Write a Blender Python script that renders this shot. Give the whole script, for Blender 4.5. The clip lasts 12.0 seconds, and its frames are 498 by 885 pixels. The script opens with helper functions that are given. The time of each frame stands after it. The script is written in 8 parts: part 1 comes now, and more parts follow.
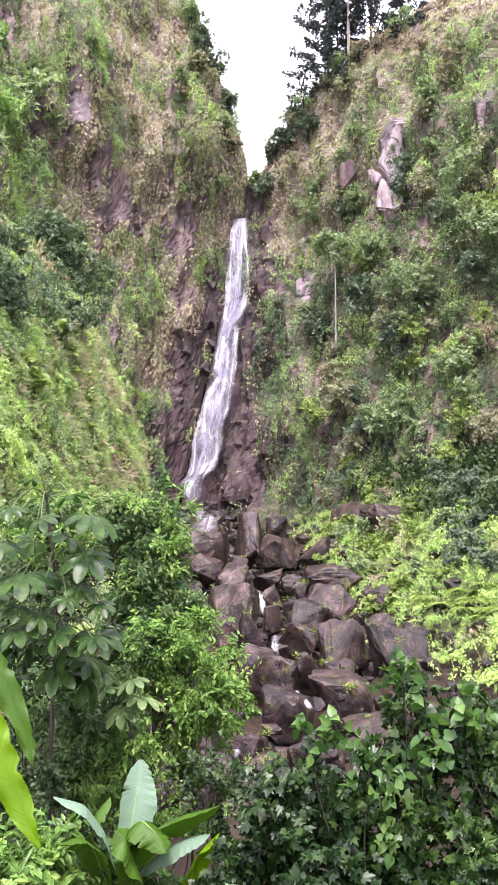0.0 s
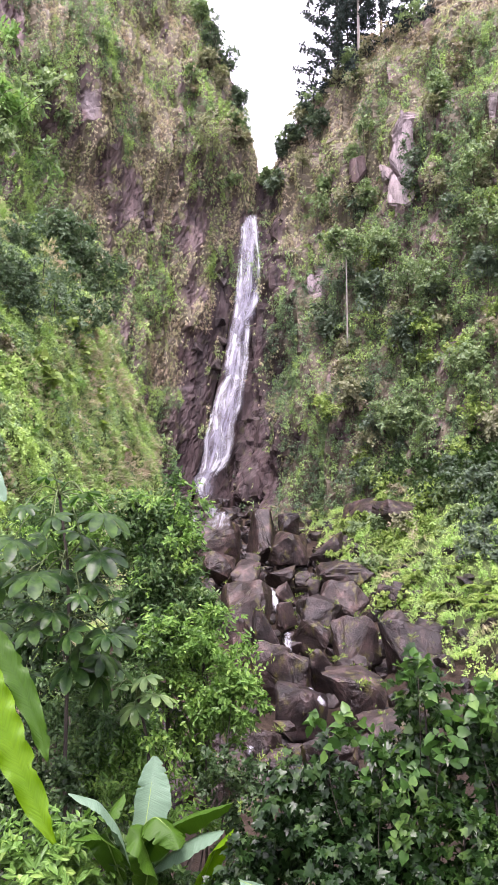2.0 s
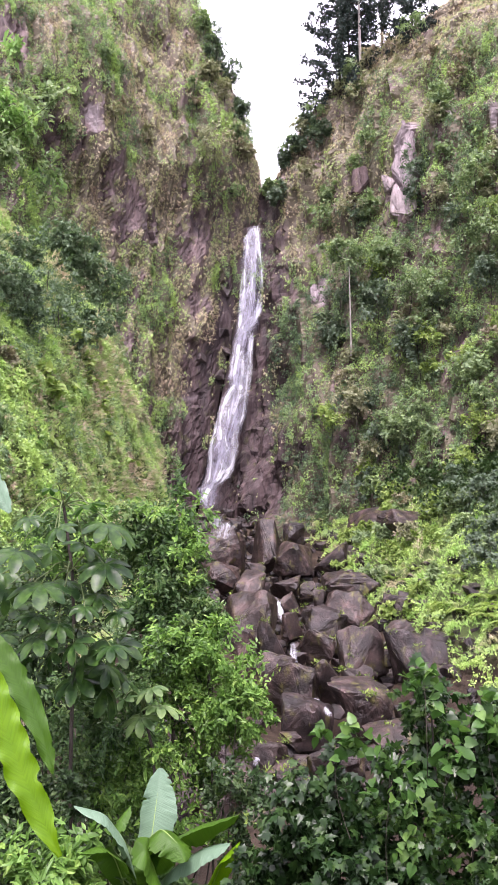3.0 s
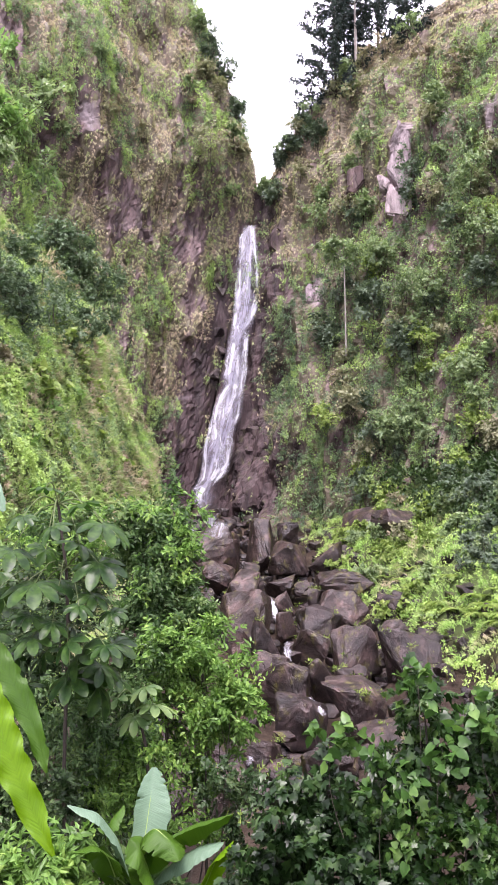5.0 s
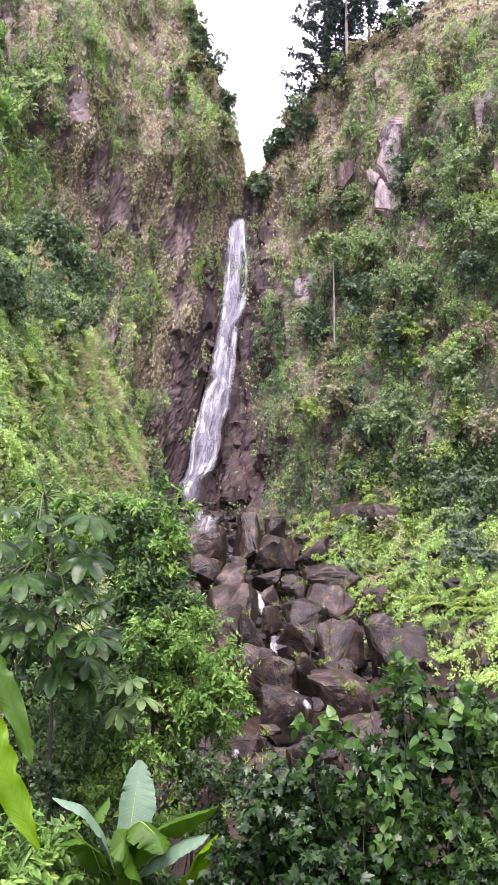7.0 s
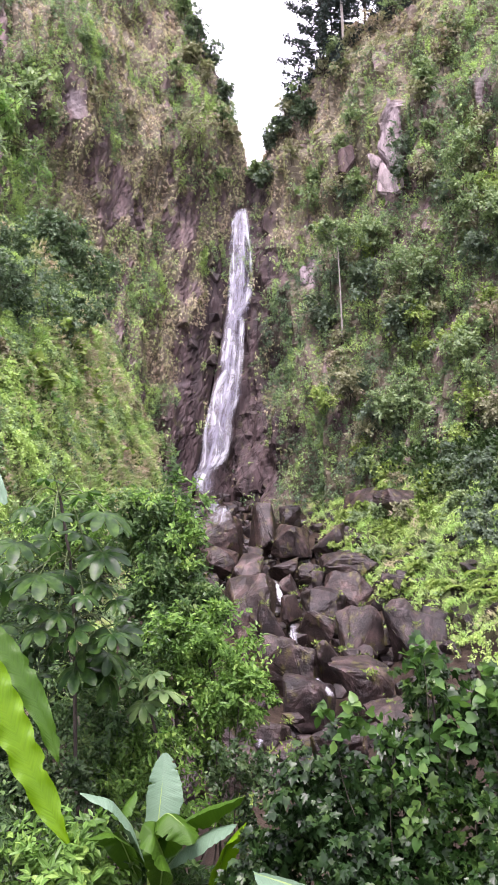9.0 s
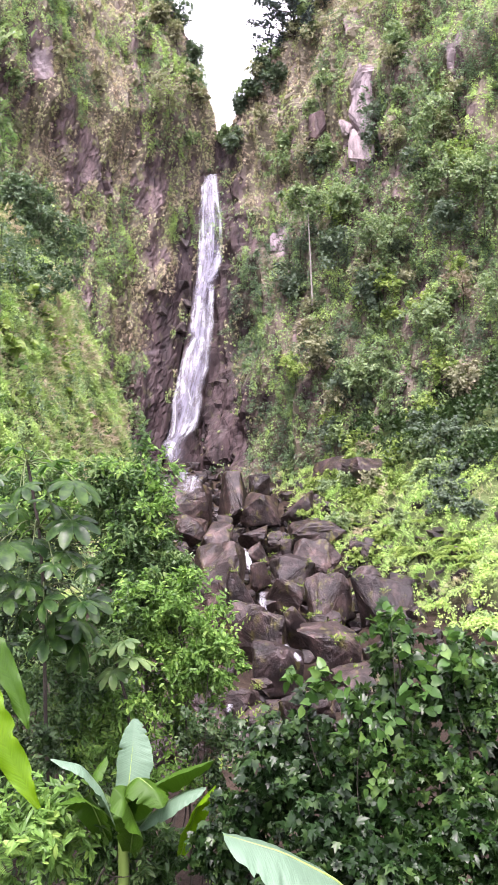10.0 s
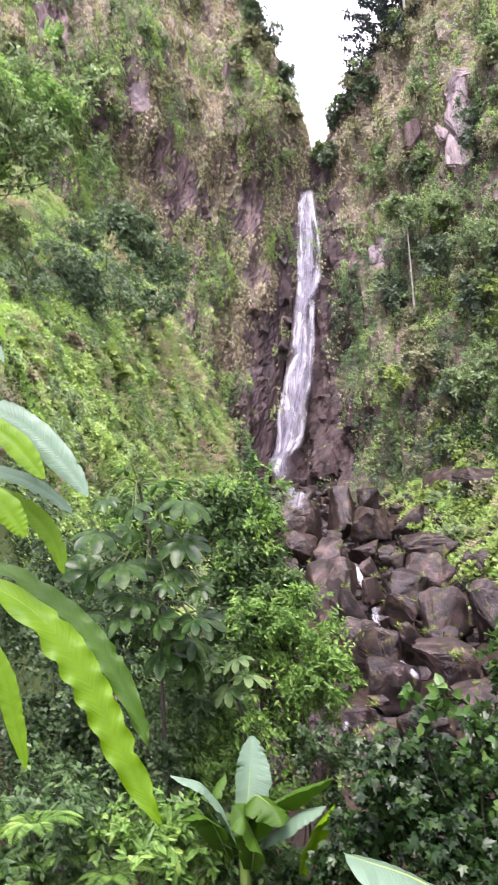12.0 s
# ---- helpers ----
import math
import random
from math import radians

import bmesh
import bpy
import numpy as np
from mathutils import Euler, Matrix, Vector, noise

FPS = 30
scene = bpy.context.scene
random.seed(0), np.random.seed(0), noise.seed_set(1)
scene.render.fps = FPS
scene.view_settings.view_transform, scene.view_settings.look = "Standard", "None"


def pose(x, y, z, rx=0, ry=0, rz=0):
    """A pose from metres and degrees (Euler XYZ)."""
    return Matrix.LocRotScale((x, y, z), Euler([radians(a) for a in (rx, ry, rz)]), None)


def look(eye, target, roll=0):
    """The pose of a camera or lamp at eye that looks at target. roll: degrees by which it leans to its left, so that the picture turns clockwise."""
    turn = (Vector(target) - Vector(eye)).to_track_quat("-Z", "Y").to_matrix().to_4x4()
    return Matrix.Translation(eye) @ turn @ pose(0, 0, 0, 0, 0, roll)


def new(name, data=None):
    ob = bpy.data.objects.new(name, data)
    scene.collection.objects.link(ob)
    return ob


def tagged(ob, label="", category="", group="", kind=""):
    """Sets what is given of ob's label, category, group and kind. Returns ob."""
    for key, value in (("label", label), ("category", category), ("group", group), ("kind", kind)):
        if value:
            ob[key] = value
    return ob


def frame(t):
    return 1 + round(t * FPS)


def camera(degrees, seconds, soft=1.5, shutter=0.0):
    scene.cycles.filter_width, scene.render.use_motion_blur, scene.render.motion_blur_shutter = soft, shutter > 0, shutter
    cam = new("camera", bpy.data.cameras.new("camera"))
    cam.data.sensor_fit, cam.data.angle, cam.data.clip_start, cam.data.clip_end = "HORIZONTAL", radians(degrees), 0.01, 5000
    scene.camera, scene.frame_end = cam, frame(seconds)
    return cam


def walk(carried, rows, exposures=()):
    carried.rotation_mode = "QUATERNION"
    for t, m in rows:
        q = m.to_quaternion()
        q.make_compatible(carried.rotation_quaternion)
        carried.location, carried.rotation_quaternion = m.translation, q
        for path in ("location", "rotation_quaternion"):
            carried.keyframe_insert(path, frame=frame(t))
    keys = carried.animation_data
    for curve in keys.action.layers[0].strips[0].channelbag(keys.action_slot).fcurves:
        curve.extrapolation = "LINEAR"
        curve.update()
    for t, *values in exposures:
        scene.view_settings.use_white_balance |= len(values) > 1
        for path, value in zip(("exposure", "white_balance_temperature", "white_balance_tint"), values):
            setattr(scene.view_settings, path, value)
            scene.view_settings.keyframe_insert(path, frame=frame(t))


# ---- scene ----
cam = camera(33.0, 12.0, soft=1.5, shutter=0.3)
EYE = (0.0, 0.0, 1.6)
# seconds, yaw, pitch, roll: the camera is held in one spot and only turns
TURNS = [
    (0.0, -0.00, 8.00, 0.00), (0.5, 0.32, 8.49, 0.31), (1.0, 1.78, 8.70, 0.90), (1.5, 1.22, 8.01, -0.13), (2.0, 0.85, 7.80, 0.20),
    (2.5, 1.12, 8.35, 0.58), (3.0, 1.18, 8.49, 0.49), (5.0, 0.80, 8.44, 0.38), (5.5, 0.59, 8.24, 0.39), (6.0, 0.28, 8.14, 0.25),
    (6.5, -0.05, 8.06, 0.03), (8.5, 0.12, 7.94, 0.42), (9.0, 1.03, 7.40, 2.28), (9.5, -1.65, 5.65, 3.62), (10.0, -1.04, 5.17, 2.44),
    (10.5, 5.61, 9.30, 3.94), (11.0, 7.66, 6.88, 3.84), (11.5, 3.72, 4.75, 2.66), (12.0, 6.36, 6.66, 3.85),
]
walk(cam, [(t, pose(*EYE, 90 + pitch, roll, yaw)) for t, yaw, pitch, roll in TURNS], [(0.0, 2.85, 6500, 30), (0.5, 2.72, 6500, 30), (1.5, 2.6, 6500, 30), (6.5, 2.6, 6500, 30), (8.5, 2.49, 6500, 30), (9.5, 2.74, 6500, 30), (10.0, 2.88, 6500, 30), (10.5, 2.66, 6500, 30), (12.0, 2.66, 6500, 30)])

# ---- world and light: bright overcast sky over a deep gorge ----
world = bpy.data.worlds.new("overcast_sky")
scene.world = world
world.use_nodes = True
wn, wl = world.node_tree.nodes, world.node_tree.links
wn.clear()
sky = wn.new("ShaderNodeTexSky")
sky.sky_type, sky.sun_disc = "NISHITA", False
sky.sun_elevation, sky.sun_rotation = radians(66), radians(186)
sky.air_density, sky.dust_density = 1.0, 4.0
cloud = wn.new("ShaderNodeMixRGB")
cloud.inputs[0].default_value = 0.9
cloud.inputs[2].default_value = (9.3, 9.55, 10.6, 1)
back = wn.new("ShaderNodeBackground")
back.inputs[1].default_value = 0.07
wout = wn.new("ShaderNodeOutputWorld")
wl.new(sky.outputs[0], cloud.inputs[1])
wl.new(cloud.outputs[0], back.inputs[0])
wl.new(back.outputs[0], wout.inputs[0])
sun = new("sun", bpy.data.lights.new("sun", "SUN"))
sun.data.energy, sun.data.angle, sun.data.color = 1.5, radians(25), (1.0, 0.98, 0.95)
sun.matrix_basis = look((0, 0, 100), (5, 44, 0))


# ---- materials ----
def material(name, rough=0.8, spec=0.3):
    m = bpy.data.materials.new(name)
    m.use_nodes = True
    n, l = m.node_tree.nodes, m.node_tree.links
    b = n["Principled BSDF"]
    b.inputs["Roughness"].default_value = rough
    b.inputs["Specular IOR Level"].default_value = spec
    return m, n, l, b


def ramp(n, stops):
    r = n.new("ShaderNodeValToRGB")
    e = r.color_ramp.elements
    e[0].position, e[0].color = stops[0][0], (*stops[0][1], 1)
    e[1].position, e[1].color = stops[-1][0], (*stops[-1][1], 1)
    for p, c in stops[1:-1]:
        e.new(p).color = (*c, 1)
    return r


def noise_node(n, l, coord, scale, detail=4.0, stretch=(1, 1, 1), rough=0.55):
    mp = n.new("ShaderNodeMapping")
    mp.inputs["Scale"].default_value = stretch
    l.new(coord, mp.inputs[0])
    t = n.new("ShaderNodeTexNoise")
    t.inputs["Scale"].default_value, t.inputs["Detail"].default_value, t.inputs["Roughness"].default_value = scale, detail, rough
    l.new(mp.outputs[0], t.inputs["Vector"])
    return t.outputs["Fac"]


def mixed(n, l, fac, a, b, mode="MIX"):
    x = n.new("ShaderNodeMixRGB")
    x.blend_type = mode
    for i, v in enumerate((fac, a, b)):
        if isinstance(v, (int, float)):
            x.inputs[i].default_value = v
        elif isinstance(v, tuple):
            x.inputs[i].default_value = (*v, 1)
        else:
            l.new(v, x.inputs[i])
    return x.outputs[0]


def leaf_material(name, dark, mid, light, rough=0.5, clear=0.28, patch=None, patch_scale=0.35, spec=0.35):
    """Foliage: each leaf has its own tint, and tints drift over some metres."""
    m, n, l, b = material(name, rough, spec)
    geo = n.new("ShaderNodeNewGeometry")
    tint = ramp(n, [(0.0, dark), (0.55, mid), (1.0, light)])
    drift = noise_node(n, l, geo.outputs["Position"], patch_scale, 3.0)
    add = n.new("ShaderNodeMath")
    add.operation = "MULTIPLY_ADD"
    add.inputs[1].default_value, add.inputs[2].default_value = 0.42, -0.5
    l.new(geo.outputs["Random Per Island"], add.inputs[0])
    clump = n.new("ShaderNodeMath")
    clump.operation = "MULTIPLY_ADD"
    clump.inputs[1].default_value = 0.9
    l.new(noise_node(n, l, geo.outputs["Position"], patch_scale * 3.2, 2.0), clump.inputs[0])
    l.new(add.outputs[0], clump.inputs[2])
    add2 = n.new("ShaderNodeMath")
    add2.operation = "MULTIPLY_ADD"
    add2.inputs[1].default_value = 0.68
    l.new(drift, add2.inputs[0])
    l.new(clump.outputs[0], add2.inputs[2])
    l.new(add2.outputs[0], tint.inputs[0])
    col = tint.outputs[0]
    if patch:
        where = ramp(n, [(0.52, (0, 0, 0)), (0.66, (1, 1, 1))])
        l.new(noise_node(n, l, geo.outputs["Position"], patch_scale * 0.55, 4.0, (1, 1, 0.6), 0.65), where.inputs[0])
        col = mixed(n, l, where.outputs[0], col, patch)
    l.new(col, b.inputs["Base Color"])
    tr = n.new("ShaderNodeBsdfTranslucent")
    l.new(mixed(n, l, 0.5, col, (0.75, 1.0, 0.25), "MULTIPLY"), tr.inputs[0])
    mix = n.new("ShaderNodeMixShader")
    mix.inputs[0].default_value = clear
    l.new(b.outputs[0], mix.inputs[1])
    l.new(tr.outputs[0], mix.inputs[2])
    l.new(mix.outputs[0], n["Material Output"].inputs[0])
    return m


def tuft_material(name, stops, rough=0.65, clear=0.36, spec=0.2):
    """Growth in tufts: each tuft has its own dryness, its blades vary a little."""
    m, n, l, b = material(name, rough, spec)
    geo = n.new("ShaderNodeNewGeometry")
    at = n.new("ShaderNodeAttribute")
    at.attribute_name = "tint"
    vary = n.new("ShaderNodeMath")
    vary.operation = "MULTIPLY_ADD"
    vary.inputs[1].default_value = 0.22
    l.new(geo.outputs["Random Per Island"], vary.inputs[0])
    l.new(at.outputs["Fac"], vary.inputs[2])
    tint = ramp(n, stops)
    l.new(vary.outputs[0], tint.inputs[0])
    col = tint.outputs[0]
    l.new(col, b.inputs["Base Color"])
    tr = n.new("ShaderNodeBsdfTranslucent")
    l.new(mixed(n, l, 0.4, col, (0.8, 1.0, 0.35), "MULTIPLY"), tr.inputs[0])
    mix = n.new("ShaderNodeMixShader")
    mix.inputs[0].default_value = clear
    l.new(b.outputs[0], mix.inputs[1])
    l.new(tr.outputs[0], mix.inputs[2])
    l.new(mix.outputs[0], n["Material Output"].inputs[0])
    return m


def rock_material(name, dark, mid, light, moss, moss_at=0.6, rough=0.75, stretch=(1, 1, 0.35), grain=1.0, spec=0.35, stains=(), cracks=0.5):
    """Volcanic rock: streaky colour, fine grain, thin moss, small relief."""
    m, n, l, b = material(name, rough, spec)
    geo = n.new("ShaderNodeNewGeometry")
    obj = n.new("ShaderNodeObjectInfo")
    pos = geo.outputs["Position"]
    base = ramp(n, [(0.3, dark), (0.5, mid), (0.72, light)])
    l.new(noise_node(n, l, pos, 0.55 * grain, 8.0, stretch, 0.68), base.inputs[0])
    fine = noise_node(n, l, pos, 9.0 * grain, 6.0, (1, 1, 1), 0.7)
    col = mixed(n, l, 0.55, base.outputs[0], fine, "OVERLAY")
    spread = ramp(n, [(0.32, (0.45, 0.44, 0.44)), (0.68, (1.5, 1.48, 1.46))])
    l.new(noise_node(n, l, pos, 2.4 * grain, 5.0, stretch, 0.65), spread.inputs[0])
    col = mixed(n, l, 0.6, col, spread.outputs[0], "MULTIPLY")
    own = ramp(n, [(0.0, (0.6, 0.57, 0.6)), (1.0, (1.4, 1.3, 1.22))])
    l.new(obj.outputs["Random"], own.inputs[0])
    col = mixed(n, l, 1.0, col, own.outputs[0], "MULTIPLY")
    bent = n.new("ShaderNodeVectorMath")
    bent.operation = "MULTIPLY_ADD"
    wob = n.new("ShaderNodeTexNoise")
    wob.inputs["Scale"].default_value, wob.inputs["Detail"].default_value = 0.8 * grain, 3.0
    l.new(pos, wob.inputs["Vector"])
    l.new(wob.outputs["Color"], bent.inputs[0])
    bent.inputs[1].default_value = (1.6 / grain,) * 3
    l.new(pos, bent.inputs[2])
    mp = n.new("ShaderNodeMapping")
    mp.inputs["Scale"].default_value = (1, 1, 0.28 if stretch[2] < 0.6 else 0.8)
    l.new(bent.outputs[0], mp.inputs[0])
    vor = n.new("ShaderNodeTexVoronoi")
    vor.feature = "DISTANCE_TO_EDGE"
    vor.inputs["Scale"].default_value = 0.75 * grain
    l.new(mp.outputs[0], vor.inputs["Vector"])
    crack = ramp(n, [(0.0, (0.3, 0.28, 0.28)), (0.05, (0.8, 0.8, 0.8)), (0.16, (1, 1, 1))])
    l.new(vor.outputs["Distance"], crack.inputs[0])
    col = mixed(n, l, cracks, col, crack.outputs[0], "MULTIPLY")
    where = ramp(n, [(moss_at, (0, 0, 0)), (moss_at + 0.12, (1, 1, 1))])
    l.new(noise_node(n, l, pos, 0.9 * grain, 6.0, (1, 1, 0.6), 0.7), where.inputs[0])
    col = mixed(n, l, where.outputs[0], col, moss)
    if stains:
        for attr, tint in stains:
            at = n.new("ShaderNodeAttribute")
            at.attribute_name = attr
            soft = n.new("ShaderNodeMath")
            soft.operation = "MULTIPLY"
            l.new(at.outputs["Fac"], soft.inputs[0])
            soft.inputs[1].default_value = 1.0
            under = mixed(n, l, 1.0, col, tint, "MULTIPLY") if attr == "wet" else mixed(n, l, 0.25, mixed(n, l, 0.6, tint, fine, "OVERLAY"), col)
            col = mixed(n, l, soft.outputs[0], col, under)
    l.new(col, b.inputs["Base Color"])
    gloss = ramp(n, [(0.3, (rough * 0.6,) * 3), (0.7, (min(1, rough * 1.15),) * 3)])
    l.new(noise_node(n, l, pos, 0.7 * grain, 4.0), gloss.inputs[0])
    l.new(gloss.outputs[0], b.inputs["Roughness"])
    bump = n.new("ShaderNodeBump")
    bump.inputs["Strength"].default_value, bump.inputs["Distance"].default_value = 0.9, 0.2 / grain
    hgt = n.new("ShaderNodeMath")
    hgt.operation = "MULTIPLY"
    l.new(noise_node(n, l, pos, 2.6 * grain, 9.0, stretch, 0.72), hgt.inputs[0])
    if cracks > 0.3:
        l.new(crack.outputs[0], hgt.inputs[1])
    else:
        hgt.inputs[1].default_value = 1.0
    l.new(hgt.outputs[0], bump.inputs["Height"])
    l.new(bump.outputs[0], b.inputs["Normal"])
    return m


CLIFF = rock_material("cliff_rock", (0.03, 0.022, 0.023), (0.105, 0.078, 0.077), (0.235, 0.182, 0.178), (0.15, 0.15, 0.07), 0.56, 0.75, (1, 1, 0.16), stains=(("pale", (0.25, 0.207, 0.21)), ("turf", (0.15, 0.135, 0.085)), ("wet", (0.42, 0.385, 0.41))), cracks=0.8)
WET = rock_material("wet_rock", (0.014, 0.011, 0.012), (0.045, 0.035, 0.035), (0.11, 0.09, 0.085), (0.07, 0.08, 0.03), 0.64, 0.45, (1, 1, 0.5), 1.4, 0.5)
BOULDER = rock_material("boulder_rock", (0.005, 0.0034, 0.0032), (0.021, 0.0138, 0.0128), (0.105, 0.075, 0.070), (0.085, 0.08, 0.018), 0.56, 0.5, (1, 1, 0.95), 1.9, 0.42, (), 0.12)
BROWN = rock_material("brown_rock", (0.03, 0.021, 0.021), (0.078, 0.054, 0.052), (0.15, 0.112, 0.105), (0.11, 0.10, 0.05), 0.66, 0.7, (1, 1, 0.2), 1.0, 0.3, (), 0.5)
PALE = rock_material("pale_rock", (0.15, 0.125, 0.13), (0.30, 0.265, 0.28), (0.47, 0.43, 0.45), (0.16, 0.13, 0.10), 0.66, 0.85, (1, 1, 0.3), 1.0, 0.2)
SOIL = rock_material("soil", (0.010, 0.008, 0.006), (0.024, 0.018, 0.014), (0.05, 0.04, 0.03), (0.03, 0.034, 0.014), 0.66, 0.95, (1, 1, 1), 1.2, 0.1, (("turf", (0.10, 0.145, 0.05)),), 0.2)

TUFT_GRASS = tuft_material("tuft_grass", [(0.05, (0.26, 0.185, 0.155)), (0.28, (0.47, 0.37, 0.295)), (0.5, (0.48, 0.435, 0.285)), (0.72, (0.31, 0.36, 0.165)), (1.05, (0.27, 0.44, 0.12))])
TUFT_LEAF = tuft_material("tuft_leaf", [(0.05, (0.06, 0.10, 0.065)), (0.35, (0.14, 0.215, 0.11)), (0.65, (0.24, 0.355, 0.15)), (0.95, (0.37, 0.52, 0.15))], 0.5, 0.38, 0.3)
SPUR_TREE_LEAF = leaf_material("spur_tree_leaf", (0.034, 0.064, 0.036), (0.088, 0.142, 0.075), (0.19, 0.255, 0.125), 0.5, 0.4, None, 0.5)
PINE_LEAF = leaf_material("pine_leaf", (0.010, 0.018, 0.016), (0.022, 0.036, 0.030), (0.05, 0.07, 0.055), 0.6, 0.1, None, 0.5, 0.2)
SPUR_LEAF = leaf_material("spur_leaf", (0.085, 0.165, 0.05), (0.20, 0.34, 0.115), (0.36, 0.50, 0.19), 0.55, 0.42, (0.27, 0.30, 0.13), 0.5, 0.25)
# dark, mid and olive leaves: distance haze put into bluer, greyer colours
DARK_LEAF = leaf_material("dark_leaf", (0.034, 0.058, 0.040), (0.086, 0.127, 0.080), (0.165, 0.215, 0.13), 0.5, 0.38, None, 0.5)
MID_LEAF = leaf_material("mid_leaf", (0.055, 0.095, 0.048), (0.18, 0.255, 0.12), (0.36, 0.44, 0.22), 0.5, 0.42, None, 0.5)
LUSH_LEAF = leaf_material("lush_leaf", (0.014, 0.038, 0.012), (0.058, 0.116, 0.036), (0.20, 0.285, 0.10), 0.36, 0.36, None, 1.1, 0.26)
# the lush leaf at about half its tone: shade put into the colour
SHADED_LUSH_LEAF = leaf_material("shaded_lush_leaf", (0.008, 0.021, 0.008), (0.030, 0.060, 0.020), (0.085, 0.13, 0.045), 0.4, 0.28, None, 1.1, 0.22)
FRESH_LEAF = leaf_material("fresh_leaf", (0.03, 0.078, 0.016), (0.125, 0.245, 0.05), (0.32, 0.46, 0.11), 0.4, 0.4, None, 1.1, 0.28)
BRIGHT_LEAF = leaf_material("bright_leaf", (0.07, 0.125, 0.028), (0.20, 0.29, 0.068), (0.39, 0.45, 0.13), 0.5, 0.38, None, 0.7)
OLIVE_LEAF = leaf_material("olive_leaf", (0.105, 0.115, 0.065), (0.225, 0.235, 0.135), (0.38, 0.365, 0.235), 0.6, 0.34, (0.26, 0.20, 0.155), 0.4)
GLOSSY_LEAF = leaf_material("glossy_leaf", (0.005, 0.013, 0.003), (0.016, 0.046, 0.009), (0.10, 0.18, 0.04), 0.33, 0.32, None, 2.5, 0.3)
# darker copy of the glossy leaf: shade of the lower vines as colour
SHADED_GLOSSY_LEAF = leaf_material("shaded_glossy_leaf", (0.003, 0.008, 0.002), (0.012, 0.034, 0.008), (0.065, 0.12, 0.03), 0.36, 0.26, None, 2.5, 0.26)
BROAD_LEAF = leaf_material("broad_leaf", (0.004, 0.014, 0.003), (0.014, 0.042, 0.010), (0.065, 0.13, 0.026), 0.33, 0.42, None, 3.0, 0.24)
YOUNG_LEAF = leaf_material("young_leaf", (0.02, 0.055, 0.012), (0.048, 0.115, 0.024), (0.13, 0.22, 0.05), 0.36, 0.36, None, 2.5, 0.25)

bark_m, n_, l_, b_ = material("bark", 0.85, 0.2)
g_ = n_.new("ShaderNodeNewGeometry")
r_ = ramp(n_, [(0.3, (0.018, 0.014, 0.011)), (0.7, (0.06, 0.05, 0.04))])
l_.new(noise_node(n_, l_, g_.outputs["Position"], 8.0, 5.0, (1, 1, 0.2)), r_.inputs[0])
l_.new(r_.outputs[0], b_.inputs["Base Color"])
BARK = bark_m
pale_bark_m, n_, l_, b_ = material("pale_bark", 0.8, 0.2)
g_ = n_.new("ShaderNodeNewGeometry")
r_ = ramp(n_, [(0.3, (0.17, 0.15, 0.13)), (0.7, (0.30, 0.28, 0.25))])
l_.new(noise_node(n_, l_, g_.outputs["Position"], 3.0, 5.0, (1, 1, 0.5)), r_.inputs[0])
l_.new(r_.outputs[0], b_.inputs["Base Color"])
PALE_BARK = pale_bark_m


def water_material(name, streak, shades, thin):
    """Falling white water: soft streaks along the flow, thinning out to the edges."""
    m, n, l, b = material(name, 0.5, 0.3)
    uv = n.new("ShaderNodeUVMap")
    tr = n.new("ShaderNodeBsdfTransparent")
    mix = n.new("ShaderNodeMixShader")
    long = noise_node(n, l, uv.outputs[0], 1.0, 3.0, (streak, 1.1, 1), 0.6)
    wide = noise_node(n, l, uv.outputs[0], 1.0, 4.0, (8.0, 3.6, 1), 0.65)
    attr = n.new("ShaderNodeAttribute")
    attr.attribute_name = "cover"
    fine = ramp(n, [(0.3, (thin, thin, thin)), (0.62, (1, 1, 1))])
    l.new(long, fine.inputs[0])
    loose = ramp(n, [(0.32, (thin * 1.3,) * 3), (0.55, (1, 1, 1))])
    l.new(wide, loose.inputs[0])
    a1 = n.new("ShaderNodeMath")
    a1.operation = "MULTIPLY"
    l.new(fine.outputs[0], a1.inputs[0])
    l.new(loose.outputs[0], a1.inputs[1])
    a2 = n.new("ShaderNodeMath")
    a2.operation = "MULTIPLY"
    a2.use_clamp = True
    l.new(a1.outputs[0], a2.inputs[0])
    l.new(attr.outputs["Fac"], a2.inputs[1])
    shade = ramp(n, [(0.35, shades[0]), (0.65, shades[1])])
    l.new(long, shade.inputs[0])
    l.new(shade.outputs[0], b.inputs["Base Color"])
    l.new(a2.outputs[0], mix.inputs[0])
    l.new(tr.outputs[0], mix.inputs[1])
    l.new(b.outputs[0], mix.inputs[2])
    l.new(mix.outputs[0], n["Material Output"].inputs[0])
    return m


WHITE_WATER = water_material("white_water", 30.0, ((0.30, 0.30, 0.34), (0.50, 0.51, 0.54)), 0.16)
VEIL_WATER = water_material("veil_water", 26.0, ((0.12, 0.115, 0.155), (0.25, 0.245, 0.30)), 0.42)


# ---- numeric tools ----
def lattice(i, j, k, seed):
    h = (i * 374761393 + j * 668265263 + k * 2147483647 + seed * 1274126177) & 0xFFFFFFFF
    h = ((h ^ (h >> 13)) * 1274126177) & 0xFFFFFFFF
    return ((h ^ (h >> 16)) & 0xFFFF) / 32767.5 - 1.0


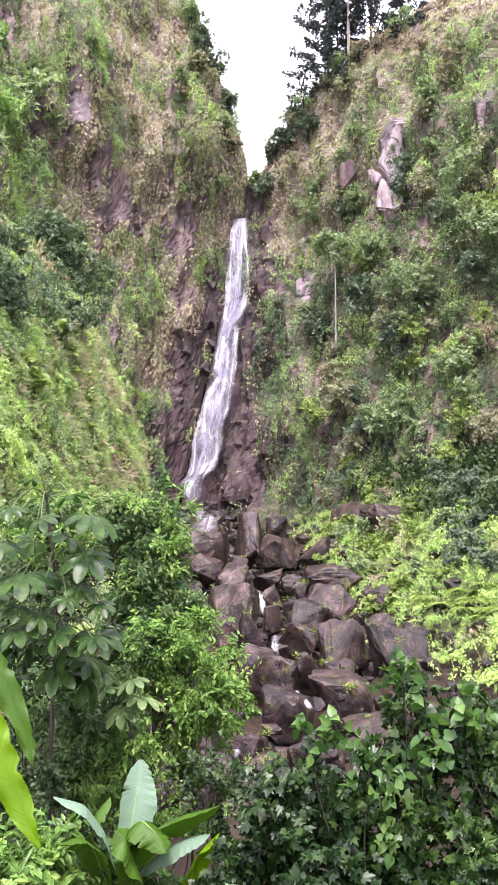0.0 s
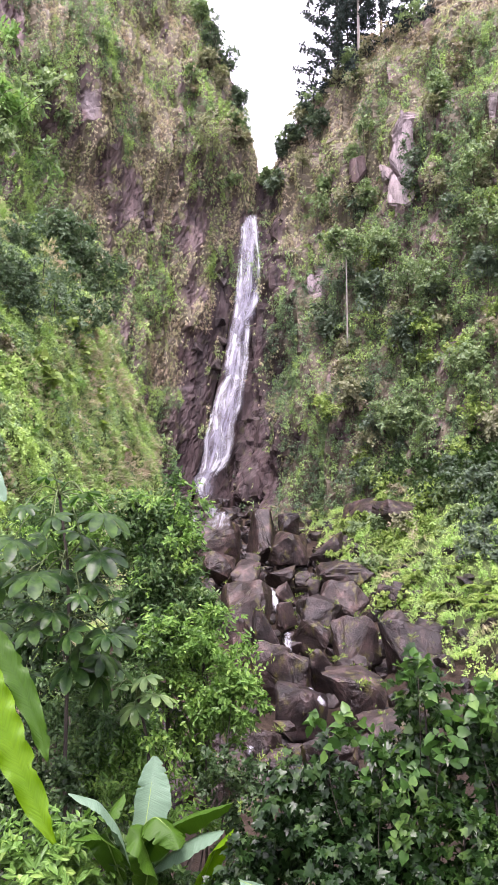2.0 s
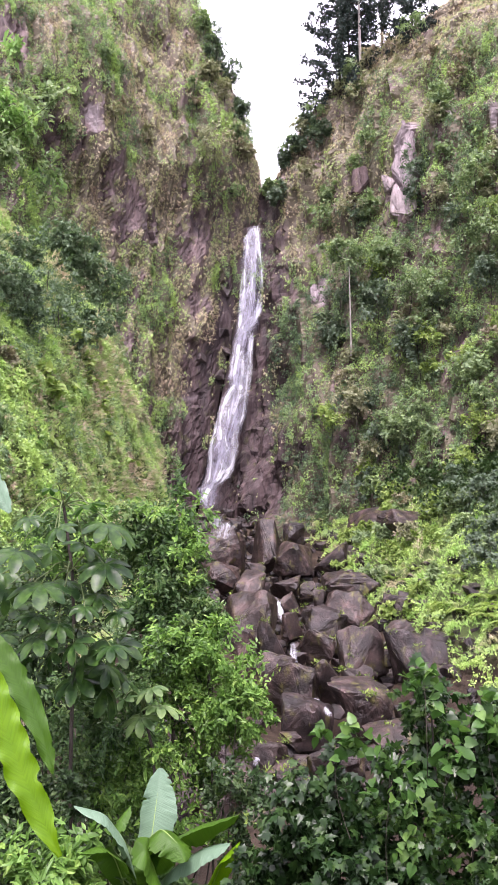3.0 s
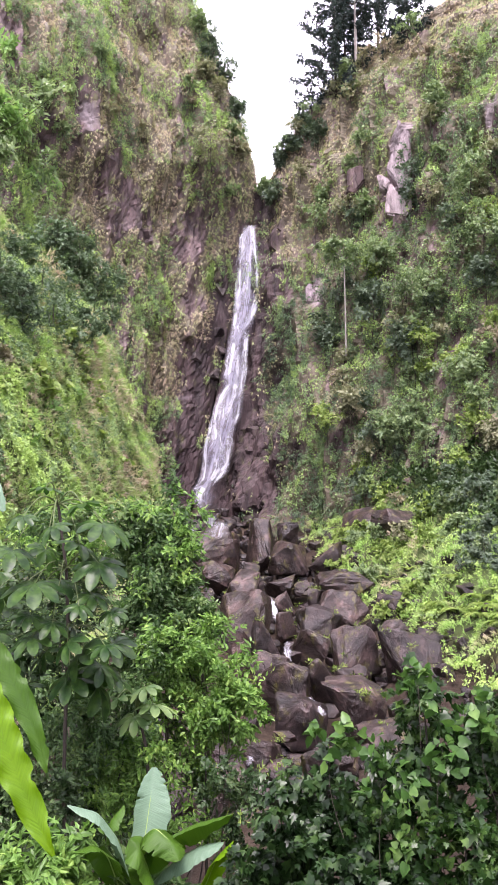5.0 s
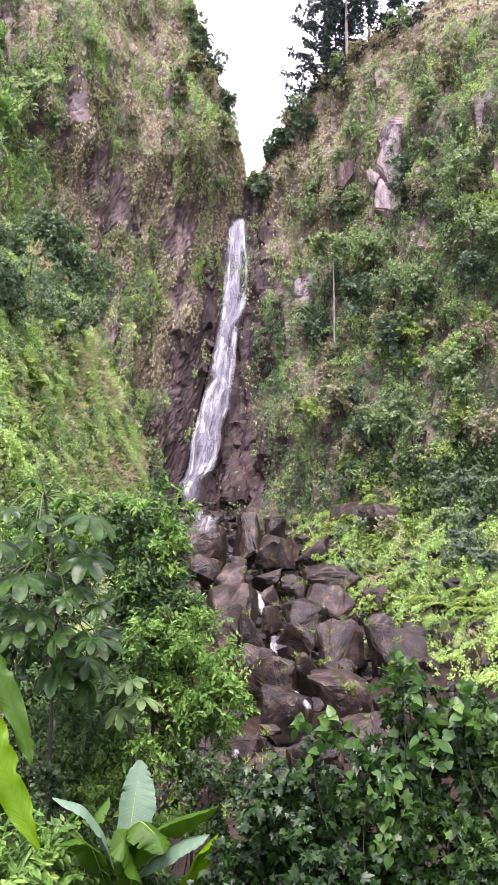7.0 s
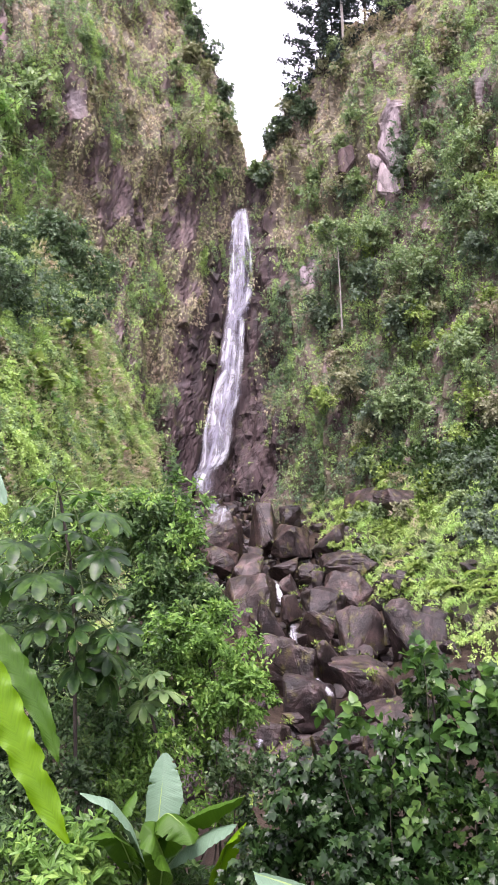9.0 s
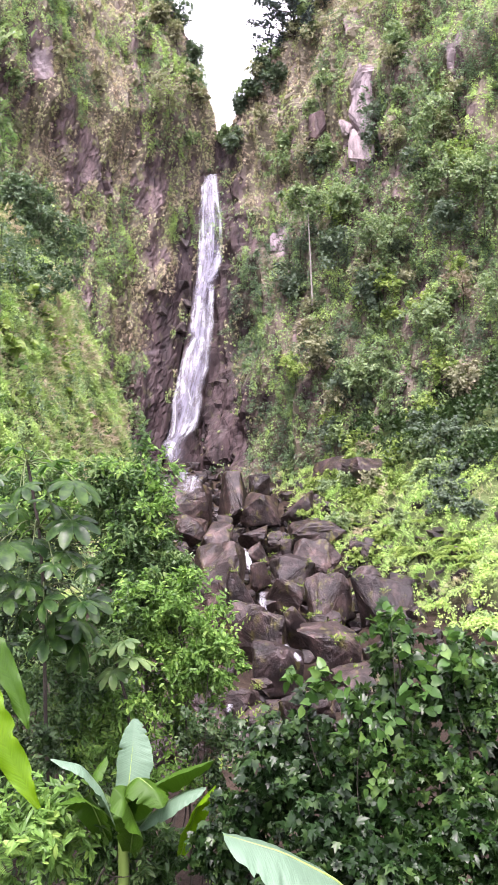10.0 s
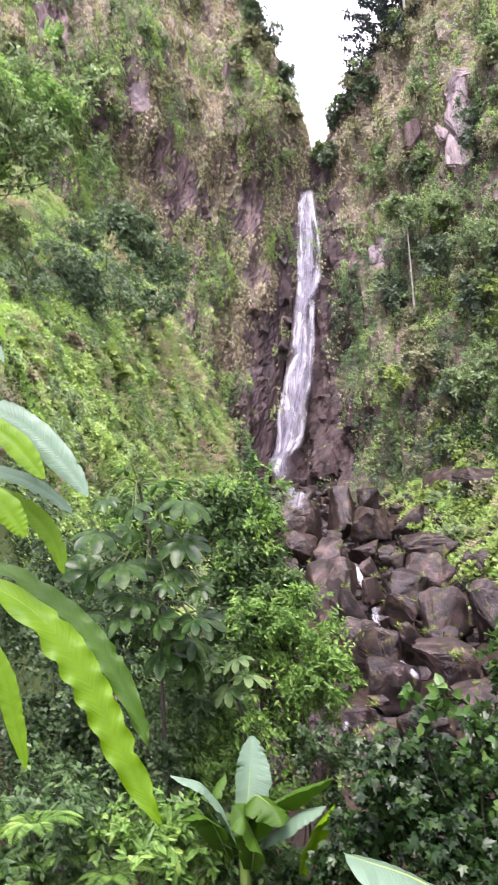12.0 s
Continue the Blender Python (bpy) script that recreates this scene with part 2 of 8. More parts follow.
def vnoise(p, seed=0):
    """Smooth value noise, -1 to 1, at an (n, 3) array of places."""
    q = np.floor(p).astype(np.int64)
    f = p - q
    f = f * f * (3 - 2 * f)
    out = 0.0
    for a in (0, 1):
        for b in (0, 1):
            for c in (0, 1):
                wgt = (f[:, 0] if a else 1 - f[:, 0]) * (f[:, 1] if b else 1 - f[:, 1]) * (f[:, 2] if c else 1 - f[:, 2])
                out = out + wgt * lattice(q[:, 0] + a, q[:, 1] + b, q[:, 2] + c, seed)
    return out


def fbm(p, octaves=4, seed=0, gain=0.5):
    out, amp = 0.0, 1.0
    for o in range(octaves):
        out = out + amp * vnoise(p * (2.0 ** o) + 17.3 * o, seed + o)
        amp *= gain
    return out


def cells(p, seed):
    """A value for each cell of an uneven honeycomb: steps with sharp edges."""
    q = np.floor(p).astype(np.int64)
    best, val = np.full(len(p), 9e9), np.zeros(len(p))
    for a in (-1, 0, 1):
        for b in (-1, 0, 1):
            for c in (-1, 0, 1):
                i, j, k = q[:, 0] + a, q[:, 1] + b, q[:, 2] + c
                f = np.stack([i + 0.5 + 0.45 * lattice(i, j, k, seed + 1), j + 0.5 + 0.45 * lattice(i, j, k, seed + 2), k + 0.5 + 0.45 * lattice(i, j, k, seed + 3)], 1)
                d = ((p - f) ** 2).sum(1)
                near = d < best
                best, val = np.where(near, d, best), np.where(near, lattice(i, j, k, seed + 4), val)
    return val


def stream_x(y):
    return np.interp(y, [-60, 0, 20, 38, 52, 65, 92, 110], [-8, -6, -4, -0.3, 3.4, 0.6, -5.5, -6])


def spur_crest(x):
    z = np.interp(x, [-120, -80, -45, -27, -21.0, -16.4, -13.6, -12.4, -11.2, -9.8, -8, -4], [80, 68, 46, 36, 30.6, 25.4, 23.0, 20, 15.6, 11.2, 4, -12])
    y = np.interp(x, [-120, -45, -27, -21, -17, -13, -10], [40, 60, 66, 70, 72, 74, 75])
    return z, y


def ground_z(x, y):
    z = np.interp(y, [-500, -60, -8, 0, 3, 8, 15, 25, 40, 55, 70, 85, 95, 110, 160, 600], [-70, -14, -0.5, 0, -0.6, -3.2, -5.6, -6.6, -6.3, -3.0, 0.2, 4, 7.5, 9, 30, 30])
    off = x - stream_x(y)
    z = z + 0.012 * np.minimum(off ** 2, 120) * np.clip((y - 10) / 15, 0, 1)
    z = z + 0.30 * np.maximum(0, -off - 4.0) * np.clip((y - 2) / 12, 0.2, 1)
    right = np.interp(y, [-60, 5, 20, 40, 50, 58, 88, 120], [20, 8, 13, 13, 10, 9, 5.5, 5])
    z = z + 0.62 * np.maximum(0, x - right) * np.where(y > 2, 1, 0.3)
    z = z - 1.1 * np.clip((6.5 - np.abs(off - 1.0)) / 3, 0, 1) * np.clip((y - 27) / 4, 0, 1) * np.clip((90 - y) / 4, 0, 1)
    cz, cy = spur_crest(x)
    spur = cz - 0.35 * np.maximum(0, cy - y) - 2.2 * np.maximum(0, y - cy)
    spur = np.where(y < 25, spur - 0.8 * (25 - y), spur)
    p = np.stack([x, y, 0 * x], 1)
    spur = spur + 1.2 * fbm(p * 0.17, 4, 6) + 0.6 * vnoise(p * 0.55, 9)
    z = np.maximum(z, spur)
    rough = np.clip((y - 5) / 20, 0.15, 1)
    return z + rough * (0.55 * fbm(p * 0.22, 4, 5) + 0.3 * vnoise(p * 0.7, 8))


def corner(z, left):
    """The inner corner of the gorge at a height: where each wall turns away."""
    if left:
        x = np.interp(z, [-10, 8, 44, 49, 52, 60, 72, 90, 110], [-11.5, -8, -1, -0.1, -0.5, -2.9, -6.9, -15, -26])
    else:
        x = np.interp(z, [-10, 8, 44, 48.5, 50.5, 59, 64.4, 69, 76, 110], [-11.5, -8, -1.2, -0.5, 1.8, 6.3, 11.3, 17, 27, 60])
    y = np.interp(z, [-10, 8, 44, 50, 60, 110], [95, 97, 101.5, 100.3, 99.5, 102])
    return x, y


def wall_place(a, z, left):
    """A place on the bare form of a wall: a metres out from the corner, z up."""
    cx, cy = corner(z, left)
    near = np.array((-0.88, -0.47) if left else (0.8, -0.6))
    far = np.array((-0.72, -0.69) if left else (0.75, -0.66))
    rear = np.array((-0.6, 0.8) if left else (0.75, 0.66))
    f, r = np.maximum(a, 0), np.maximum(-a, 0)
    f1, f2 = np.minimum(f, 9.5), np.maximum(f - 9.5, 0)
    w = np.clip((f - 5) / 9, 0, 1)
    inx = (0.47 + w * 0.22 if left else -0.6 - w * 0.06)
    iny = (-0.88 + w * 0.16 if left else -0.8 + w * 0.05)
    foot = (2.0 if left else 0.0) * np.clip((34 - z) / 34, 0, 1.3) ** 2 * np.clip((f - 4) / 12, 0, 1)
    z = np.where(z > 0, z * np.interp(a, [60, 100], [1, 0.3]), z)
    x = cx + f1 * near[0] + f2 * far[0] + r * rear[0] + foot * inx
    y = cy + f1 * near[1] + f2 * far[1] + r * rear[1] + foot * iny
    p = np.stack([x, y, z], 1)
    col = fbm(p * np.array((0.16, 0.16, 0.05)), 3, 11 if left else 31)
    det = fbm(p * np.array((0.55, 0.55, 0.2)), 4, 12 if left else 32, 0.6)
    pil = 1 - 2 * np.abs(vnoise(p * np.array((0.62, 0.62, 0.09)), 13)) ** 0.7
    ledge = 1 - 2 * np.abs(vnoise(p * np.array((0.22, 0.22, 0.5)), 14)) ** 0.7
    block = cells(p * np.array((0.5, 0.5, 0.075)) + 0.12 * det[:, None], 15) + 0.3 * cells(p * np.array((0.85, 0.85, 0.4)) + 0.1 * det[:, None], 25)
    calm = np.clip(np.abs(a) / 5, 0.12, 1)
    d = calm * (1.9 * col + 0.7 * det) + (0.35 + 0.65 * calm) * (0.3 * pil + 0.2 * ledge + 0.55 * block)
    return np.stack([x + d * inx, y + d * iny, z + 0.25 * det * calm], 1)


def mesh_from(name, verts, faces, mat=None, smooth=True):
    """A mesh from arrays: (n, 3) places and (m, k) corners."""
    me = bpy.data.meshes.new(name)
    verts, faces = np.asarray(verts, np.float32), np.asarray(faces, np.int32)
    me.vertices.add(len(verts))
    me.vertices.foreach_set("co", verts.ravel())
    k = faces.shape[1]
    me.loops.add(faces.size)
    me.loops.foreach_set("vertex_index", faces.ravel())
    me.polygons.add(len(faces))
    me.polygons.foreach_set("loop_start", np.arange(0, faces.size, k, dtype=np.int32))
    me.polygons.foreach_set("loop_total", np.full(len(faces), k, np.int32))
    me.polygons.foreach_set("use_smooth", np.full(len(faces), smooth))
    me.update(calc_edges=True)
    if mat:
        me.materials.append(mat)
    return me


def grid_faces(rows, cols, flip=False):
    i = np.arange(rows * cols).reshape(rows, cols)
    q = np.stack([i[:-1, :-1], i[:-1, 1:], i[1:, 1:], i[1:, :-1]], -1).reshape(-1, 4)
    return q[:, ::-1] if flip else q


def unit(v):
    return v / np.maximum(np.linalg.norm(v, axis=-1, keepdims=True), 1e-9)


# leaf outlines: x across, y along from the stalk, z the leaf's upper side
RHOMB = (np.array([(0, 0, 0), (0.3, 0.45, 0.08), (0, 1, -0.08), (-0.3, 0.45, 0.08)]), np.array([(0, 1, 2), (0, 2, 3)]))
SPIKE = (np.array([(-0.06, 0, 0), (0.06, 0, 0), (0, 1, -0.05)]), np.array([(0, 1, 2)]))
OVAL = (np.array([(0, 0, 0), (0.2, 0.28, 0.1), (0.18, 0.65, 0.06), (0, 1, -0.15), (-0.18, 0.65, 0.06), (-0.2, 0.28, 0.1)]), np.array([(0, 1, 2), (0, 2, 3), (0, 3, 4), (0, 4, 5)]))
PAIR = (np.array([(0, 0, 0), (0.16, 0.35, 0.03), (0.1, 0.75, 0), (0, 1, -0.1), (-0.1, 0.75, 0), (-0.16, 0.35, 0.03)]), np.array([(0, 1, 2), (0, 2, 3), (0, 3, 4), (0, 4, 5)]))
HEART = (np.array([(0, 0, 0), (0.2, -0.12, 0.05), (0.37, -0.02, 0.06), (0.43, 0.26, 0.03), (0.36, 0.52, 0.04), (0.22, 0.78, -0.02), (0, 1.1, -0.2),
                   (-0.22, 0.78, -0.02), (-0.36, 0.52, 0.04), (-0.43, 0.26, 0.03), (-0.37, -0.02, 0.06), (-0.2, -0.12, 0.05), (0, 0.42, -0.05)]),
         np.array([(12, i, (i + 1) % 12) for i in range(12)]))


IVY = (np.array([(0, 0, 0), (0.18, -0.1, 0.04), (0.5, 0.06, -0.05), (0.3, 0.3, 0.05), (0.46, 0.62, -0.1), (0.2, 0.6, 0.04), (0, 1.1, -0.22),
                 (-0.2, 0.6, 0.04), (-0.46, 0.62, -0.1), (-0.3, 0.3, 0.05), (-0.5, 0.06, -0.05), (-0.18, -0.1, 0.04)]),
       np.array([(0, 1, 3), (1, 2, 3), (0, 3, 5), (3, 4, 5), (0, 5, 6), (0, 6, 7), (0, 7, 9), (7, 8, 9), (0, 9, 11), (9, 10, 11)]))


def leaves(name, shape, at, along, up, size, mat, width=None):
    """One mesh of many leaves of one outline, each at its own place and turn."""
    tv, tf = shape
    along = unit(along)
    side = unit(np.cross(along, up))
    nor = np.cross(side, along)
    size = np.asarray(size)[:, None, None]
    wide = 1.0 if width is None else np.asarray(width)[:, None, None]
    v = at[:, None, :] + size * (wide * tv[None, :, :1] * side[:, None, :] + tv[None, :, 1:2] * along[:, None, :] + tv[None, :, 2:] * nor[:, None, :])
    f = (tf[None] + len(tv) * np.arange(len(at))[:, None, None]).reshape(-1, 3)
    return mesh_from(name, v.reshape(-1, 3), f, mat, len(tv) > 6)


def tube(path, radii, sides=6):
    """Places and corners of a round tapered limb along a path."""
    path, radii = np.asarray(path, float), np.asarray(radii, float)
    d = unit(np.gradient(path, axis=0))
    ref = np.where(np.abs(d[:, 2:]) > 0.9, np.array([[1.0, 0, 0]]), np.array([[0, 0, 1.0]]))
    s = unit(np.cross(d, ref))
    t = np.cross(s, d)
    ang = np.linspace(0, 2 * np.pi, sides, endpoint=False)
    ring = path[:, None] + radii[:, None, None] * (np.cos(ang)[None, :, None] * s[:, None] + np.sin(ang)[None, :, None] * t[:, None])
    n = len(path)
    i = np.arange(n * sides).reshape(n, sides)
    j = np.roll(i, -1, 1)
    return ring.reshape(-1, 3), np.stack([i[:-1], j[:-1], j[1:], i[1:]], -1).reshape(-1, 4)


def tubes_mesh(name, limbs, mat):
    vs, fs, k = [], [], 0
    for path, radii in limbs:
        v, f = tube(path, radii)
        vs.append(v), fs.append(f + k)
        k += len(v)
    return mesh_from(name, np.concatenate(vs), np.concatenate(fs), mat)


def part(name, me, parent, label=""):
    ob = new(name, me)
    ob.parent = parent
    return tagged(ob, label)


def empty(name, at, label, category, group=""):
    ob = new(name)
    ob.location = at
    return tagged(ob, label, category, group)


# ---- ground: one sheet with the stream bed, the left spur and the right apron ----
gx = np.concatenate([np.linspace(-500, -75, 12), np.linspace(-70, 45, 165), np.linspace(55, 500, 12)])
gy = np.concatenate([np.linspace(-500, -30, 12), np.linspace(-24, 112, 200), np.linspace(125, 600, 10)])
gxx, gyy = np.meshgrid(gx, gy)
gz = ground_z(gxx.ravel(), gyy.ravel())
ground = new("ground", mesh_from("ground", np.stack([gxx.ravel(), gyy.ravel(), gz], 1), grid_faces(len(gy), len(gx)), SOIL))
turf = ground.data.attributes.new("turf", "FLOAT", "POINT")
px, py = gxx.ravel(), gyy.ravel()
crest_z, crest_y = spur_crest(px)
on_left = np.clip((3.4 - np.abs(gz - (crest_z - 0.35 * np.maximum(0, crest_y - py)))) / 1.0, 0, 1) * (py > 26) * (px < -7)
bank_x = np.interp(py, [5, 20, 40, 50, 58, 88, 120], [8, 13, 13, 10, 9, 5.5, 5])
on_right = np.clip((px - bank_x - 0.5) / 1.5, 0, 1) * (py > 36)
turf.data.foreach_set("value", np.clip(np.maximum(on_left, on_right) * 0.95, 0, 0.95).astype(np.float32))
tagged(ground, "dark damp soil and stony gorge floor", "ground", kind="structure")


# ---- gorge walls ----
WALL_A = np.concatenate([np.linspace(-30, -6, 14), np.linspace(-5, 68, 250), np.linspace(71, 104, 12)])
WALL_Z = np.linspace(-10, 96, 260)


def wall_grid(left):
    aa, zz = np.meshgrid(WALL_A, WALL_Z)
    return wall_place(aa.ravel(), zz.ravel(), left).reshape(len(WALL_Z), len(WALL_A), 3)


GRIDS = {True: wall_grid(True), False: wall_grid(False)}


def wall_sample(a, z, left):
    """Place and outward direction on the finished wall."""
    g = GRIDS[left]
    ia = np.clip(np.interp(a, WALL_A, np.arange(len(WALL_A))), 0, len(WALL_A) - 1.001)
    iz = np.clip(np.interp(z, WALL_Z, np.arange(len(WALL_Z))), 0, len(WALL_Z) - 1.001)
    i, j = iz.astype(int), ia.astype(int)
    fz, fa = (iz - i)[:, None], (ia - j)[:, None]
    p = (g[i, j] * (1 - fa) + g[i, j + 1] * fa) * (1 - fz) + (g[i + 1, j] * (1 - fa) + g[i + 1, j + 1] * fa) * fz
    n = np.cross(g[i, j + 1] - g[i, j], g[i + 1, j] - g[i, j])
    n = unit(n) * (-1 if left else 1)
    return p, n


PALE_SPOTS = {True: [(23.7, 50.7, 0.59, 1.43), (3.9, 21.5, 1.24, 0.46)], False: [(21.6, 46.0, 1.2, 3.4), (12.9, 32.9, 1.09, 1.85), (25.1, 49.7, 0.60, 1.70), (33.0, 46.8, 0.50, 2.12)]}


# stretches of bare columnar rock on the left wall
COLUMNS = [(24.0, 51.0, 1.6, 4.5), (20.5, 46.5, 1.5, 4.0), (17.5, 42.5, 2.0, 4.0), (28.5, 49.0, 1.3, 4.0), (14.0, 41.0, 1.5, 2.6), (8.0, 41.5, 2.6, 3.0), (31.0, 57.0, 2.2, 3.0)]


def spots(a, z, left):
    """How bare and pale the rock is at a place of the wall."""
    q = np.stack([a * 0.5, z * 0.35, 0 * a + 3.0], 1)
    wob = 0.35 * fbm(q, 3, 71)
    best = np.zeros_like(a)
    for ca, cz, ra, rz in PALE_SPOTS[left]:
        d = np.sqrt(((a - ca) / ra) ** 2 + ((z - cz) / rz) ** 2) + wob
        best = np.maximum(best, np.clip((1.15 - d) / 0.35, 0, 1))
    return best


def wetness(a, z, left):
    """Rock kept wet by the fall: near the corner, wider towards its foot."""
    q = np.stack([a * 0.3, z * 0.2, 0 * a], 1)
    reach = np.interp(z, [0, 10, 22, 44, 50], [9, 7.5, 4.5, 2.0, 0.5] if left else [17, 15, 12, 6.5, 1.5]) * (1 + 0.45 * fbm(q, 3, 81))
    return np.clip((reach - np.abs(a)) / 2.0, 0, 1)


def cover_at(p, a, z, left):
    """How thickly the wall is overgrown at a place."""
    strip = fbm(p * np.array((0.34, 0.34, 0.08)), 3, 41 if left else 61, 0.6)
    small = fbm(p * np.array((0.95, 0.95, 0.3)), 3, 42 if left else 62, 0.6)
    bare = spots(a, z, left) + (0.35 if left else 0.2) * wetness(a, z, left)
    near_fall = 0.4 * np.clip((11 - a) / 6, 0, 1) * np.clip((47 - z) / 4, 0, 1) if left else 0.5 * np.clip((8 - a) / 5, 0, 1) * np.clip((44 - z) / 4, 0, 1)
    if not left:
        near_fall = near_fall + 0.8 * np.clip((19 - z) / 6, 0, 1) * np.clip((13 - a) / 5, 0, 1)
    column = 0.0
    if left:
        for ca, cz, ra, rz in COLUMNS:
            column = np.maximum(column, np.clip((1.2 - np.sqrt(((a - ca) / ra) ** 2 + ((z - cz) / rz) ** 2)) / 0.4, 0, 1))
    return 0.55 * strip + 0.75 * small + np.where(z > 40, 0.55, 0.48) + (0.28 * np.clip((a - 17) / 5, 0, 1) * np.clip((54 - z) / 6, 0, 1) if left else 0) - near_fall - 0.95 * column - 2.0 * bare + np.where(z > 48, 0.15, 0)


def build_wall(name, left):
    g = GRIDS[left]
    aa, zz = np.meshgrid(WALL_A, WALL_Z)
    back = np.array((-1.0, 0.35, 0)) if left else np.array((1.0, 0.35, 0))
    caps = [g[-1] + back * d + np.array((0, 0, h)) for d, h in ((3, 1.5), (12, 3), (60, 6), (160, 6))]
    g2 = np.concatenate([g, np.stack(caps)], 0)
    me = mesh_from(name, g2.reshape(-1, 3), grid_faces(g2.shape[0], g2.shape[1], left), CLIFF, False)
    for attr, val in (("pale", spots(aa.ravel(), zz.ravel(), left)), ("wet", wetness(aa.ravel(), zz.ravel(), left)), ("turf", np.clip(cover_at(g.reshape(-1, 3), aa.ravel(), zz.ravel(), left) * 5.0, 0, 0.9))):
        at = me.attributes.new(attr, "FLOAT", "POINT")
        full = np.zeros(len(me.vertices), np.float32)
        full[: len(val)] = val
        at.data.foreach_set("value", full)
    return tagged(new(name, me), "steep brown volcanic rock wall of the gorge", "cliff", kind="structure")


build_wall("cliff_left", True)
build_wall("cliff_right", False)

# the rock at the back of the cleft, under the lip of the fall
bx, bz = np.meshgrid(np.linspace(-26, 20, 70), np.linspace(-4, 43, 70))
bp = np.stack([bx.ravel(), 105 + 0.09 * bz.ravel(), bz.ravel()], 1)
bp[:, 1] += 0.8 * fbm(bp * np.array((0.4, 0.4, 0.12)), 4, 19)
cleft = new("cliff_back", mesh_from("cliff_back", bp, grid_faces(70, 70), CLIFF, False))
cleft_wet = cleft.data.attributes.new("wet", "FLOAT", "POINT")
cleft_wet.data.foreach_set("value", np.ones(4900, np.float32))
tagged(cleft, "dark wet rock at the back of the cleft", "cliff", kind="structure")


# bare rock faces that stand out of the growth
def rock_slab(outline, mat, label):
    """A slab of rock with a given outline, set into the wall, its edges worn."""
    bm = bmesh.new()
    pts = [Vector(p) for p in outline]
    mid = sum(pts, Vector()) / len(pts)
    away = Vector((mid.x, mid.y, 0)).normalized()
    front = bm.faces.new([bm.verts.new(p - mid) for p in pts])
    more = bmesh.ops.extrude_face_region(bm, geom=[front])["geom"]
    bmesh.ops.translate(bm, vec=away * 3.0, verts=[v for v in more if isinstance(v, bmesh.types.BMVert)])
    bmesh.ops.bevel(bm, geom=list(bm.edges), offset=0.2, segments=2, affect="EDGES")
    bmesh.ops.triangulate(bm, faces=bm.faces)
    bmesh.ops.subdivide_edges(bm, edges=[e for e in bm.edges if e.calc_length() > 0.5], cuts=4, use_grid_fill=True)
    bmesh.ops.triangulate(bm, faces=bm.faces)
    v = np.array([q.co for q in bm.verts])
    w = v + np.array(mid)
    v = v - np.array(away) * (0.07 * fbm(w * np.array((0.9, 0.9, 0.5)), 4, 33))[:, None] + np.array((0.09, 0, 0.08)) * fbm(w * 1.1, 3, 34)[:, None]
    for q, c in zip(bm.verts, v):
        q.co = c
    bmesh.ops.recalc_face_normals(bm, faces=bm.faces)
    me = bpy.data.meshes.new("rock_slab")
    bm.to_mesh(me)
    bm.free()
    me.materials.append(mat)
    ob = new("rock_slab", me)
    ob.location = mid
    return tagged(ob, label, "rock", "bare rock faces of the walls")


rock_slab([(15.49, 86.60, 50.54), (16.46, 85.25, 47.92), (16.64, 84.80, 43.54), (16.49, 84.86, 40.83), (15.68, 85.96, 41.81), (14.74, 87.24, 43.87), (14.26, 87.89, 45.13), (14.91, 87.18, 47.27)], PALE, "smooth pale grey and pinkish rock face")
rock_slab([(14.48, 87.30, 43.38), (15.44, 86.01, 41.39), (16.43, 84.66, 40.24), (16.28, 84.79, 38.97), (15.64, 85.63, 38.72), (13.95, 87.81, 39.89), (14.13, 87.69, 42.26)], PALE, "smooth pale grey rock face")
rock_slab([(13.36, 88.64, 45.12), (14.30, 87.56, 44.17), (14.59, 87.20, 43.33), (14.14, 87.68, 42.52), (13.62, 88.28, 43.07)], PALE, "grey broken rock beside the pale face")
rock_slab([(5.36, 92.84, 33.65), (6.05, 92.40, 33.82), (6.39, 92.16, 32.40), (6.12, 92.32, 31.26), (5.38, 92.80, 31.55)], PALE, "small pale patch of bare rock")
rock_slab([(18.38, 83.50, 48.33), (19.34, 82.50, 47.88), (19.49, 82.20, 44.56), (18.94, 82.70, 43.08), (18.48, 83.20, 43.59)], BROWN, "dark red-brown rock face")
rock_slab([(10.19, 90.52, 46.51), (11.86, 89.40, 46.60), (12.09, 89.20, 44.61), (10.82, 90.04, 43.21), (10.11, 90.52, 43.65)], BROWN, "dark red-brown rock face")
rock_slab([(23.32, 79.40, 47.39), (24.30, 78.25, 47.30), (24.27, 78.00, 42.96), (23.32, 79.20, 43.93)], BROWN, "dark red-brown rock face")


# ---- growth on the walls ----
def rnd(seed):
    return np.random.default_rng(seed)


def spread(name, shape, at, along, up, size, mat, width, tint):
    """Many blades or leaves in one mesh, with the dryness of each one's tuft."""
    me = leaves(name, shape, at, along, up, size, mat, width)
    attr = me.attributes.new("tint", "FLOAT", "POINT")
    attr.data.foreach_set("value", np.repeat(tint, len(shape[0])).astype(np.float32))
    return me


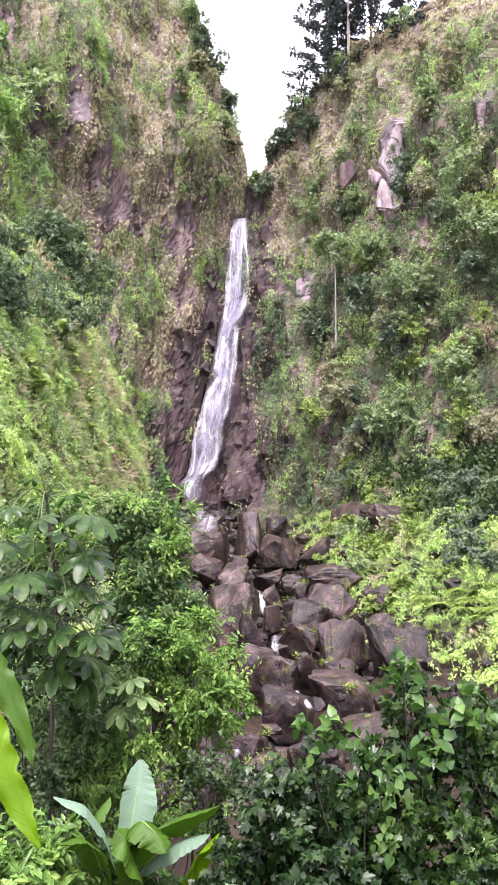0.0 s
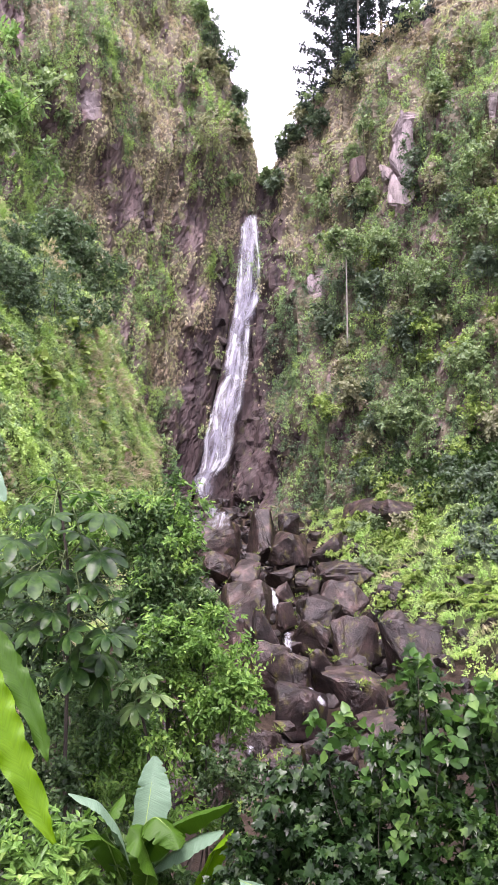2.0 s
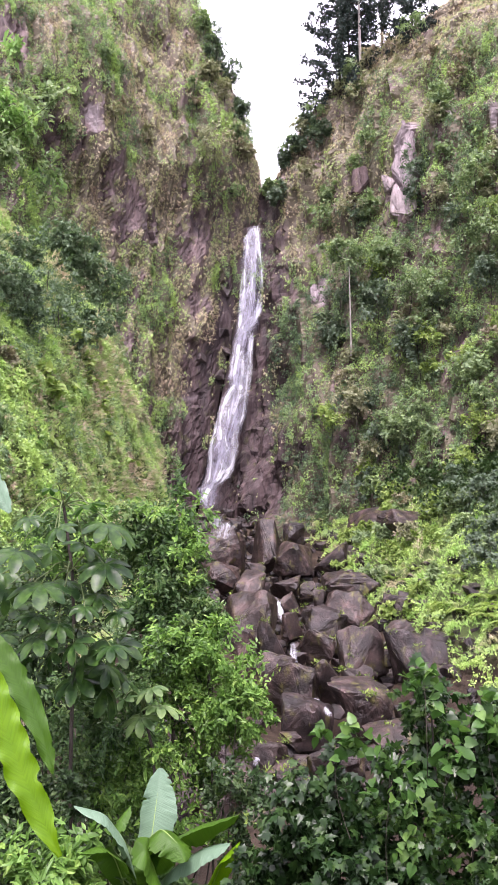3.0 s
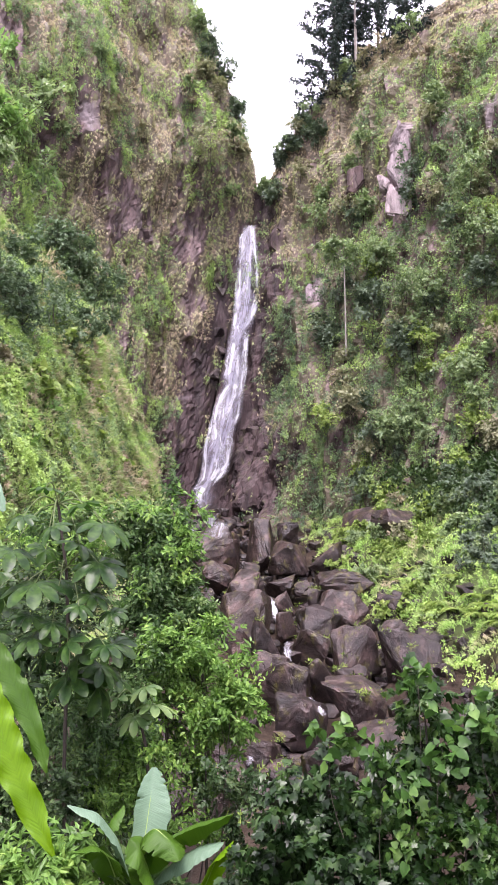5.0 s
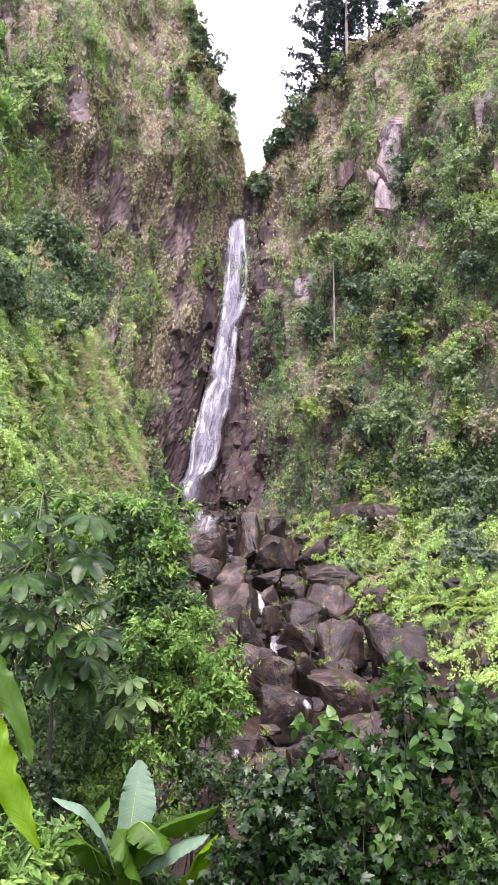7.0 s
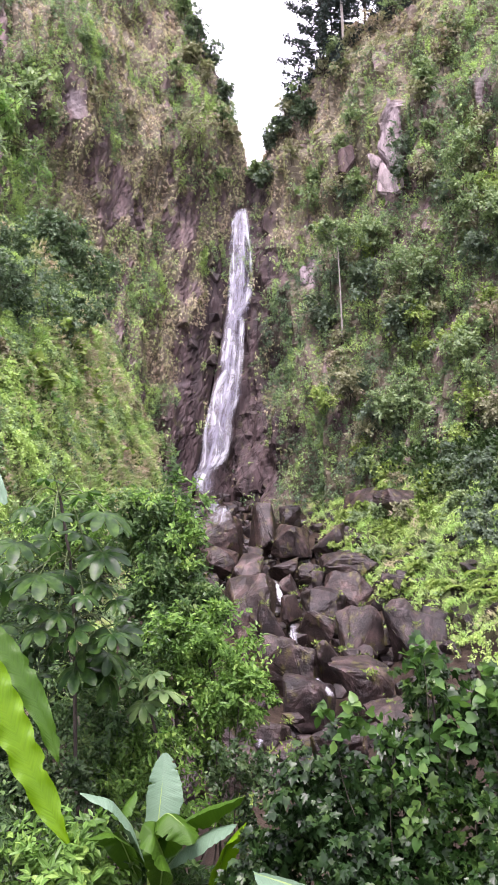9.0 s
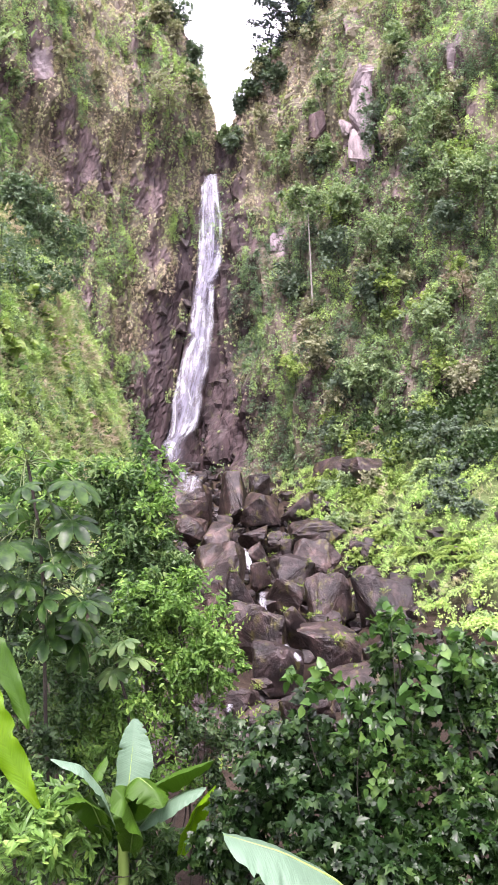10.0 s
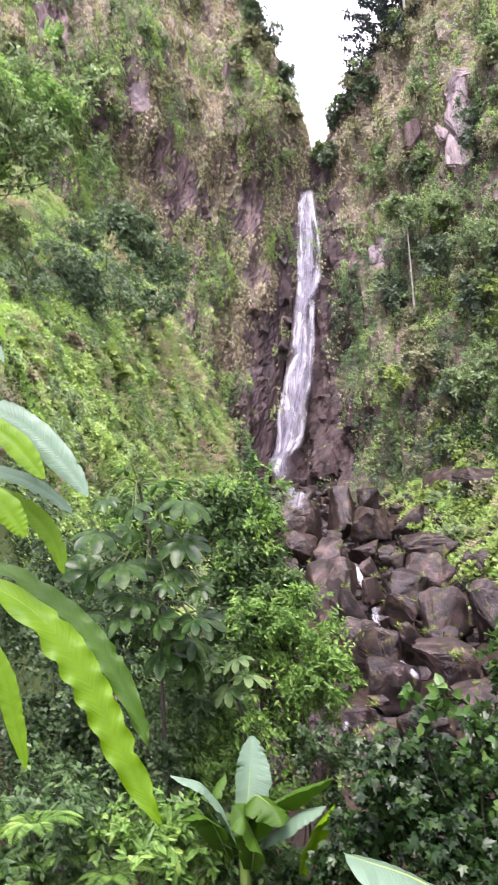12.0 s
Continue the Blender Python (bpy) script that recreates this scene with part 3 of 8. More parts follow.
def grass_tufts(p, nor, s, tint, per, r, hang):
    """Tufts of thin blades that spring from the ground or wall and hang over."""
    i = np.repeat(np.arange(len(p)), per)
    m = len(i)
    root = p[i] + r.normal(0, 0.16, (m, 3)) * s[i][:, None]
    along = nor[i] * r.uniform(0.15, 0.9, (m, 1)) + np.array((0, 0, -hang)) + r.normal(0, 0.42, (m, 3))
    up = np.array((0, 0, 0.5)) + nor[i] + r.normal(0, 0.3, (m, 3))
    return spread("tufts", SPIKE, root, along, up, s[i] * r.uniform(0.7, 1.9, m), TUFT_GRASS, r.uniform(0.8, 1.5, m), tint[i])


def leaf_tufts(p, nor, s, tint, per, r, leaf):
    """Cushions: small leaves over a dome, turned outwards and a little down."""
    i = np.repeat(np.arange(len(p)), per)
    m = len(i)
    out = unit(r.normal(0, 0.75, (m, 3)) + nor[i] * 0.8 + np.array((0, 0, 0.25)))
    at = p[i] + out * (s[i] * r.uniform(0.5, 1.15, m))[:, None]
    along = out * 0.5 + np.array((0, 0, -0.55)) + r.normal(0, 0.5, (m, 3))
    up = out + np.array((0, 0, 0.55)) + r.normal(0, 0.3, (m, 3))
    return spread("cushions", RHOMB, at, along, up, leaf * r.uniform(0.6, 1.5, m), TUFT_LEAF, r.uniform(0.8, 1.4, m), tint[i])


def wall_growth(left, seed):
    """Grass tufts and leafy cushions, thick and thin over the wall."""
    r = rnd(seed)
    n = 92000 if left else 56000
    a = r.uniform(-7, 50 if left else 44, n)
    z = r.uniform(-3, 1, n) + r.uniform(0, 1, n) * np.interp(a, [0, 20, 45, 66], [84, 80, 64, 54])
    p, nor = wall_sample(a, z, left)
    cover = cover_at(p, a, z, left)
    keep = (cover > r.uniform(-0.2, 0.2, n)) & (p[:, 2] > ground_z(p[:, 0], p[:, 1]) - 0.5)
    keep &= (p[:, 2] < 1.6 + 0.78 * p[:, 1]) & (p[:, 0] > -0.56 * p[:, 1] - 2) & (p[:, 0] < 0.42 * p[:, 1] + 2)
    if left:  # nothing grows for the eye behind the spur
        near_x = p[:, 0] * 72 / p[:, 1]
        keep &= p[:, 2] > (spur_crest(near_x)[0] - 2.5) * p[:, 1] / 72
    lush = fbm(p * 0.16, 3, 45 if left else 65)
    if left:
        green = 0.9 * lush + np.interp(z, [0, 22, 40, 55, 80], [0.25, 0.02, -0.15, -0.28, -0.2]) + 0.012 * (a - 14) + 0.18 * np.clip((a - 18) / 6, 0, 1) * np.clip((52 - z) / 6, 0, 1)
    else:
        green = 0.8 * lush + np.interp(z, [0, 30, 44, 52, 80], [0.6, 0.42, 0.0, -0.32, -0.2]) + 0.03 * np.clip(a - 12, -9, 12) - 0.45 * np.clip((11 - a) / 5, 0, 1)
    leafy = keep & (green + r.uniform(-0.4, 0.4, n) > 0.12)
    grass = keep & ~leafy
    patch = fbm(p * np.array((0.7, 0.7, 0.45)), 3, 47 if left else 67)
    bulge = np.clip(0.35 + vnoise(p * 0.55, 51) + 0.5 * vnoise(p * 1.3, 52), 0, 1.6)
    k = np.nonzero(grass)[0]
    dry = np.clip((0.54 if left else 0.58) + 0.34 * patch[k] + 0.22 * green[k] + r.normal(0, 0.13, len(k)), 0, 0.85)
    out = [("cliff_grass", grass_tufts(p[k] + nor[k] * (0.12 + 0.35 * bulge[k])[:, None], nor[k], r.uniform(0.12, 0.29, len(k)), dry, 10, r, 0.75))]
    k = np.nonzero(leafy)[0]
    deep = np.clip((0.5 if left else 0.38) - (0 if left else 0.22) * np.clip((17 - a[k]) / 6, 0, 1) * np.clip((36 - z[k]) / 6, 0, 1) + 0.42 * patch[k] + r.normal(0, 0.13, len(k)), 0, 0.9)
    out.append(("cliff_creepers", leaf_tufts(p[k] + nor[k] * (0.1 + (0.5 if left else 1.0) * bulge[k])[:, None], nor[k], r.uniform(0.16, 0.45, len(k)), deep, 10, r, 0.175)))
    return out


for side_left, seed in ((True, 3), (False, 4)):
    for kind, me in wall_growth(side_left, seed):
        tagged(new(kind, me), "dry tan and green grass hanging on the rock wall" if kind == "cliff_grass" else "small leafy creepers clinging to the rock wall", "vegetation", kind="stuff")


def ground_normal(x, y, z):
    e = 0.5
    return unit(np.stack([-(ground_z(x + e, y) - z) / e, -(ground_z(x, y + e) - z) / e, np.ones(len(x))], 1))


def slope_growth(name, n, xr, yr, mat, size, seed, test, label, shape=SPIKE, per=4, lift=0.1, wide=(1.0, 2.0), hump=0.0):
    """Herbs over part of the ground sheet."""
    r = rnd(seed)
    x, y = r.uniform(*xr, n), r.uniform(*yr, n)
    z = ground_z(x, y)
    nor = ground_normal(x, y, z)
    k = np.nonzero(test(x, y, z, r))[0]
    i = np.repeat(k, per)
    m = len(i)
    at = np.stack([x, y, z], 1)[i] + r.normal(0, 0.15, (m, 3)) * np.array((1, 1, 0.3)) + nor[i] * lift * r.uniform(0, 1, (m, 1))
    at = at + nor[i] * (hump * np.clip(0.4 + vnoise(at * 0.45, 95) + 0.5 * vnoise(at * 1.1, 96), 0, 2))[:, None]
    along = nor[i] * 0.5 + np.array((0, 0, 0.2)) + r.normal(0, 0.65, (m, 3))
    me = leaves(name, shape, at, along, np.array((0, 0, 1.0)) + nor[i], r.uniform(*size, m), mat, r.uniform(*wide, m))
    return tagged(new(name, me), label, "vegetation", kind="stuff")


def slope_tufts(name, n, xr, yr, seed, test, size, fresh, herbs, label):
    """Grass tufts and leafy cushions over part of the ground sheet, in patches."""
    r = rnd(seed)
    x, y = r.uniform(*xr, n), yr[0] + (yr[1] - yr[0]) * r.uniform(0, 1, n) ** 1.9
    z = ground_z(x, y)
    k = np.nonzero(test(x, y, z, r) & (x > -0.58 * y - 2))[0]
    x, y, z = x[k], y[k], z[k]
    p, nor = np.stack([x, y, z], 1), ground_normal(x, y, z)
    patch = fbm(p * 0.32, 3, seed + 90)
    small = fbm(p * 0.9, 2, seed + 91)
    bulge = np.clip(0.3 + vnoise(p * 0.6, seed + 92) + 0.5 * vnoise(p * 1.5, seed + 93), 0, 1.6)
    p = p + nor * (0.06 + 0.65 * bulge)[:, None]
    leafy = fbm(p * 0.45, 2, seed + 94) + r.normal(0, 0.25, len(k)) > 0.5 - herbs - 0.25
    s = size * r.uniform(0.55, 1.25, len(k)) * np.clip(y / 60, 0.45, 1.15)
    g, h = np.nonzero(~leafy)[0], np.nonzero(leafy)[0]
    tint = np.clip(fresh + 0.6 * patch + 0.2 * small + r.normal(0, 0.09, len(k)), 0.0, 1.0)
    tagged(new(name + "_grass", grass_tufts(p[g], nor[g], s[g], tint[g], 12, r, 0.2)), label, "vegetation", kind="stuff")
    tint = np.clip(fresh + 0.42 * small + 0.15 * patch + r.normal(0, 0.1, len(k)), 0.0, 1.0)
    tagged(new(name + "_herbs", leaf_tufts(p[h], nor[h], s[h], tint[h], 13, r, 0.5 * size)), label, "vegetation", kind="stuff")


def on_spur(x, y, z, r):
    cz, cy = spur_crest(x)
    return (np.abs(z - (cz - 0.35 * np.maximum(0, cy - y))) < 4.6) & (y < cy + 1.5) 


def drift(x, y, z, r, seed, scale=0.3):
    """Which kind of growth holds a place: patches of some metres with frayed edges."""
    return fbm(np.stack([x, y, z], 1) * scale, 3, seed) + r.normal(0, 0.16, len(x))


slope_tufts("spur", 76000, (-42, -7), (30, 77), 21, on_spur, 0.24, 0.5, 0.12, "green grass and small herbs on the steep spur")
slope_tufts("spur_edge", 22000, (-16.5, -8), (34, 77), 27, on_spur, 0.26, 0.74, 0.14, "fresh green grass and herbs along the edge of the spur")


def on_apron(x, y, z, r):
    right = np.interp(y, [5, 20, 40, 50, 58, 88, 120], [8, 13, 13, 10, 9, 5.5, 5])
    return (x > right - 1.0 + r.normal(0, 0.8, len(x)))


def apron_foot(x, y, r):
    """The open foot of the bank; above it begins the wall's growth, with shade in its leaf colour."""
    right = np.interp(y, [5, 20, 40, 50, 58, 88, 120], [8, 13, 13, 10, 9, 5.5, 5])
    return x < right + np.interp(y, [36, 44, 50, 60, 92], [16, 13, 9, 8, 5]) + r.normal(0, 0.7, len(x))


slope_tufts("apron", 28000, (3, 34), (36, 92), 23, lambda x, y, z, r: on_apron(x, y, z, r) & apron_foot(x, y, r), 0.26, 0.9, 0.25, "bright yellow-green grass and herbs on the bank")
# shade at the wall's foot is painted by the darker leaf colour
slope_growth("shade_herbs", 16000, (6, 34), (44, 92), SHADED_LUSH_LEAF, (0.18, 0.5), 31, lambda x, y, z, r: on_apron(x, y, z, r) & ~apron_foot(x, y, r), "dark broad-leaved growth at the foot of the rock wall", RHOMB, 4, 0.6, (0.9, 1.5), 1.6)


# ---- waterfall ----
def ribbon(name, line, half, cover, parent, label="", bulge=0.35, seed=0, mat=None):
    """A sheet of falling water along a line, half-widths given, thinner at its edges."""
    line, half = np.asarray(line, float), np.asarray(half, float)
    t = np.linspace(0, len(line) - 1, 90)
    idx = np.arange(len(line))
    c = np.stack([np.interp(t, idx, line[:, k]) for k in range(3)], 1)
    c[1:-1] = (c[:-2] + 2 * c[1:-1] + c[2:]) / 4
    h = np.interp(t, idx, half)
    u = np.linspace(-1, 1, 15)
    q = np.stack([0 * t + seed * 7.7, t * 2.2, 0 * t], 1)
    edge_l, edge_r = 1 + 0.28 * fbm(q, 3, seed), 1 + 0.28 * fbm(q + 50, 3, seed + 9)
    wide = np.where(u[None] < 0, edge_l[:, None], edge_r[:, None]) * h[:, None] * u[None]
    p = np.repeat(c[:, None], 15, 1)
    p[:, :, 0] += wide
    p[:, :, 1] -= bulge * (1 - u[None] ** 2) * h[:, None]
    pv = p.reshape(-1, 3)
    pv[:, 1] += 0.25 * vnoise(pv * np.array((1.5, 1.5, 0.5)), seed)
    me = mesh_from(name, pv, grid_faces(90, 15), mat or WHITE_WATER)
    uvl = me.uv_layers.new(name="flow")
    vi = np.empty(len(me.loops), np.int32)
    me.loops.foreach_get("vertex_index", vi)
    run = np.concatenate([[0], np.cumsum(np.linalg.norm(np.diff(c, axis=0), axis=1))])
    uv = np.stack([(np.repeat(u[None], 90, 0) * h[:, None] * 0.1 + seed).ravel(), np.repeat(run[:, None], 15, 1).ravel() * 0.12], 1)
    uvl.data.foreach_set("uv", uv[vi].astype(np.float32).ravel())
    at = me.attributes.new("cover", "FLOAT", "POINT")
    cv = cover * np.clip(1 - np.abs(u[None]) ** 1.6, 0, 1) * np.ones((90, 1))
    cv = cv * np.clip((len(line) - 1 - t) / 0.9, 0, 1)[:, None] * np.clip(0.25 + t / 0.6, 0, 1)[:, None]
    at.data.foreach_set("value", cv.astype(np.float32).ravel())
    return part(name, me, parent, label)


fall = empty("waterfall", (-6.26, 97.00, 8.91), "tall narrow white waterfall sliding down dark rock", "waterfall")
ribbon("thin_veil", [(5.28, 2.23, 34.63), (5.06, 1.81, 33.07), (4.98, 1.16, 30.63), (5.04, 0.72, 29.03), (4.96, 0.27, 26.73), (4.60, -0.32, 23.03), (3.98, -0.90, 19.42), (3.44, -1.47, 15.88), (2.91, -2.04, 12.41), (2.33, -2.55, 9.03), (1.57, -3.05, 5.72), (0.56, -3.47, 2.48), (0.00, -3.64, 1.21), (-0.30, -3.80, -0.06), (0.08, -3.98, -1.20)], [0.80, 1.00, 1.12, 1.25, 1.24, 1.43, 1.29, 1.28, 1.47, 1.71, 1.58, 1.63, 1.69, 1.25, 0.56], 0.92, fall, "pale bluish veil of water", 0.30, 1, VEIL_WATER)
ribbon("strand", [(5.00, 1.96, 34.45), (4.37, 1.45, 32.57), (4.08, 0.69, 29.75), (3.94, 0.02, 26.66), (3.80, -0.45, 23.70), (3.52, -0.86, 21.15), (3.19, -1.21, 19.00)], [0.60, 0.53, 0.46, 0.46, 0.52, 0.52, 0.45], 0.94, fall, "bright white strand of water", 0.20, 4, WHITE_WATER)
ribbon("strand", [(5.56, 1.98, 34.60), (5.68, 1.43, 32.54), (5.87, 0.78, 30.11), (6.13, 0.23, 28.12), (6.03, -0.24, 25.13), (5.74, -0.59, 22.93), (4.86, -0.88, 21.13), (4.05, -1.05, 20.06), (3.39, -1.23, 18.99)], [0.53, 0.46, 0.46, 0.33, 0.32, 0.45, 0.65, 0.64, 0.58], 1.00, fall, "bright white strand of water", 0.20, 5, WHITE_WATER)
ribbon("strand", [(4.60, -0.72, 22.21), (3.79, -1.02, 20.41), (3.32, -1.30, 18.63), (2.92, -1.65, 16.51), (2.66, -1.93, 14.77), (2.86, -2.16, 13.38), (2.34, -2.33, 12.36)], [0.58, 0.71, 0.64, 0.64, 0.70, 0.57, 0.57], 1.15, fall, "bright white strand of water", 0.20, 6, WHITE_WATER)
ribbon("strand", [(3.12, -2.12, 13.72), (2.08, -2.39, 12.15), (1.44, -2.61, 10.67), (1.12, -2.86, 8.99), (1.26, -3.11, 7.33), (1.58, -3.36, 5.68), (1.46, -3.62, 3.73), (0.96, -3.76, 2.58), (-0.17, -3.89, 1.63), (-1.17, -3.96, 1.06)], [0.51, 0.64, 0.63, 0.57, 0.57, 0.57, 0.56, 0.63, 0.63, 0.37], 1.15, fall, "bright white strand of water", 0.20, 7, WHITE_WATER)
ribbon("strand", [(0.87, -2.90, 8.86), (0.49, -3.13, 7.33), (0.18, -3.38, 5.69), (0.13, -3.59, 4.06), (0.02, -3.78, 2.58), (-0.54, -3.93, 1.44)], [0.38, 0.38, 0.38, 0.44, 0.44, 0.56], 0.88, fall, "bright white strand of water", 0.20, 8, WHITE_WATER)
ribbon("strand", [(4.85, -1.13, 20.02), (4.57, -1.59, 17.18), (4.29, -2.05, 14.39), (4.02, -2.45, 11.98), (3.76, -2.75, 9.96), (3.11, -3.00, 8.29), (2.79, -3.20, 6.97), (2.79, -3.40, 5.66), (2.54, -3.61, 4.03), (1.97, -3.78, 2.75), (0.96, -3.89, 1.93)], [0.39, 0.45, 0.45, 0.44, 0.38, 0.44, 0.50, 0.44, 0.38, 0.50, 0.50], 0.78, fall, "bright white strand of water", 0.20, 9, WHITE_WATER)
ribbon("strand", [(2.15, -2.57, 11.32), (1.96, -2.87, 9.30), (1.71, -3.17, 7.31), (2.03, -3.42, 5.66), (2.16, -3.63, 4.04), (1.72, -3.80, 2.75), (0.59, -3.96, 1.49)], [0.51, 0.44, 0.44, 0.44, 0.44, 0.56, 0.62], 0.75, fall, "bright white strand of water", 0.20, 10, WHITE_WATER)
ribbon("strand", [(0.84, -3.83, 2.70), (-0.04, -3.99, 1.43), (-0.40, -4.15, 0.23), (-0.02, -4.34, -1.04)], [0.63, 0.81, 0.75, 0.50], 1.06, fall, "bright white strand of water", 0.20, 11, WHITE_WATER)
ribbon("strand", [(5.34, 1.18, 32.08), (5.11, 0.31, 28.87), (4.89, -0.26, 25.84), (4.54, -0.67, 23.27)], [0.46, 0.52, 0.52, 0.58], 0.62, fall, "bright white strand of water", 0.20, 12, WHITE_WATER)
ribbon("strand", [(3.78, -1.56, 17.88), (3.65, -2.02, 15.07), (3.38, -2.47, 12.32), (2.73, -2.78, 10.29), (2.35, -3.08, 8.29)], [0.45, 0.45, 0.51, 0.51, 0.44], 0.69, fall, "bright white strand of water", 0.20, 13, WHITE_WATER)


# ---- boulders ----
def boulder_mesh(name, size, seed, mat, cuts=3, bevel=2):
    """An angular block with worn edges: the hull of a few corners, bevelled and roughened."""
    r = rnd(1000 + seed)
    bm = bmesh.new()
    pts = unit(r.normal(0, 1, (12, 3))) * r.uniform(0.82, 1.05, (12, 1))
    pts = np.sign(pts) * np.abs(pts) ** 0.72
    for q in pts:
        bm.verts.new(q)
    bmesh.ops.convex_hull(bm, input=bm.verts)
    bmesh.ops.delete(bm, geom=[v for v in bm.verts if not v.link_faces], context="VERTS")
    bmesh.ops.bevel(bm, geom=list(bm.edges), offset=0.085, segments=bevel, profile=0.6, affect="EDGES")
    bmesh.ops.triangulate(bm, faces=bm.faces)
    if cuts:
        bmesh.ops.subdivide_edges(bm, edges=[e for e in bm.edges if e.calc_length() > 0.22], cuts=cuts, use_grid_fill=True)
        bmesh.ops.triangulate(bm, faces=bm.faces)
    v = np.array([q.co for q in bm.verts])
    rough = 0.085 * fbm(v * 1.7 + seed, 5, seed, 0.62)
    v = v * (1 + rough)[:, None]
    span = v.max(0) - v.min(0)
    v = (v - (v.max(0) + v.min(0)) / 2) / span * np.asarray(size)
    for q, c in zip(bm.verts, v):
        q.co = c
    for f in bm.faces:
        f.smooth = False
    me = bpy.data.meshes.new(name)
    bm.to_mesh(me)
    bm.free()
    me.materials.append(mat)
    return me


count = [0]
SEATS = []


def boulder(at, size, turn=0.0, label="dark brown angular volcanic boulder in the stream bed", mat=None):
    count[0] += 1
    ob = new("boulder", boulder_mesh("boulder", size, count[0], mat or BOULDER))
    ob.location = at
    ob.rotation_euler = (0, 0, radians(turn))
    SEATS.append((Vector(at), ob.data, radians(turn)))
    return tagged(ob, label, "boulder", "boulders of the stream bed")


boulder((0.33, 75.52, 3.01), (4.12, 4.51, 6.03), -14)
boulder((2.95, 82.24, 4.28), (2.64, 2.42, 3.43), 9)
boulder((-3.93, 74.89, 2.64), (4.81, 4.20, 5.16), 14)
boulder((-3.98, 67.95, 0.59), (3.89, 3.47, 3.20), -13)
boulder((2.31, 72.17, 1.80), (3.53, 3.16, 4.19), -11)
boulder((5.58, 73.51, 2.05), (3.08, 2.55, 3.60), -13)
boulder((7.03, 83.24, 4.35), (2.33, 2.35, 2.42), -9)
boulder((7.55, 74.74, 2.23), (1.98, 1.71, 2.58), 4)
boulder((-1.57, 61.68, -0.54), (3.10, 2.87, 4.14), -7)
boulder((1.56, 66.05, 0.02), (2.58, 2.56, 2.04), 14)
boulder((1.66, 60.86, -1.06), (1.62, 1.58, 1.99), -11)
boulder((6.42, 65.74, -0.02), (4.68, 4.27, 2.74), -3)
boulder((8.35, 67.30, 0.35), (2.63, 2.49, 2.32), 5)
boulder((3.87, 62.11, -0.79), (1.65, 1.52, 1.91), -13)
boulder((5.59, 58.14, -1.52), (3.41, 2.97, 3.27), -4)
boulder((3.81, 55.84, -2.12), (2.96, 2.46, 2.63), 11)
boulder((-1.09, 53.11, -2.32), (3.41, 3.80, 5.20), -11)
boulder((-3.94, 56.86, -1.70), (2.46, 2.26, 3.40), 11)
boulder((-4.58, 63.79, -0.54), (2.32, 2.29, 1.62), 11)
boulder((0.36, 51.21, -2.98), (2.36, 2.23, 3.53), 11)
boulder((1.67, 55.52, -2.21), (1.71, 1.63, 2.01), 8)
boulder((2.90, 51.30, -3.19), (2.65, 2.42, 2.42), -14)
boulder((5.41, 49.78, -3.40), (2.99, 2.70, 3.43), 13)
boulder((0.43, 47.29, -4.10), (2.58, 2.27, 2.49), -9)
boulder((1.16, 44.81, -4.63), (2.82, 2.74, 3.01), -10)
boulder((3.32, 45.65, -4.40), (2.17, 1.83, 2.57), -5)
boulder((4.49, 46.73, -4.30), (1.04, 0.99, 1.10), 2)
boulder((5.57, 47.06, -4.27), (1.51, 1.47, 1.19), -1)
boulder((4.53, 42.37, -5.25), (3.14, 2.71, 2.92), -13)
boulder((1.83, 40.93, -5.56), (2.52, 2.44, 2.60), -5)
boulder((0.96, 37.85, -5.86), (1.06, 0.97, 0.89), -6)
boulder((8.30, 48.71, -3.65), (3.54, 3.05, 3.62), 0)
boulder((9.93, 50.95, -3.23), (2.42, 1.98, 2.59), -5)
boulder((11.92, 48.44, -3.82), (2.64, 2.20, 2.55), 13)
boulder((10.95, 45.46, -4.62), (2.79, 2.74, 2.06), -1)
boulder((9.16, 44.81, -4.72), (1.63, 1.63, 1.63), -4)
boulder((9.01, 58.27, -1.56), (2.77, 2.47, 2.75), -8)
boulder((8.39, 55.03, -2.46), (2.38, 2.20, 1.60), 13)
boulder((-1.60, 51.50, -2.98), (2.01, 1.93, 2.90), -5)
boulder((-1.04, 48.56, -3.64), (1.42, 1.93, 2.64), 7)
boulder((-1.71, 35.01, -5.89), (2.74, 2.60, 2.09), 4)
boulder((-2.59, 30.95, -5.93), (1.99, 1.71, 2.19), -1)
boulder((-1.12, 31.11, -6.07), (2.35, 2.21, 1.75), 4)
boulder((0.00, 34.58, -5.87), (1.69, 1.61, 1.63), -11)
boulder((0.33, 32.36, -5.99), (1.36, 1.27, 1.17), 13)
boulder((-0.13, 29.98, -6.09), (1.51, 1.46, 1.14), -4)
boulder((0.91, 31.23, -6.04), (1.35, 1.16, 1.19), -9)
boulder((-1.88, 27.50, -6.18), (2.00, 1.94, 1.75), -3)
boulder((-3.22, 28.44, -6.09), (1.63, 1.45, 1.55), -14)
boulder((5.53, 38.30, -5.87), (2.78, 2.60, 1.60), 6)
boulder((2.82, 35.26, -5.89), (1.97, 1.97, 1.60), 5)
boulder((1.82, 33.72, -5.95), (1.65, 1.58, 1.35), 14)
boulder((13.56, 50.58, -3.35), (2.12, 2.06, 2.29), -11)
boulder((13.94, 47.60, -4.02), (2.66, 2.54, 2.59), -10)
boulder((11.22, 42.87, -5.16), (2.10, 2.06, 1.94), 13)
boulder((-0.29, 26.69, -6.21), (1.68, 1.55, 1.45), -3)
boulder((3.17, 65.98, -0.07), (1.38, 1.26, 1.32), 3)
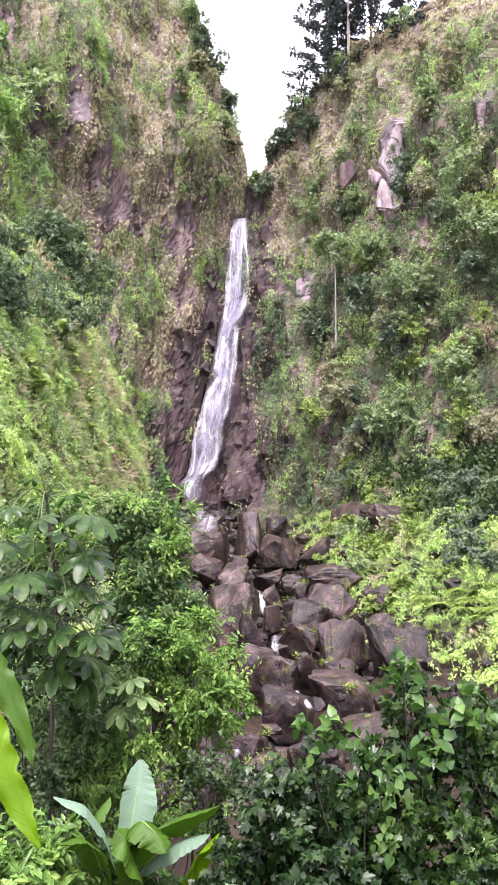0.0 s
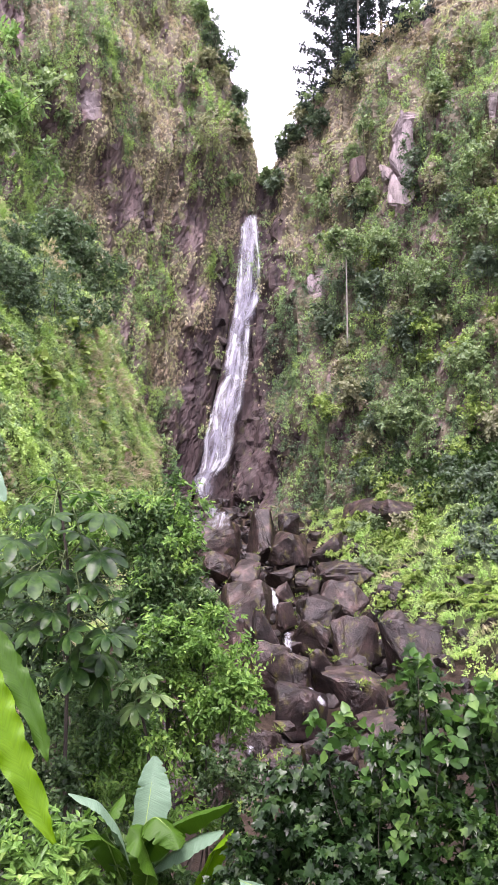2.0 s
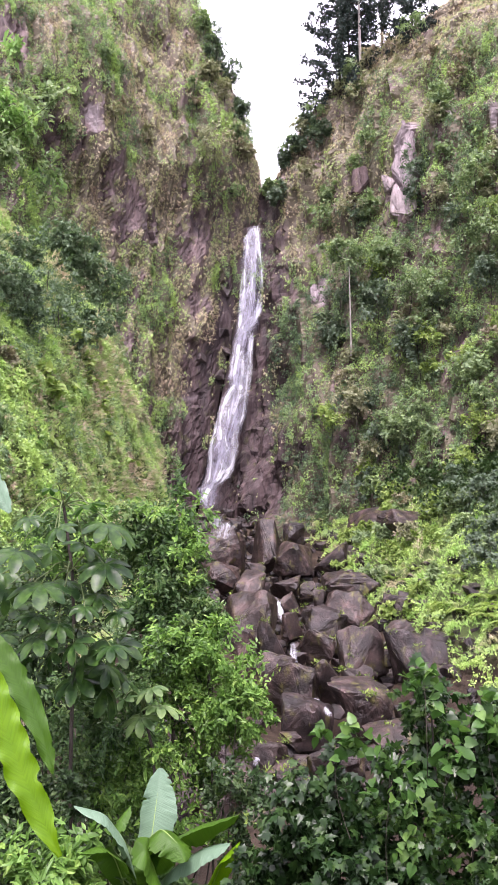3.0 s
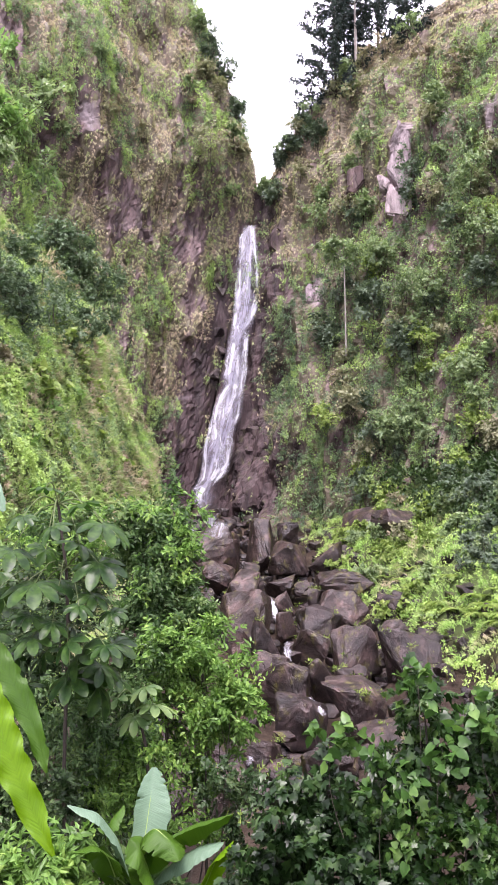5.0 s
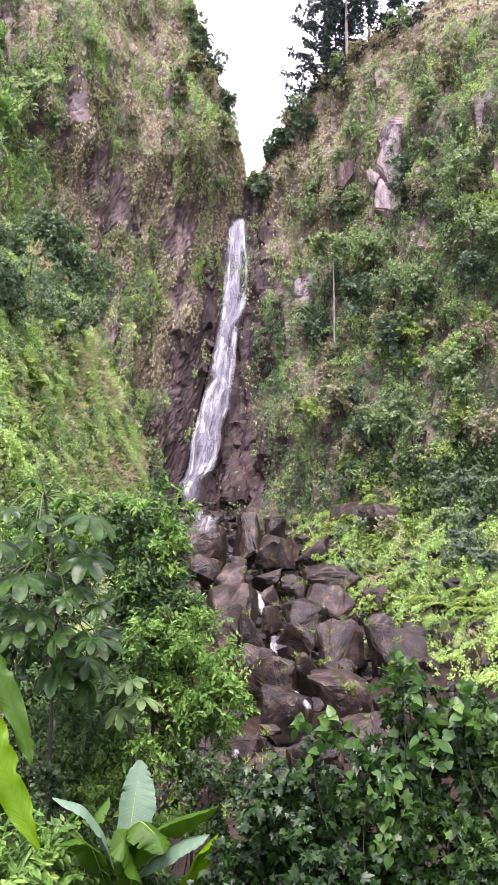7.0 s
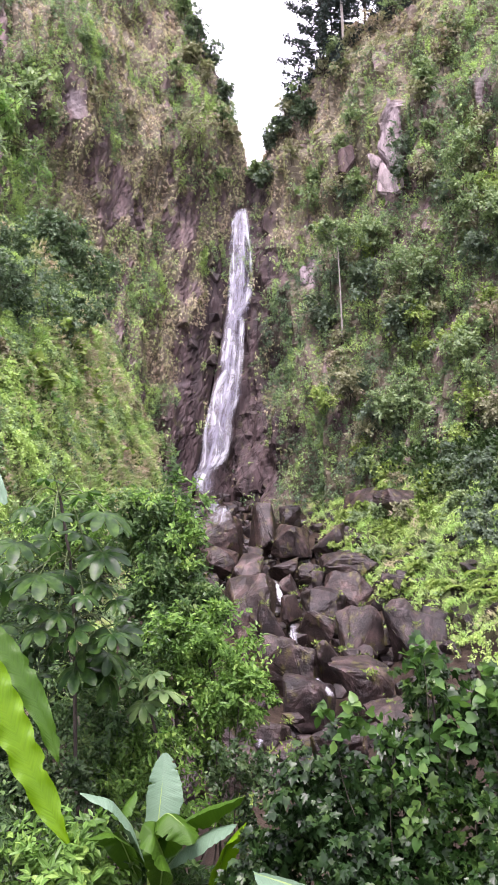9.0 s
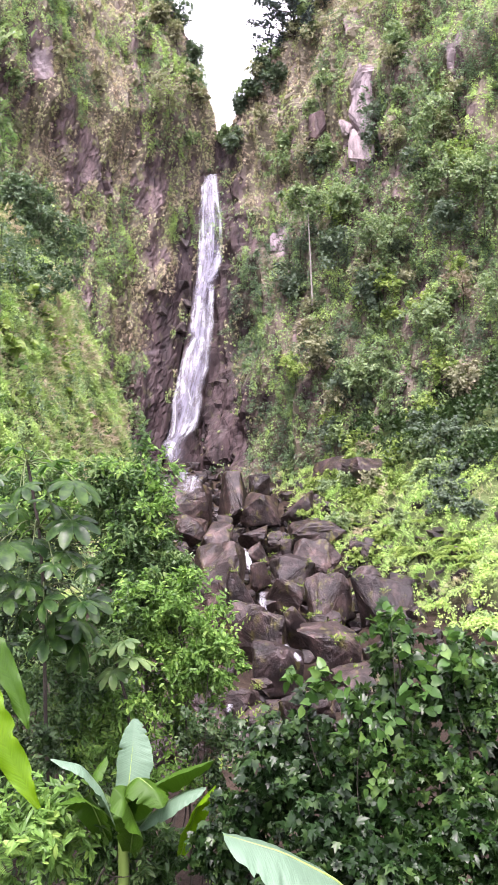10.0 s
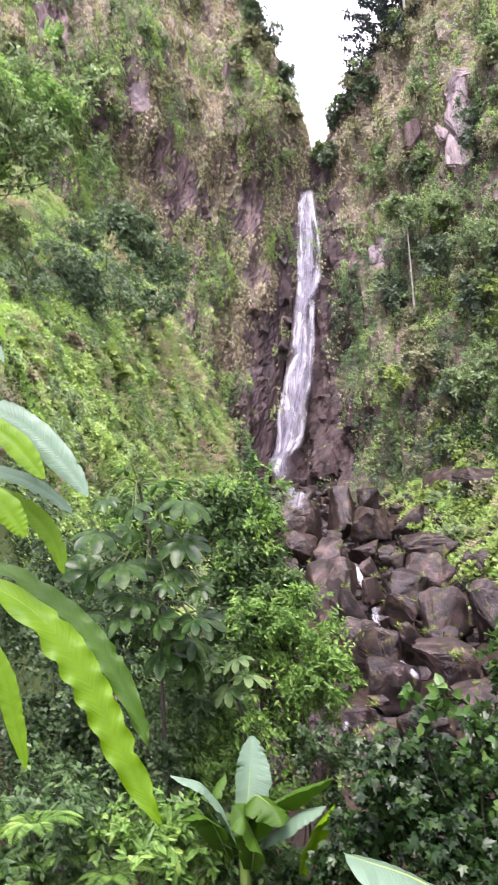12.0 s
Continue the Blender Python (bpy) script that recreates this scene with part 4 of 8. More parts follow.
boulder((2.90, 58.71, -1.61), (1.07, 0.94, 1.28), 13)
boulder((4.22, 51.14, -3.33), (1.07, 0.96, 1.02), -10)
boulder((7.04, 49.89, -3.60), (1.39, 1.25, 1.36), -14)
boulder((1.82, 49.68, -3.65), (0.97, 0.91, 0.99), 2)
boulder((-0.13, 45.30, -4.63), (1.08, 1.07, 1.07), 13)
boulder((3.94, 44.18, -4.90), (0.86, 0.76, 0.88), -5)
boulder((-5.60, 69.01, 0.68), (1.64, 1.40, 1.88), 14)
boulder((-0.81, 71.38, 1.20), (1.50, 1.46, 1.68), -14)
boulder((-10.81, 55.65, 5.65), (1.33, 1.27, 1.13), -3)
boulder((9.60, 88.50, 10.06), (2.73, 3.32, 3.45), -4)
boulder((10.10, 77.20, 5.99), (4.56, 4.15, 2.24), -15, "dark rock outcrop in the grassy bank")
boulder((11.73, 71.40, 5.43), (4.75, 4.32, 1.96), 9, "dark rock outcrop in the grassy bank")
boulder((12.98, 68.00, 4.58), (2.51, 2.28, 1.64), -2, "dark rock outcrop in the grassy bank")
boulder((8.73, 78.90, 5.56), (2.33, 2.12, 2.67), -5, "dark rock outcrop in the grassy bank")


def rubble(n, seed):
    """Loose stones between the boulders."""
    r = rnd(seed)
    vs, fs, k = [], [], 0
    base = [boulder_mesh("stone", (1, 1, 0.8), 500 + i, BOULDER, 0, 1) for i in range(6)]
    packs = []
    for me in base:
        v = np.array([q.co for q in me.vertices])
        f = np.array([q.vertices[:] for q in me.polygons])
        packs.append((v, f))
        bpy.data.meshes.remove(me)
    for _ in range(n):
        y = r.uniform(27, 93)
        x = stream_x(y) + r.normal(0, 1) * np.interp(y, [27, 50, 93], [5, 5.5, 4])
        x += np.interp(y, [30, 50, 70, 93], [1.0, 3.0, 1.5, 1.0])
        s = r.uniform(0.3, 1.3) * np.interp(y, [27, 50, 93], [0.6, 1, 1.2])
        z = ground_z(np.array([x]), np.array([y]))[0]
        v, f = packs[r.integers(6)]
        an = r.uniform(0, 6.28)
        rot = np.array([[np.cos(an), -np.sin(an), 0], [np.sin(an), np.cos(an), 0], [0, 0, 1]])
        vs.append((v * s * r.uniform(0.7, 1.3, 3)) @ rot.T + np.array((x, y, z + 0.15 * s)))
        fs.append(f + k)
        k += len(v)
    me = mesh_from("rubble", np.concatenate(vs), np.concatenate(fs), BOULDER, False)
    tagged(new("rubble", me), "loose dark stones between the boulders", "stones", kind="stuff")


rubble(900, 77)

def boulder_plants():
    """Small yellow-green tufts that root in the cracks of the boulders."""
    r = rnd(88)
    at, along = [], []
    for place, me, turn in SEATS:
        tops = [v for v in me.vertices if v.normal.z > 0.25]
        for _ in range(r.integers(0, 4)):
            v = tops[r.integers(len(tops))]
            c = np.array(place + Matrix.Rotation(turn, 3, "Z") @ v.co)
            m = r.integers(14, 40)
            at.append(c + r.normal(0, 0.16, (m, 3)) * np.array((1, 1, 0.5)))
            along.append(r.normal(0, 0.6, (m, 3)) + np.array((0, -0.2, 0.7)))
    at, along = np.concatenate(at), np.concatenate(along)
    me = leaves("boulder_plants", OVAL, at, along, np.array((0, -0.4, 1.0)) + r.normal(0, 0.3, at.shape), r.uniform(0.08, 0.22, len(at)), BRIGHT_LEAF, r.uniform(0.5, 1.1, len(at)))
    tagged(new("boulder_plants", me), "small yellow-green plants growing on the boulders", "vegetation", kind="stuff")


boulder_plants()

# small cascades between the boulders
def cascade(line, half, label, seed):
    base = Vector(line[-1])
    ob = empty("cascade", base, label, "cascade", "small cascades in the boulders")
    ribbon("water", [tuple(Vector(p) - base) for p in line], half, 0.95, ob, "", 0.3, seed)


cascade([(-4.54, 77.00, 6.34), (-4.49, 77.00, 5.93), (-4.49, 77.00, 5.41), (-4.44, 77.00, 4.90)], [0.57, 0.67, 0.57, 0.41], "white water spilling at the foot of the fall", 11)
cascade([(-3.26, 70.50, 5.36), (-3.31, 70.50, 4.99), (-3.46, 70.50, 4.61), (-3.55, 70.50, 4.24), (-3.65, 70.50, 3.91)], [0.57, 0.85, 0.99, 0.85, 0.57], "white water spreading over flat rock", 12)
cascade([(-5.61, 71.50, 5.15), (-5.71, 71.50, 4.82), (-5.80, 71.50, 4.44), (-5.85, 71.50, 4.01)], [0.14, 0.24, 0.29, 0.19], "white water slipping over a rock edge", 16)
cascade([(0.59, 61.73, -0.50), (0.76, 60.09, -0.84), (0.88, 57.97, -1.28), (0.96, 56.24, -1.63), (1.00, 54.79, -1.90)], [0.17, 0.24, 0.23, 0.23, 0.15], "thin white cascade between dark boulders", 13)
cascade([(1.54, 50.65, -2.75), (1.48, 49.78, -2.93), (1.47, 48.72, -3.14), (1.47, 47.66, -3.34), (1.53, 46.89, -3.50)], [0.14, 0.20, 0.23, 0.19, 0.13], "short white cascade between dark boulders", 14)
cascade([(2.27, 41.99, -4.62), (2.37, 41.51, -4.73), (2.58, 40.93, -4.85), (2.74, 40.25, -4.99), (2.80, 39.48, -5.14)], [0.08, 0.17, 0.19, 0.22, 0.16], "white trickle running down between boulders", 15)
cascade([(-0.53, 34.79, -5.66), (-0.48, 34.02, -5.67), (-0.49, 33.24, -5.67), (-0.54, 32.57, -5.68)], [0.09, 0.14, 0.16, 0.11], "white trickle between lower boulders", 17)


# ---- shrubs and trees ----
def crown_mesh(name, radii, stem, clumps, n, size, shape, mat, seed, droop=0.15, clump_r=0.3, wide=(0.9, 1.3), skirt=0.0, per=9, tilt=0.35):
    """A crown of leafy twigs gathered in clumps inside an uneven outline."""
    r = rnd(seed)
    radii = np.asarray(radii, float)
    c = unit(r.normal(0, 1, (clumps, 3))) * r.uniform(0.1, 1, (clumps, 1)) ** 0.6
    c *= r.uniform(0.75, 1.12, (clumps, 1))
    c = c * (1 - clump_r * 0.6) * radii
    low = r.uniform(0, 1, clumps) < skirt
    c[low, 2] = -r.uniform(0.1, 0.95, low.sum()) * max(stem, radii[2])
    cr = clump_r * r.uniform(0.5, 1.25, clumps)
    twigs = n // per
    k = r.integers(0, clumps, twigs)
    out = unit(c[k] / radii + 1e-4)
    d = unit(r.normal(0, 0.75, (twigs, 3)) + 0.6 * out + np.array((0, -0.15, 0.35)))
    mean_r = float(np.mean(radii))
    foot = c[k] + r.normal(0, 0.35, (twigs, 3)) * cr[k][:, None] * radii
    ln = cr[k] * mean_r * r.uniform(0.5, 1.5, twigs)
    s = np.tile(np.linspace(0.15, 1.0, per), twigs)
    i = np.repeat(np.arange(twigs), per)
    m = len(i)
    sag = np.array((0, 0, -0.35)) * (s ** 2 * ln[i])[:, None]
    at = foot[i] + d[i] * (s * ln[i])[:, None] + sag + r.normal(0, 0.02, (m, 3)) * mean_r
    side = unit(np.cross(d, r.normal(0, 1, (twigs, 3))))[i] * np.where(np.arange(m) % 2, 1, -1)[:, None]
    along = 0.55 * d[i] + 0.8 * side + np.array((0, 0, -droop)) + r.normal(0, 0.3, (m, 3))
    up = np.array((0, -0.45, 1.0)) + 0.3 * d[i] + r.normal(0, tilt, (m, 3))
    return leaves(name, shape, at, along, up, r.uniform(size[0], size[1], m), mat, r.uniform(*wide, m)), c


def plant(name, at, radii, stem, clumps, n, size, mat, seed, label, category="shrub", group="", shape=OVAL, bark=None, trunk_r=0.05, limbs=8, lean=0.06, **more):
    """A tree or shrub: stem with limbs, and a crown of leaves. at: the foot; stem: foot to crown's middle."""
    thing = empty(name, at, label, category, group)
    me, c = crown_mesh("crown", radii, stem, clumps, n, size, shape, mat, seed, **more)
    me.transform(Matrix.Translation((0, 0, stem)))
    part("crown", me, thing)
    r = rnd(seed + 5)
    t = np.linspace(0, 1, 8)[:, None]
    lean = r.normal(0, lean, 3) * stem
    lean[2] = 0
    mid = np.array((0, 0, -0.4)) * (1 - t) + np.array((0, 0, stem + 0.3 * radii[2])) * t + lean * np.sin(3.1 * t)
    wood = [(mid, np.linspace(trunk_r, trunk_r * 0.35, 8))]
    for j in range(min(clumps, limbs)):
        e = c[j] + np.array((0, 0, stem))
        s = mid[int(np.clip(np.searchsorted(mid[:, 2], e[2] - 0.6 * radii[2]), 2, 6))]
        tt = np.linspace(0, 1, 5)[:, None]
        bend = np.array((0, 0, -0.12 * np.linalg.norm(e - s)))
        wood.append((s * (1 - tt) + e * tt + bend * np.sin(np.pi * tt), np.linspace(trunk_r * 0.4, trunk_r * 0.12, 5)))
    part("trunk", tubes_mesh("trunk", wood, bark or BARK), thing)
    return thing


# herbs under the bushes take the leaf colour with shade in it
slope_growth("bank_herbs", 17000, (-22, 2), (8, 34), SHADED_LUSH_LEAF, (0.08, 0.2), 25, lambda x, y, z, r: (x < stream_x(y) - 1.5 + r.normal(0, 0.6, len(x))) & (x > -0.55 * y - 4), "dense low green herbs covering the bank", RHOMB, 4, 0.9, (0.9, 1.5))
slope_growth("near_bank_herbs", 9000, (-8, 8), (3, 16), LUSH_LEAF, (0.07, 0.16), 26, lambda x, y, z, r: np.abs(x) < 0.5 * y + 1.5, "low green herbs on the slope below the viewpoint", RHOMB, 4, 0.5, (0.9, 1.5))


def conifer(at, height, reach, bare, seed, label):
    """A ragged conifer: a straight trunk, rising limbs, foliage in separate dark tufts on their outer halves."""
    r = rnd(900 + seed)
    thing = empty("conifer", at, label, "tree", "conifers on the ridge")
    part("trunk", tubes_mesh("trunk", [(np.array([(0, 0, -1.5), (0.05, 0, height * 0.4), (0, 0, height)]), np.array([0.2, 0.15, 0.05]))], PALE_BARK if bare > 0.3 else BARK), thing)
    limbs, spots_ = [], []
    for h in np.arange(bare * height, height * 0.97, 1.5):
        t = (h - bare * height) / (height - bare * height)
        ln = reach * (0.55 + 0.45 * math.sin(math.pi * min(1, 0.25 + t))) * (1 - 0.55 * t)
        for k in range(5):
            az = 2 * math.pi * k / 5 + r.uniform(-0.5, 0.5)
            one = ln * r.uniform(0.55, 1.12)
            q = np.linspace(0, 1, 6)[:, None]
            path = np.array((0, 0, h)) + np.array((math.cos(az), math.sin(az), 0)) * one * q + np.array((0, 0, 1)) * one * (0.42 * q ** 2 - 0.18 * q)
            limbs.append((path, np.linspace(0.07, 0.025, 6)))
            for u in np.arange(0.45, 1.02, 0.5 / max(one, 0.6)):
                c = np.array([np.interp(u, q[:, 0], path[:, j]) for j in range(3)])
                spots_.append(c + r.normal(0, 0.16, 3))
    for limb in limbs:
        part("branch", tubes_mesh("branch", [limb], BARK), thing)
    c = np.array(spots_)
    i = np.repeat(np.arange(len(c)), 46)
    m = len(i)
    out = unit(r.normal(0, 1, (m, 3)) + np.array((0, 0, 0.3)))
    me = leaves("foliage", RHOMB, c[i] + out * (0.42 * r.uniform(0.2, 1.1, m))[:, None], out + np.array((0, 0, 0.4)) + r.normal(0, 0.3, (m, 3)), out + r.normal(0, 0.5, (m, 3)), r.uniform(0.22, 0.42, m), PINE_LEAF, r.uniform(0.8, 1.3, m))
    tagged(part("foliage", me, thing), kind="stuff")
    return thing


# ---- ferns, ledges ----
def fern(at, fronds, length, mat, seed, label):
    """A rosette of arching fronds, each with a stalk and two rows of leaflets."""
    r = rnd(seed)
    thing = empty("fern", at, label, "fern", "ferns")
    for k in range(fronds):
        az = 2 * math.pi * k / fronds + r.uniform(-0.3, 0.3)
        ln = length * r.uniform(0.75, 1.15)
        t = np.linspace(0, 1, 27)
        out = np.array((math.cos(az), math.sin(az), 0))
        c = out * (t * ln * 0.85)[:, None] + np.array((0, 0, 1)) * (ln * (0.75 * t - 0.75 * t ** 2.2))[:, None]
        tan = unit(np.gradient(c, axis=0))
        side = unit(np.cross(tan, np.array((0, 0, 1.0))))
        at_, al_, sz_ = [], [], []
        for sgn in (-1, 1):
            at_.append(c[2:]), al_.append(side[2:] * sgn + 0.45 * tan[2:] + np.array((0, 0, -0.15)))
            sz_.append(ln * 0.24 * np.sin(np.pi * np.clip(t[2:] * 0.9 + 0.1, 0, 1)) ** 0.8 + 0.01)
        me = leaves("frond", PAIR, np.concatenate(at_), np.concatenate(al_), np.array((0, 0, 1.0)) + 0 * np.concatenate(at_), np.concatenate(sz_), mat, np.full(50, 0.6))
        tagged(part("frond", me, thing), kind="stuff")
    return thing


def ledge(at, size, seed, turn=0.0):
    ob = new("rock_ledge", boulder_mesh("rock_ledge", size, 700 + seed, WET))
    ob.location, ob.rotation_euler = at, (0, 0, radians(turn))
    return tagged(ob, "dark wet rock ledge jutting out beside the fall", "rock", "ledges beside the fall")


fern((-2.96, 7.62, -0.84), 8, 0.48, FRESH_LEAF, 1, "bright green fern among low herbs")
fern((-2.89, 8.47, -1.41), 6, 0.43, FRESH_LEAF, 2, "bright green fern among low herbs")
fern((-3.43, 8.36, -1.46), 6, 0.47, FRESH_LEAF, 3, "bright green fern among low herbs")
fern((-2.42, 8.18, -1.50), 6, 0.52, FRESH_LEAF, 4, "bright green fern among low herbs")
fern((-3.87, 8.45, -1.21), 7, 0.59, FRESH_LEAF, 5, "bright green fern among low herbs")
fern((-3.12, 8.43, -1.73), 7, 0.54, FRESH_LEAF, 6, "bright green fern among low herbs")
fern((-3.20, 7.52, -1.50), 7, 0.58, FRESH_LEAF, 7, "bright green fern among low herbs")
fern((-2.60, 8.02, -1.61), 8, 0.44, FRESH_LEAF, 8, "bright green fern among low herbs")
fern((9.76, 70.00, 2.91), 9, 1.15, BRIGHT_LEAF, 9, "bright yellow-green fern on the grassy bank")
fern((10.78, 62.60, 1.32), 7, 1.22, BRIGHT_LEAF, 10, "bright yellow-green fern on the grassy bank")
fern((12.81, 49.30, -1.35), 9, 1.58, BRIGHT_LEAF, 11, "bright yellow-green fern on the grassy bank")
fern((12.10, 52.50, -1.21), 9, 1.37, BRIGHT_LEAF, 12, "bright yellow-green fern on the grassy bank")
fern((6.95, 87.10, 6.70), 8, 1.08, BRIGHT_LEAF, 13, "bright yellow-green fern on the grassy bank")
fern((5.39, 90.30, 7.19), 7, 1.01, BRIGHT_LEAF, 14, "bright yellow-green fern on the grassy bank")
fern((12.60, 56.00, 0.80), 9, 1.15, BRIGHT_LEAF, 15, "bright yellow-green fern on the grassy bank")
fern((13.31, 47.10, -1.68), 8, 1.44, BRIGHT_LEAF, 16, "bright yellow-green fern on the grassy bank")
fern((9.58, 79.90, 5.75), 9, 1.01, BRIGHT_LEAF, 17, "bright yellow-green fern on the grassy bank")
fern((12.59, 63.10, 2.99), 7, 1.15, BRIGHT_LEAF, 18, "bright yellow-green fern on the grassy bank")
fern((14.24, 51.30, 0.03), 7, 1.22, BRIGHT_LEAF, 19, "bright yellow-green fern on the grassy bank")
fern((9.53, 60.20, -0.25), 7, 1.01, BRIGHT_LEAF, 20, "bright yellow-green fern on the grassy bank")
fern((12.32, 52.00, -1.28), 9, 1.87, BRIGHT_LEAF, 21, "bright yellow-green fern on the grassy bank")
fern((13.37, 49.50, -0.95), 9, 2.02, BRIGHT_LEAF, 22, "bright yellow-green fern on the grassy bank")
fern((13.82, 47.20, -1.32), 9, 1.87, BRIGHT_LEAF, 23, "bright yellow-green fern on the grassy bank")
fern((13.26, 52.20, -0.41), 7, 1.73, BRIGHT_LEAF, 24, "bright yellow-green fern on the grassy bank")
fern((11.49, 54.50, -0.99), 9, 1.58, BRIGHT_LEAF, 25, "bright yellow-green fern on the grassy bank")
fern((10.16, 61.50, 0.52), 9, 1.30, BRIGHT_LEAF, 26, "bright yellow-green fern on the grassy bank")
fern((9.62, 64.70, 0.67), 7, 1.15, BRIGHT_LEAF, 27, "bright yellow-green fern on the grassy bank")
fern((-13.26, 71.50, 16.29), 9, 1.60, MID_LEAF, 28, "large fern on the steep slope")
fern((-25.12, 109.50, 34.15), 8, 2.00, MID_LEAF, 29, "large fern on the steep slope")
fern((-17.99, 109.50, 21.06), 7, 1.30, MID_LEAF, 30, "large fern on the steep slope")
fern((6.80, 89.70, 28.44), 8, 2.40, DARK_LEAF, 31, "large fern on the steep slope")
fern((7.37, 88.98, 25.71), 7, 2.20, DARK_LEAF, 32, "large fern on the steep slope")
ledge((-4.82, 100.23, 35.50), (1.71, 1.60, 1.71), 32, -5)
ledge((-5.01, 99.24, 30.18), (1.80, 1.68, 1.80), 33, 10)
ledge((-4.53, 99.52, 27.65), (1.20, 1.12, 1.20), 34, 3)
ledge((-5.49, 98.62, 24.63), (1.49, 1.39, 1.49), 35, -2)
ledge((-7.44, 97.34, 26.39), (1.27, 1.19, 1.27), 36, 13)


# ---- large leaves ----
def vein_leaf_material(name, base, edge, clear, rough=0.35):
    """A banana-like blade: fine cross veins, paler rib, thin enough to let light through."""
    m, n, l, b = material(name, rough, 0.2)
    uv = n.new("ShaderNodeUVMap")
    veins = noise_node(n, l, uv.outputs[0], 1.0, 3.0, (1.5, 55.0, 1), 0.6)
    geo = n.new("ShaderNodeNewGeometry")
    col = mixed(n, l, noise_node(n, l, geo.outputs["Position"], 5.0, 4.0), base, edge)
    fine = ramp(n, [(0.3, (0.82, 0.82, 0.82)), (0.7, (1.08, 1.08, 1.08))])
    l.new(veins, fine.inputs[0])
    col = mixed(n, l, 1.0, col, fine.outputs[0], "MULTIPLY")
    l.new(col, b.inputs["Base Color"])
    bump = n.new("ShaderNodeBump")
    bump.inputs["Strength"].default_value, bump.inputs["Distance"].default_value = 0.5, 0.01
    l.new(veins, bump.inputs["Height"])
    l.new(bump.outputs[0], b.inputs["Normal"])
    tr = n.new("ShaderNodeBsdfTranslucent")
    l.new(mixed(n, l, 0.6, col, (0.85, 1.0, 0.15), "MULTIPLY"), tr.inputs[0])
    mix = n.new("ShaderNodeMixShader")
    mix.inputs[0].default_value = clear
    l.new(b.outputs[0], mix.inputs[1])
    l.new(tr.outputs[0], mix.inputs[2])
    l.new(mix.outputs[0], n["Material Output"].inputs[0])
    return m


SUNNY_BLADE = vein_leaf_material("sunny_blade", (0.068, 0.17, 0.002), (0.135, 0.26, 0.004), 0.45)
GREEN_BLADE = vein_leaf_material("green_blade", (0.032, 0.085, 0.008), (0.055, 0.125, 0.012), 0.34)
# pale bluish base colour: the sheen of the sky is painted in
PALE_SHEEN_BLADE = vein_leaf_material("pale_sheen_blade", (0.10, 0.175, 0.11), (0.15, 0.235, 0.155), 0.25, 0.28)
STALK = leaf_material("leaf_stalk", (0.05, 0.07, 0.02), (0.07, 0.10, 0.03), (0.10, 0.13, 0.04), 0.5, 0.1)
RIB = leaf_material("leaf_rib", (0.14, 0.22, 0.05), (0.19, 0.28, 0.07), (0.23, 0.32, 0.09), 0.4, 0.1)


def big_leaf(thing, line, half, mat, roll=0.0, fold=20.0, seed=0, label="", wave=1.0, tears=5, twist=0.0, name="leaf"):
    """A long blade with a rib: along a line, folded along the rib, torn at the edge."""
    r = rnd(4000 + seed)
    base = np.array(thing.location)
    line = np.asarray(line, float) - base
    k = len(line)
    idx, t = np.arange(k), np.linspace(0, k - 1, 80)
    c = np.stack([np.interp(t, idx, line[:, j]) for j in range(3)], 1)
    for _ in range(26):
        c[1:-1] = (c[:-2] + 2 * c[1:-1] + c[2:]) / 4
    s = np.linspace(0, 1, 80)
    h = half * np.clip(np.sin(np.pi * np.clip(s * 0.93 + 0.05, 0, 1)) ** 0.55, 0.03, 1) * np.interp(s, [0, 0.7, 0.93, 1.0], [1, 1, 0.9, 0.55])
    tan = unit(np.gradient(c, axis=0))
    side = unit(np.cross(tan, np.array((0, 0, 1.0)) + 1e-3))
    nor = np.cross(side, tan)
    ro = np.radians(roll + twist * (1 - s) ** 1.5)[:, None]
    side, nor = side * np.cos(ro) + nor * np.sin(ro), nor * np.cos(ro) - side * np.sin(ro)
    fo = radians(fold)
    us = np.linspace(-1, 1, 13)
    cut = 1 + 0.07 * fbm(np.stack([s * 9 + seed, 0 * s, 0 * s], 1), 3, seed) - 0.13 * wave * np.abs(np.cos(s * 30 + 1.5 * np.sin(s * 9 + seed))) ** 4
    notch = np.ones((80, 2))
    for _ in range(tears):
        j, sd = r.integers(14, 74), r.integers(2)
        notch[j:j + 2, sd] = r.uniform(0.72, 0.9)
    p = np.zeros((80, 13, 3))
    for j, u in enumerate(us):
        w = h * cut * abs(u) * np.where(abs(u) > 0.6, notch[:, int(u > 0)], 1)
        wavy = 0.13 * wave * half * abs(u) ** 2 * np.cos(s * 60 + 3 * np.sin(s * 9 + seed) + 0.5 * (u > 0))
        p[:, j] = c + side * (np.sign(u) * w * math.cos(fo))[:, None] + nor * (w * math.sin(fo) - 0.25 * w * abs(u) + wavy)[:, None]
    me = mesh_from(name, p.reshape(-1, 3), grid_faces(80, 13), mat)
    uvl = me.uv_layers.new(name="blade")
    vi = np.empty(len(me.loops), np.int32)
    me.loops.foreach_get("vertex_index", vi)
    uv = np.stack([np.repeat(us[None] * 0.5, 80, 0).ravel(), (s[:, None] * 2.0 + 0.12 * np.abs(us)[None]).ravel()], 1)
    uvl.data.foreach_set("uv", uv[vi].astype(np.float32).ravel())
    ob = part(name, me, thing, label)
    part("midrib", tubes_mesh("midrib", [(c - nor * 0.004, np.linspace(half * 0.045, half * 0.012, 80))], RIB), ob)
    return ob


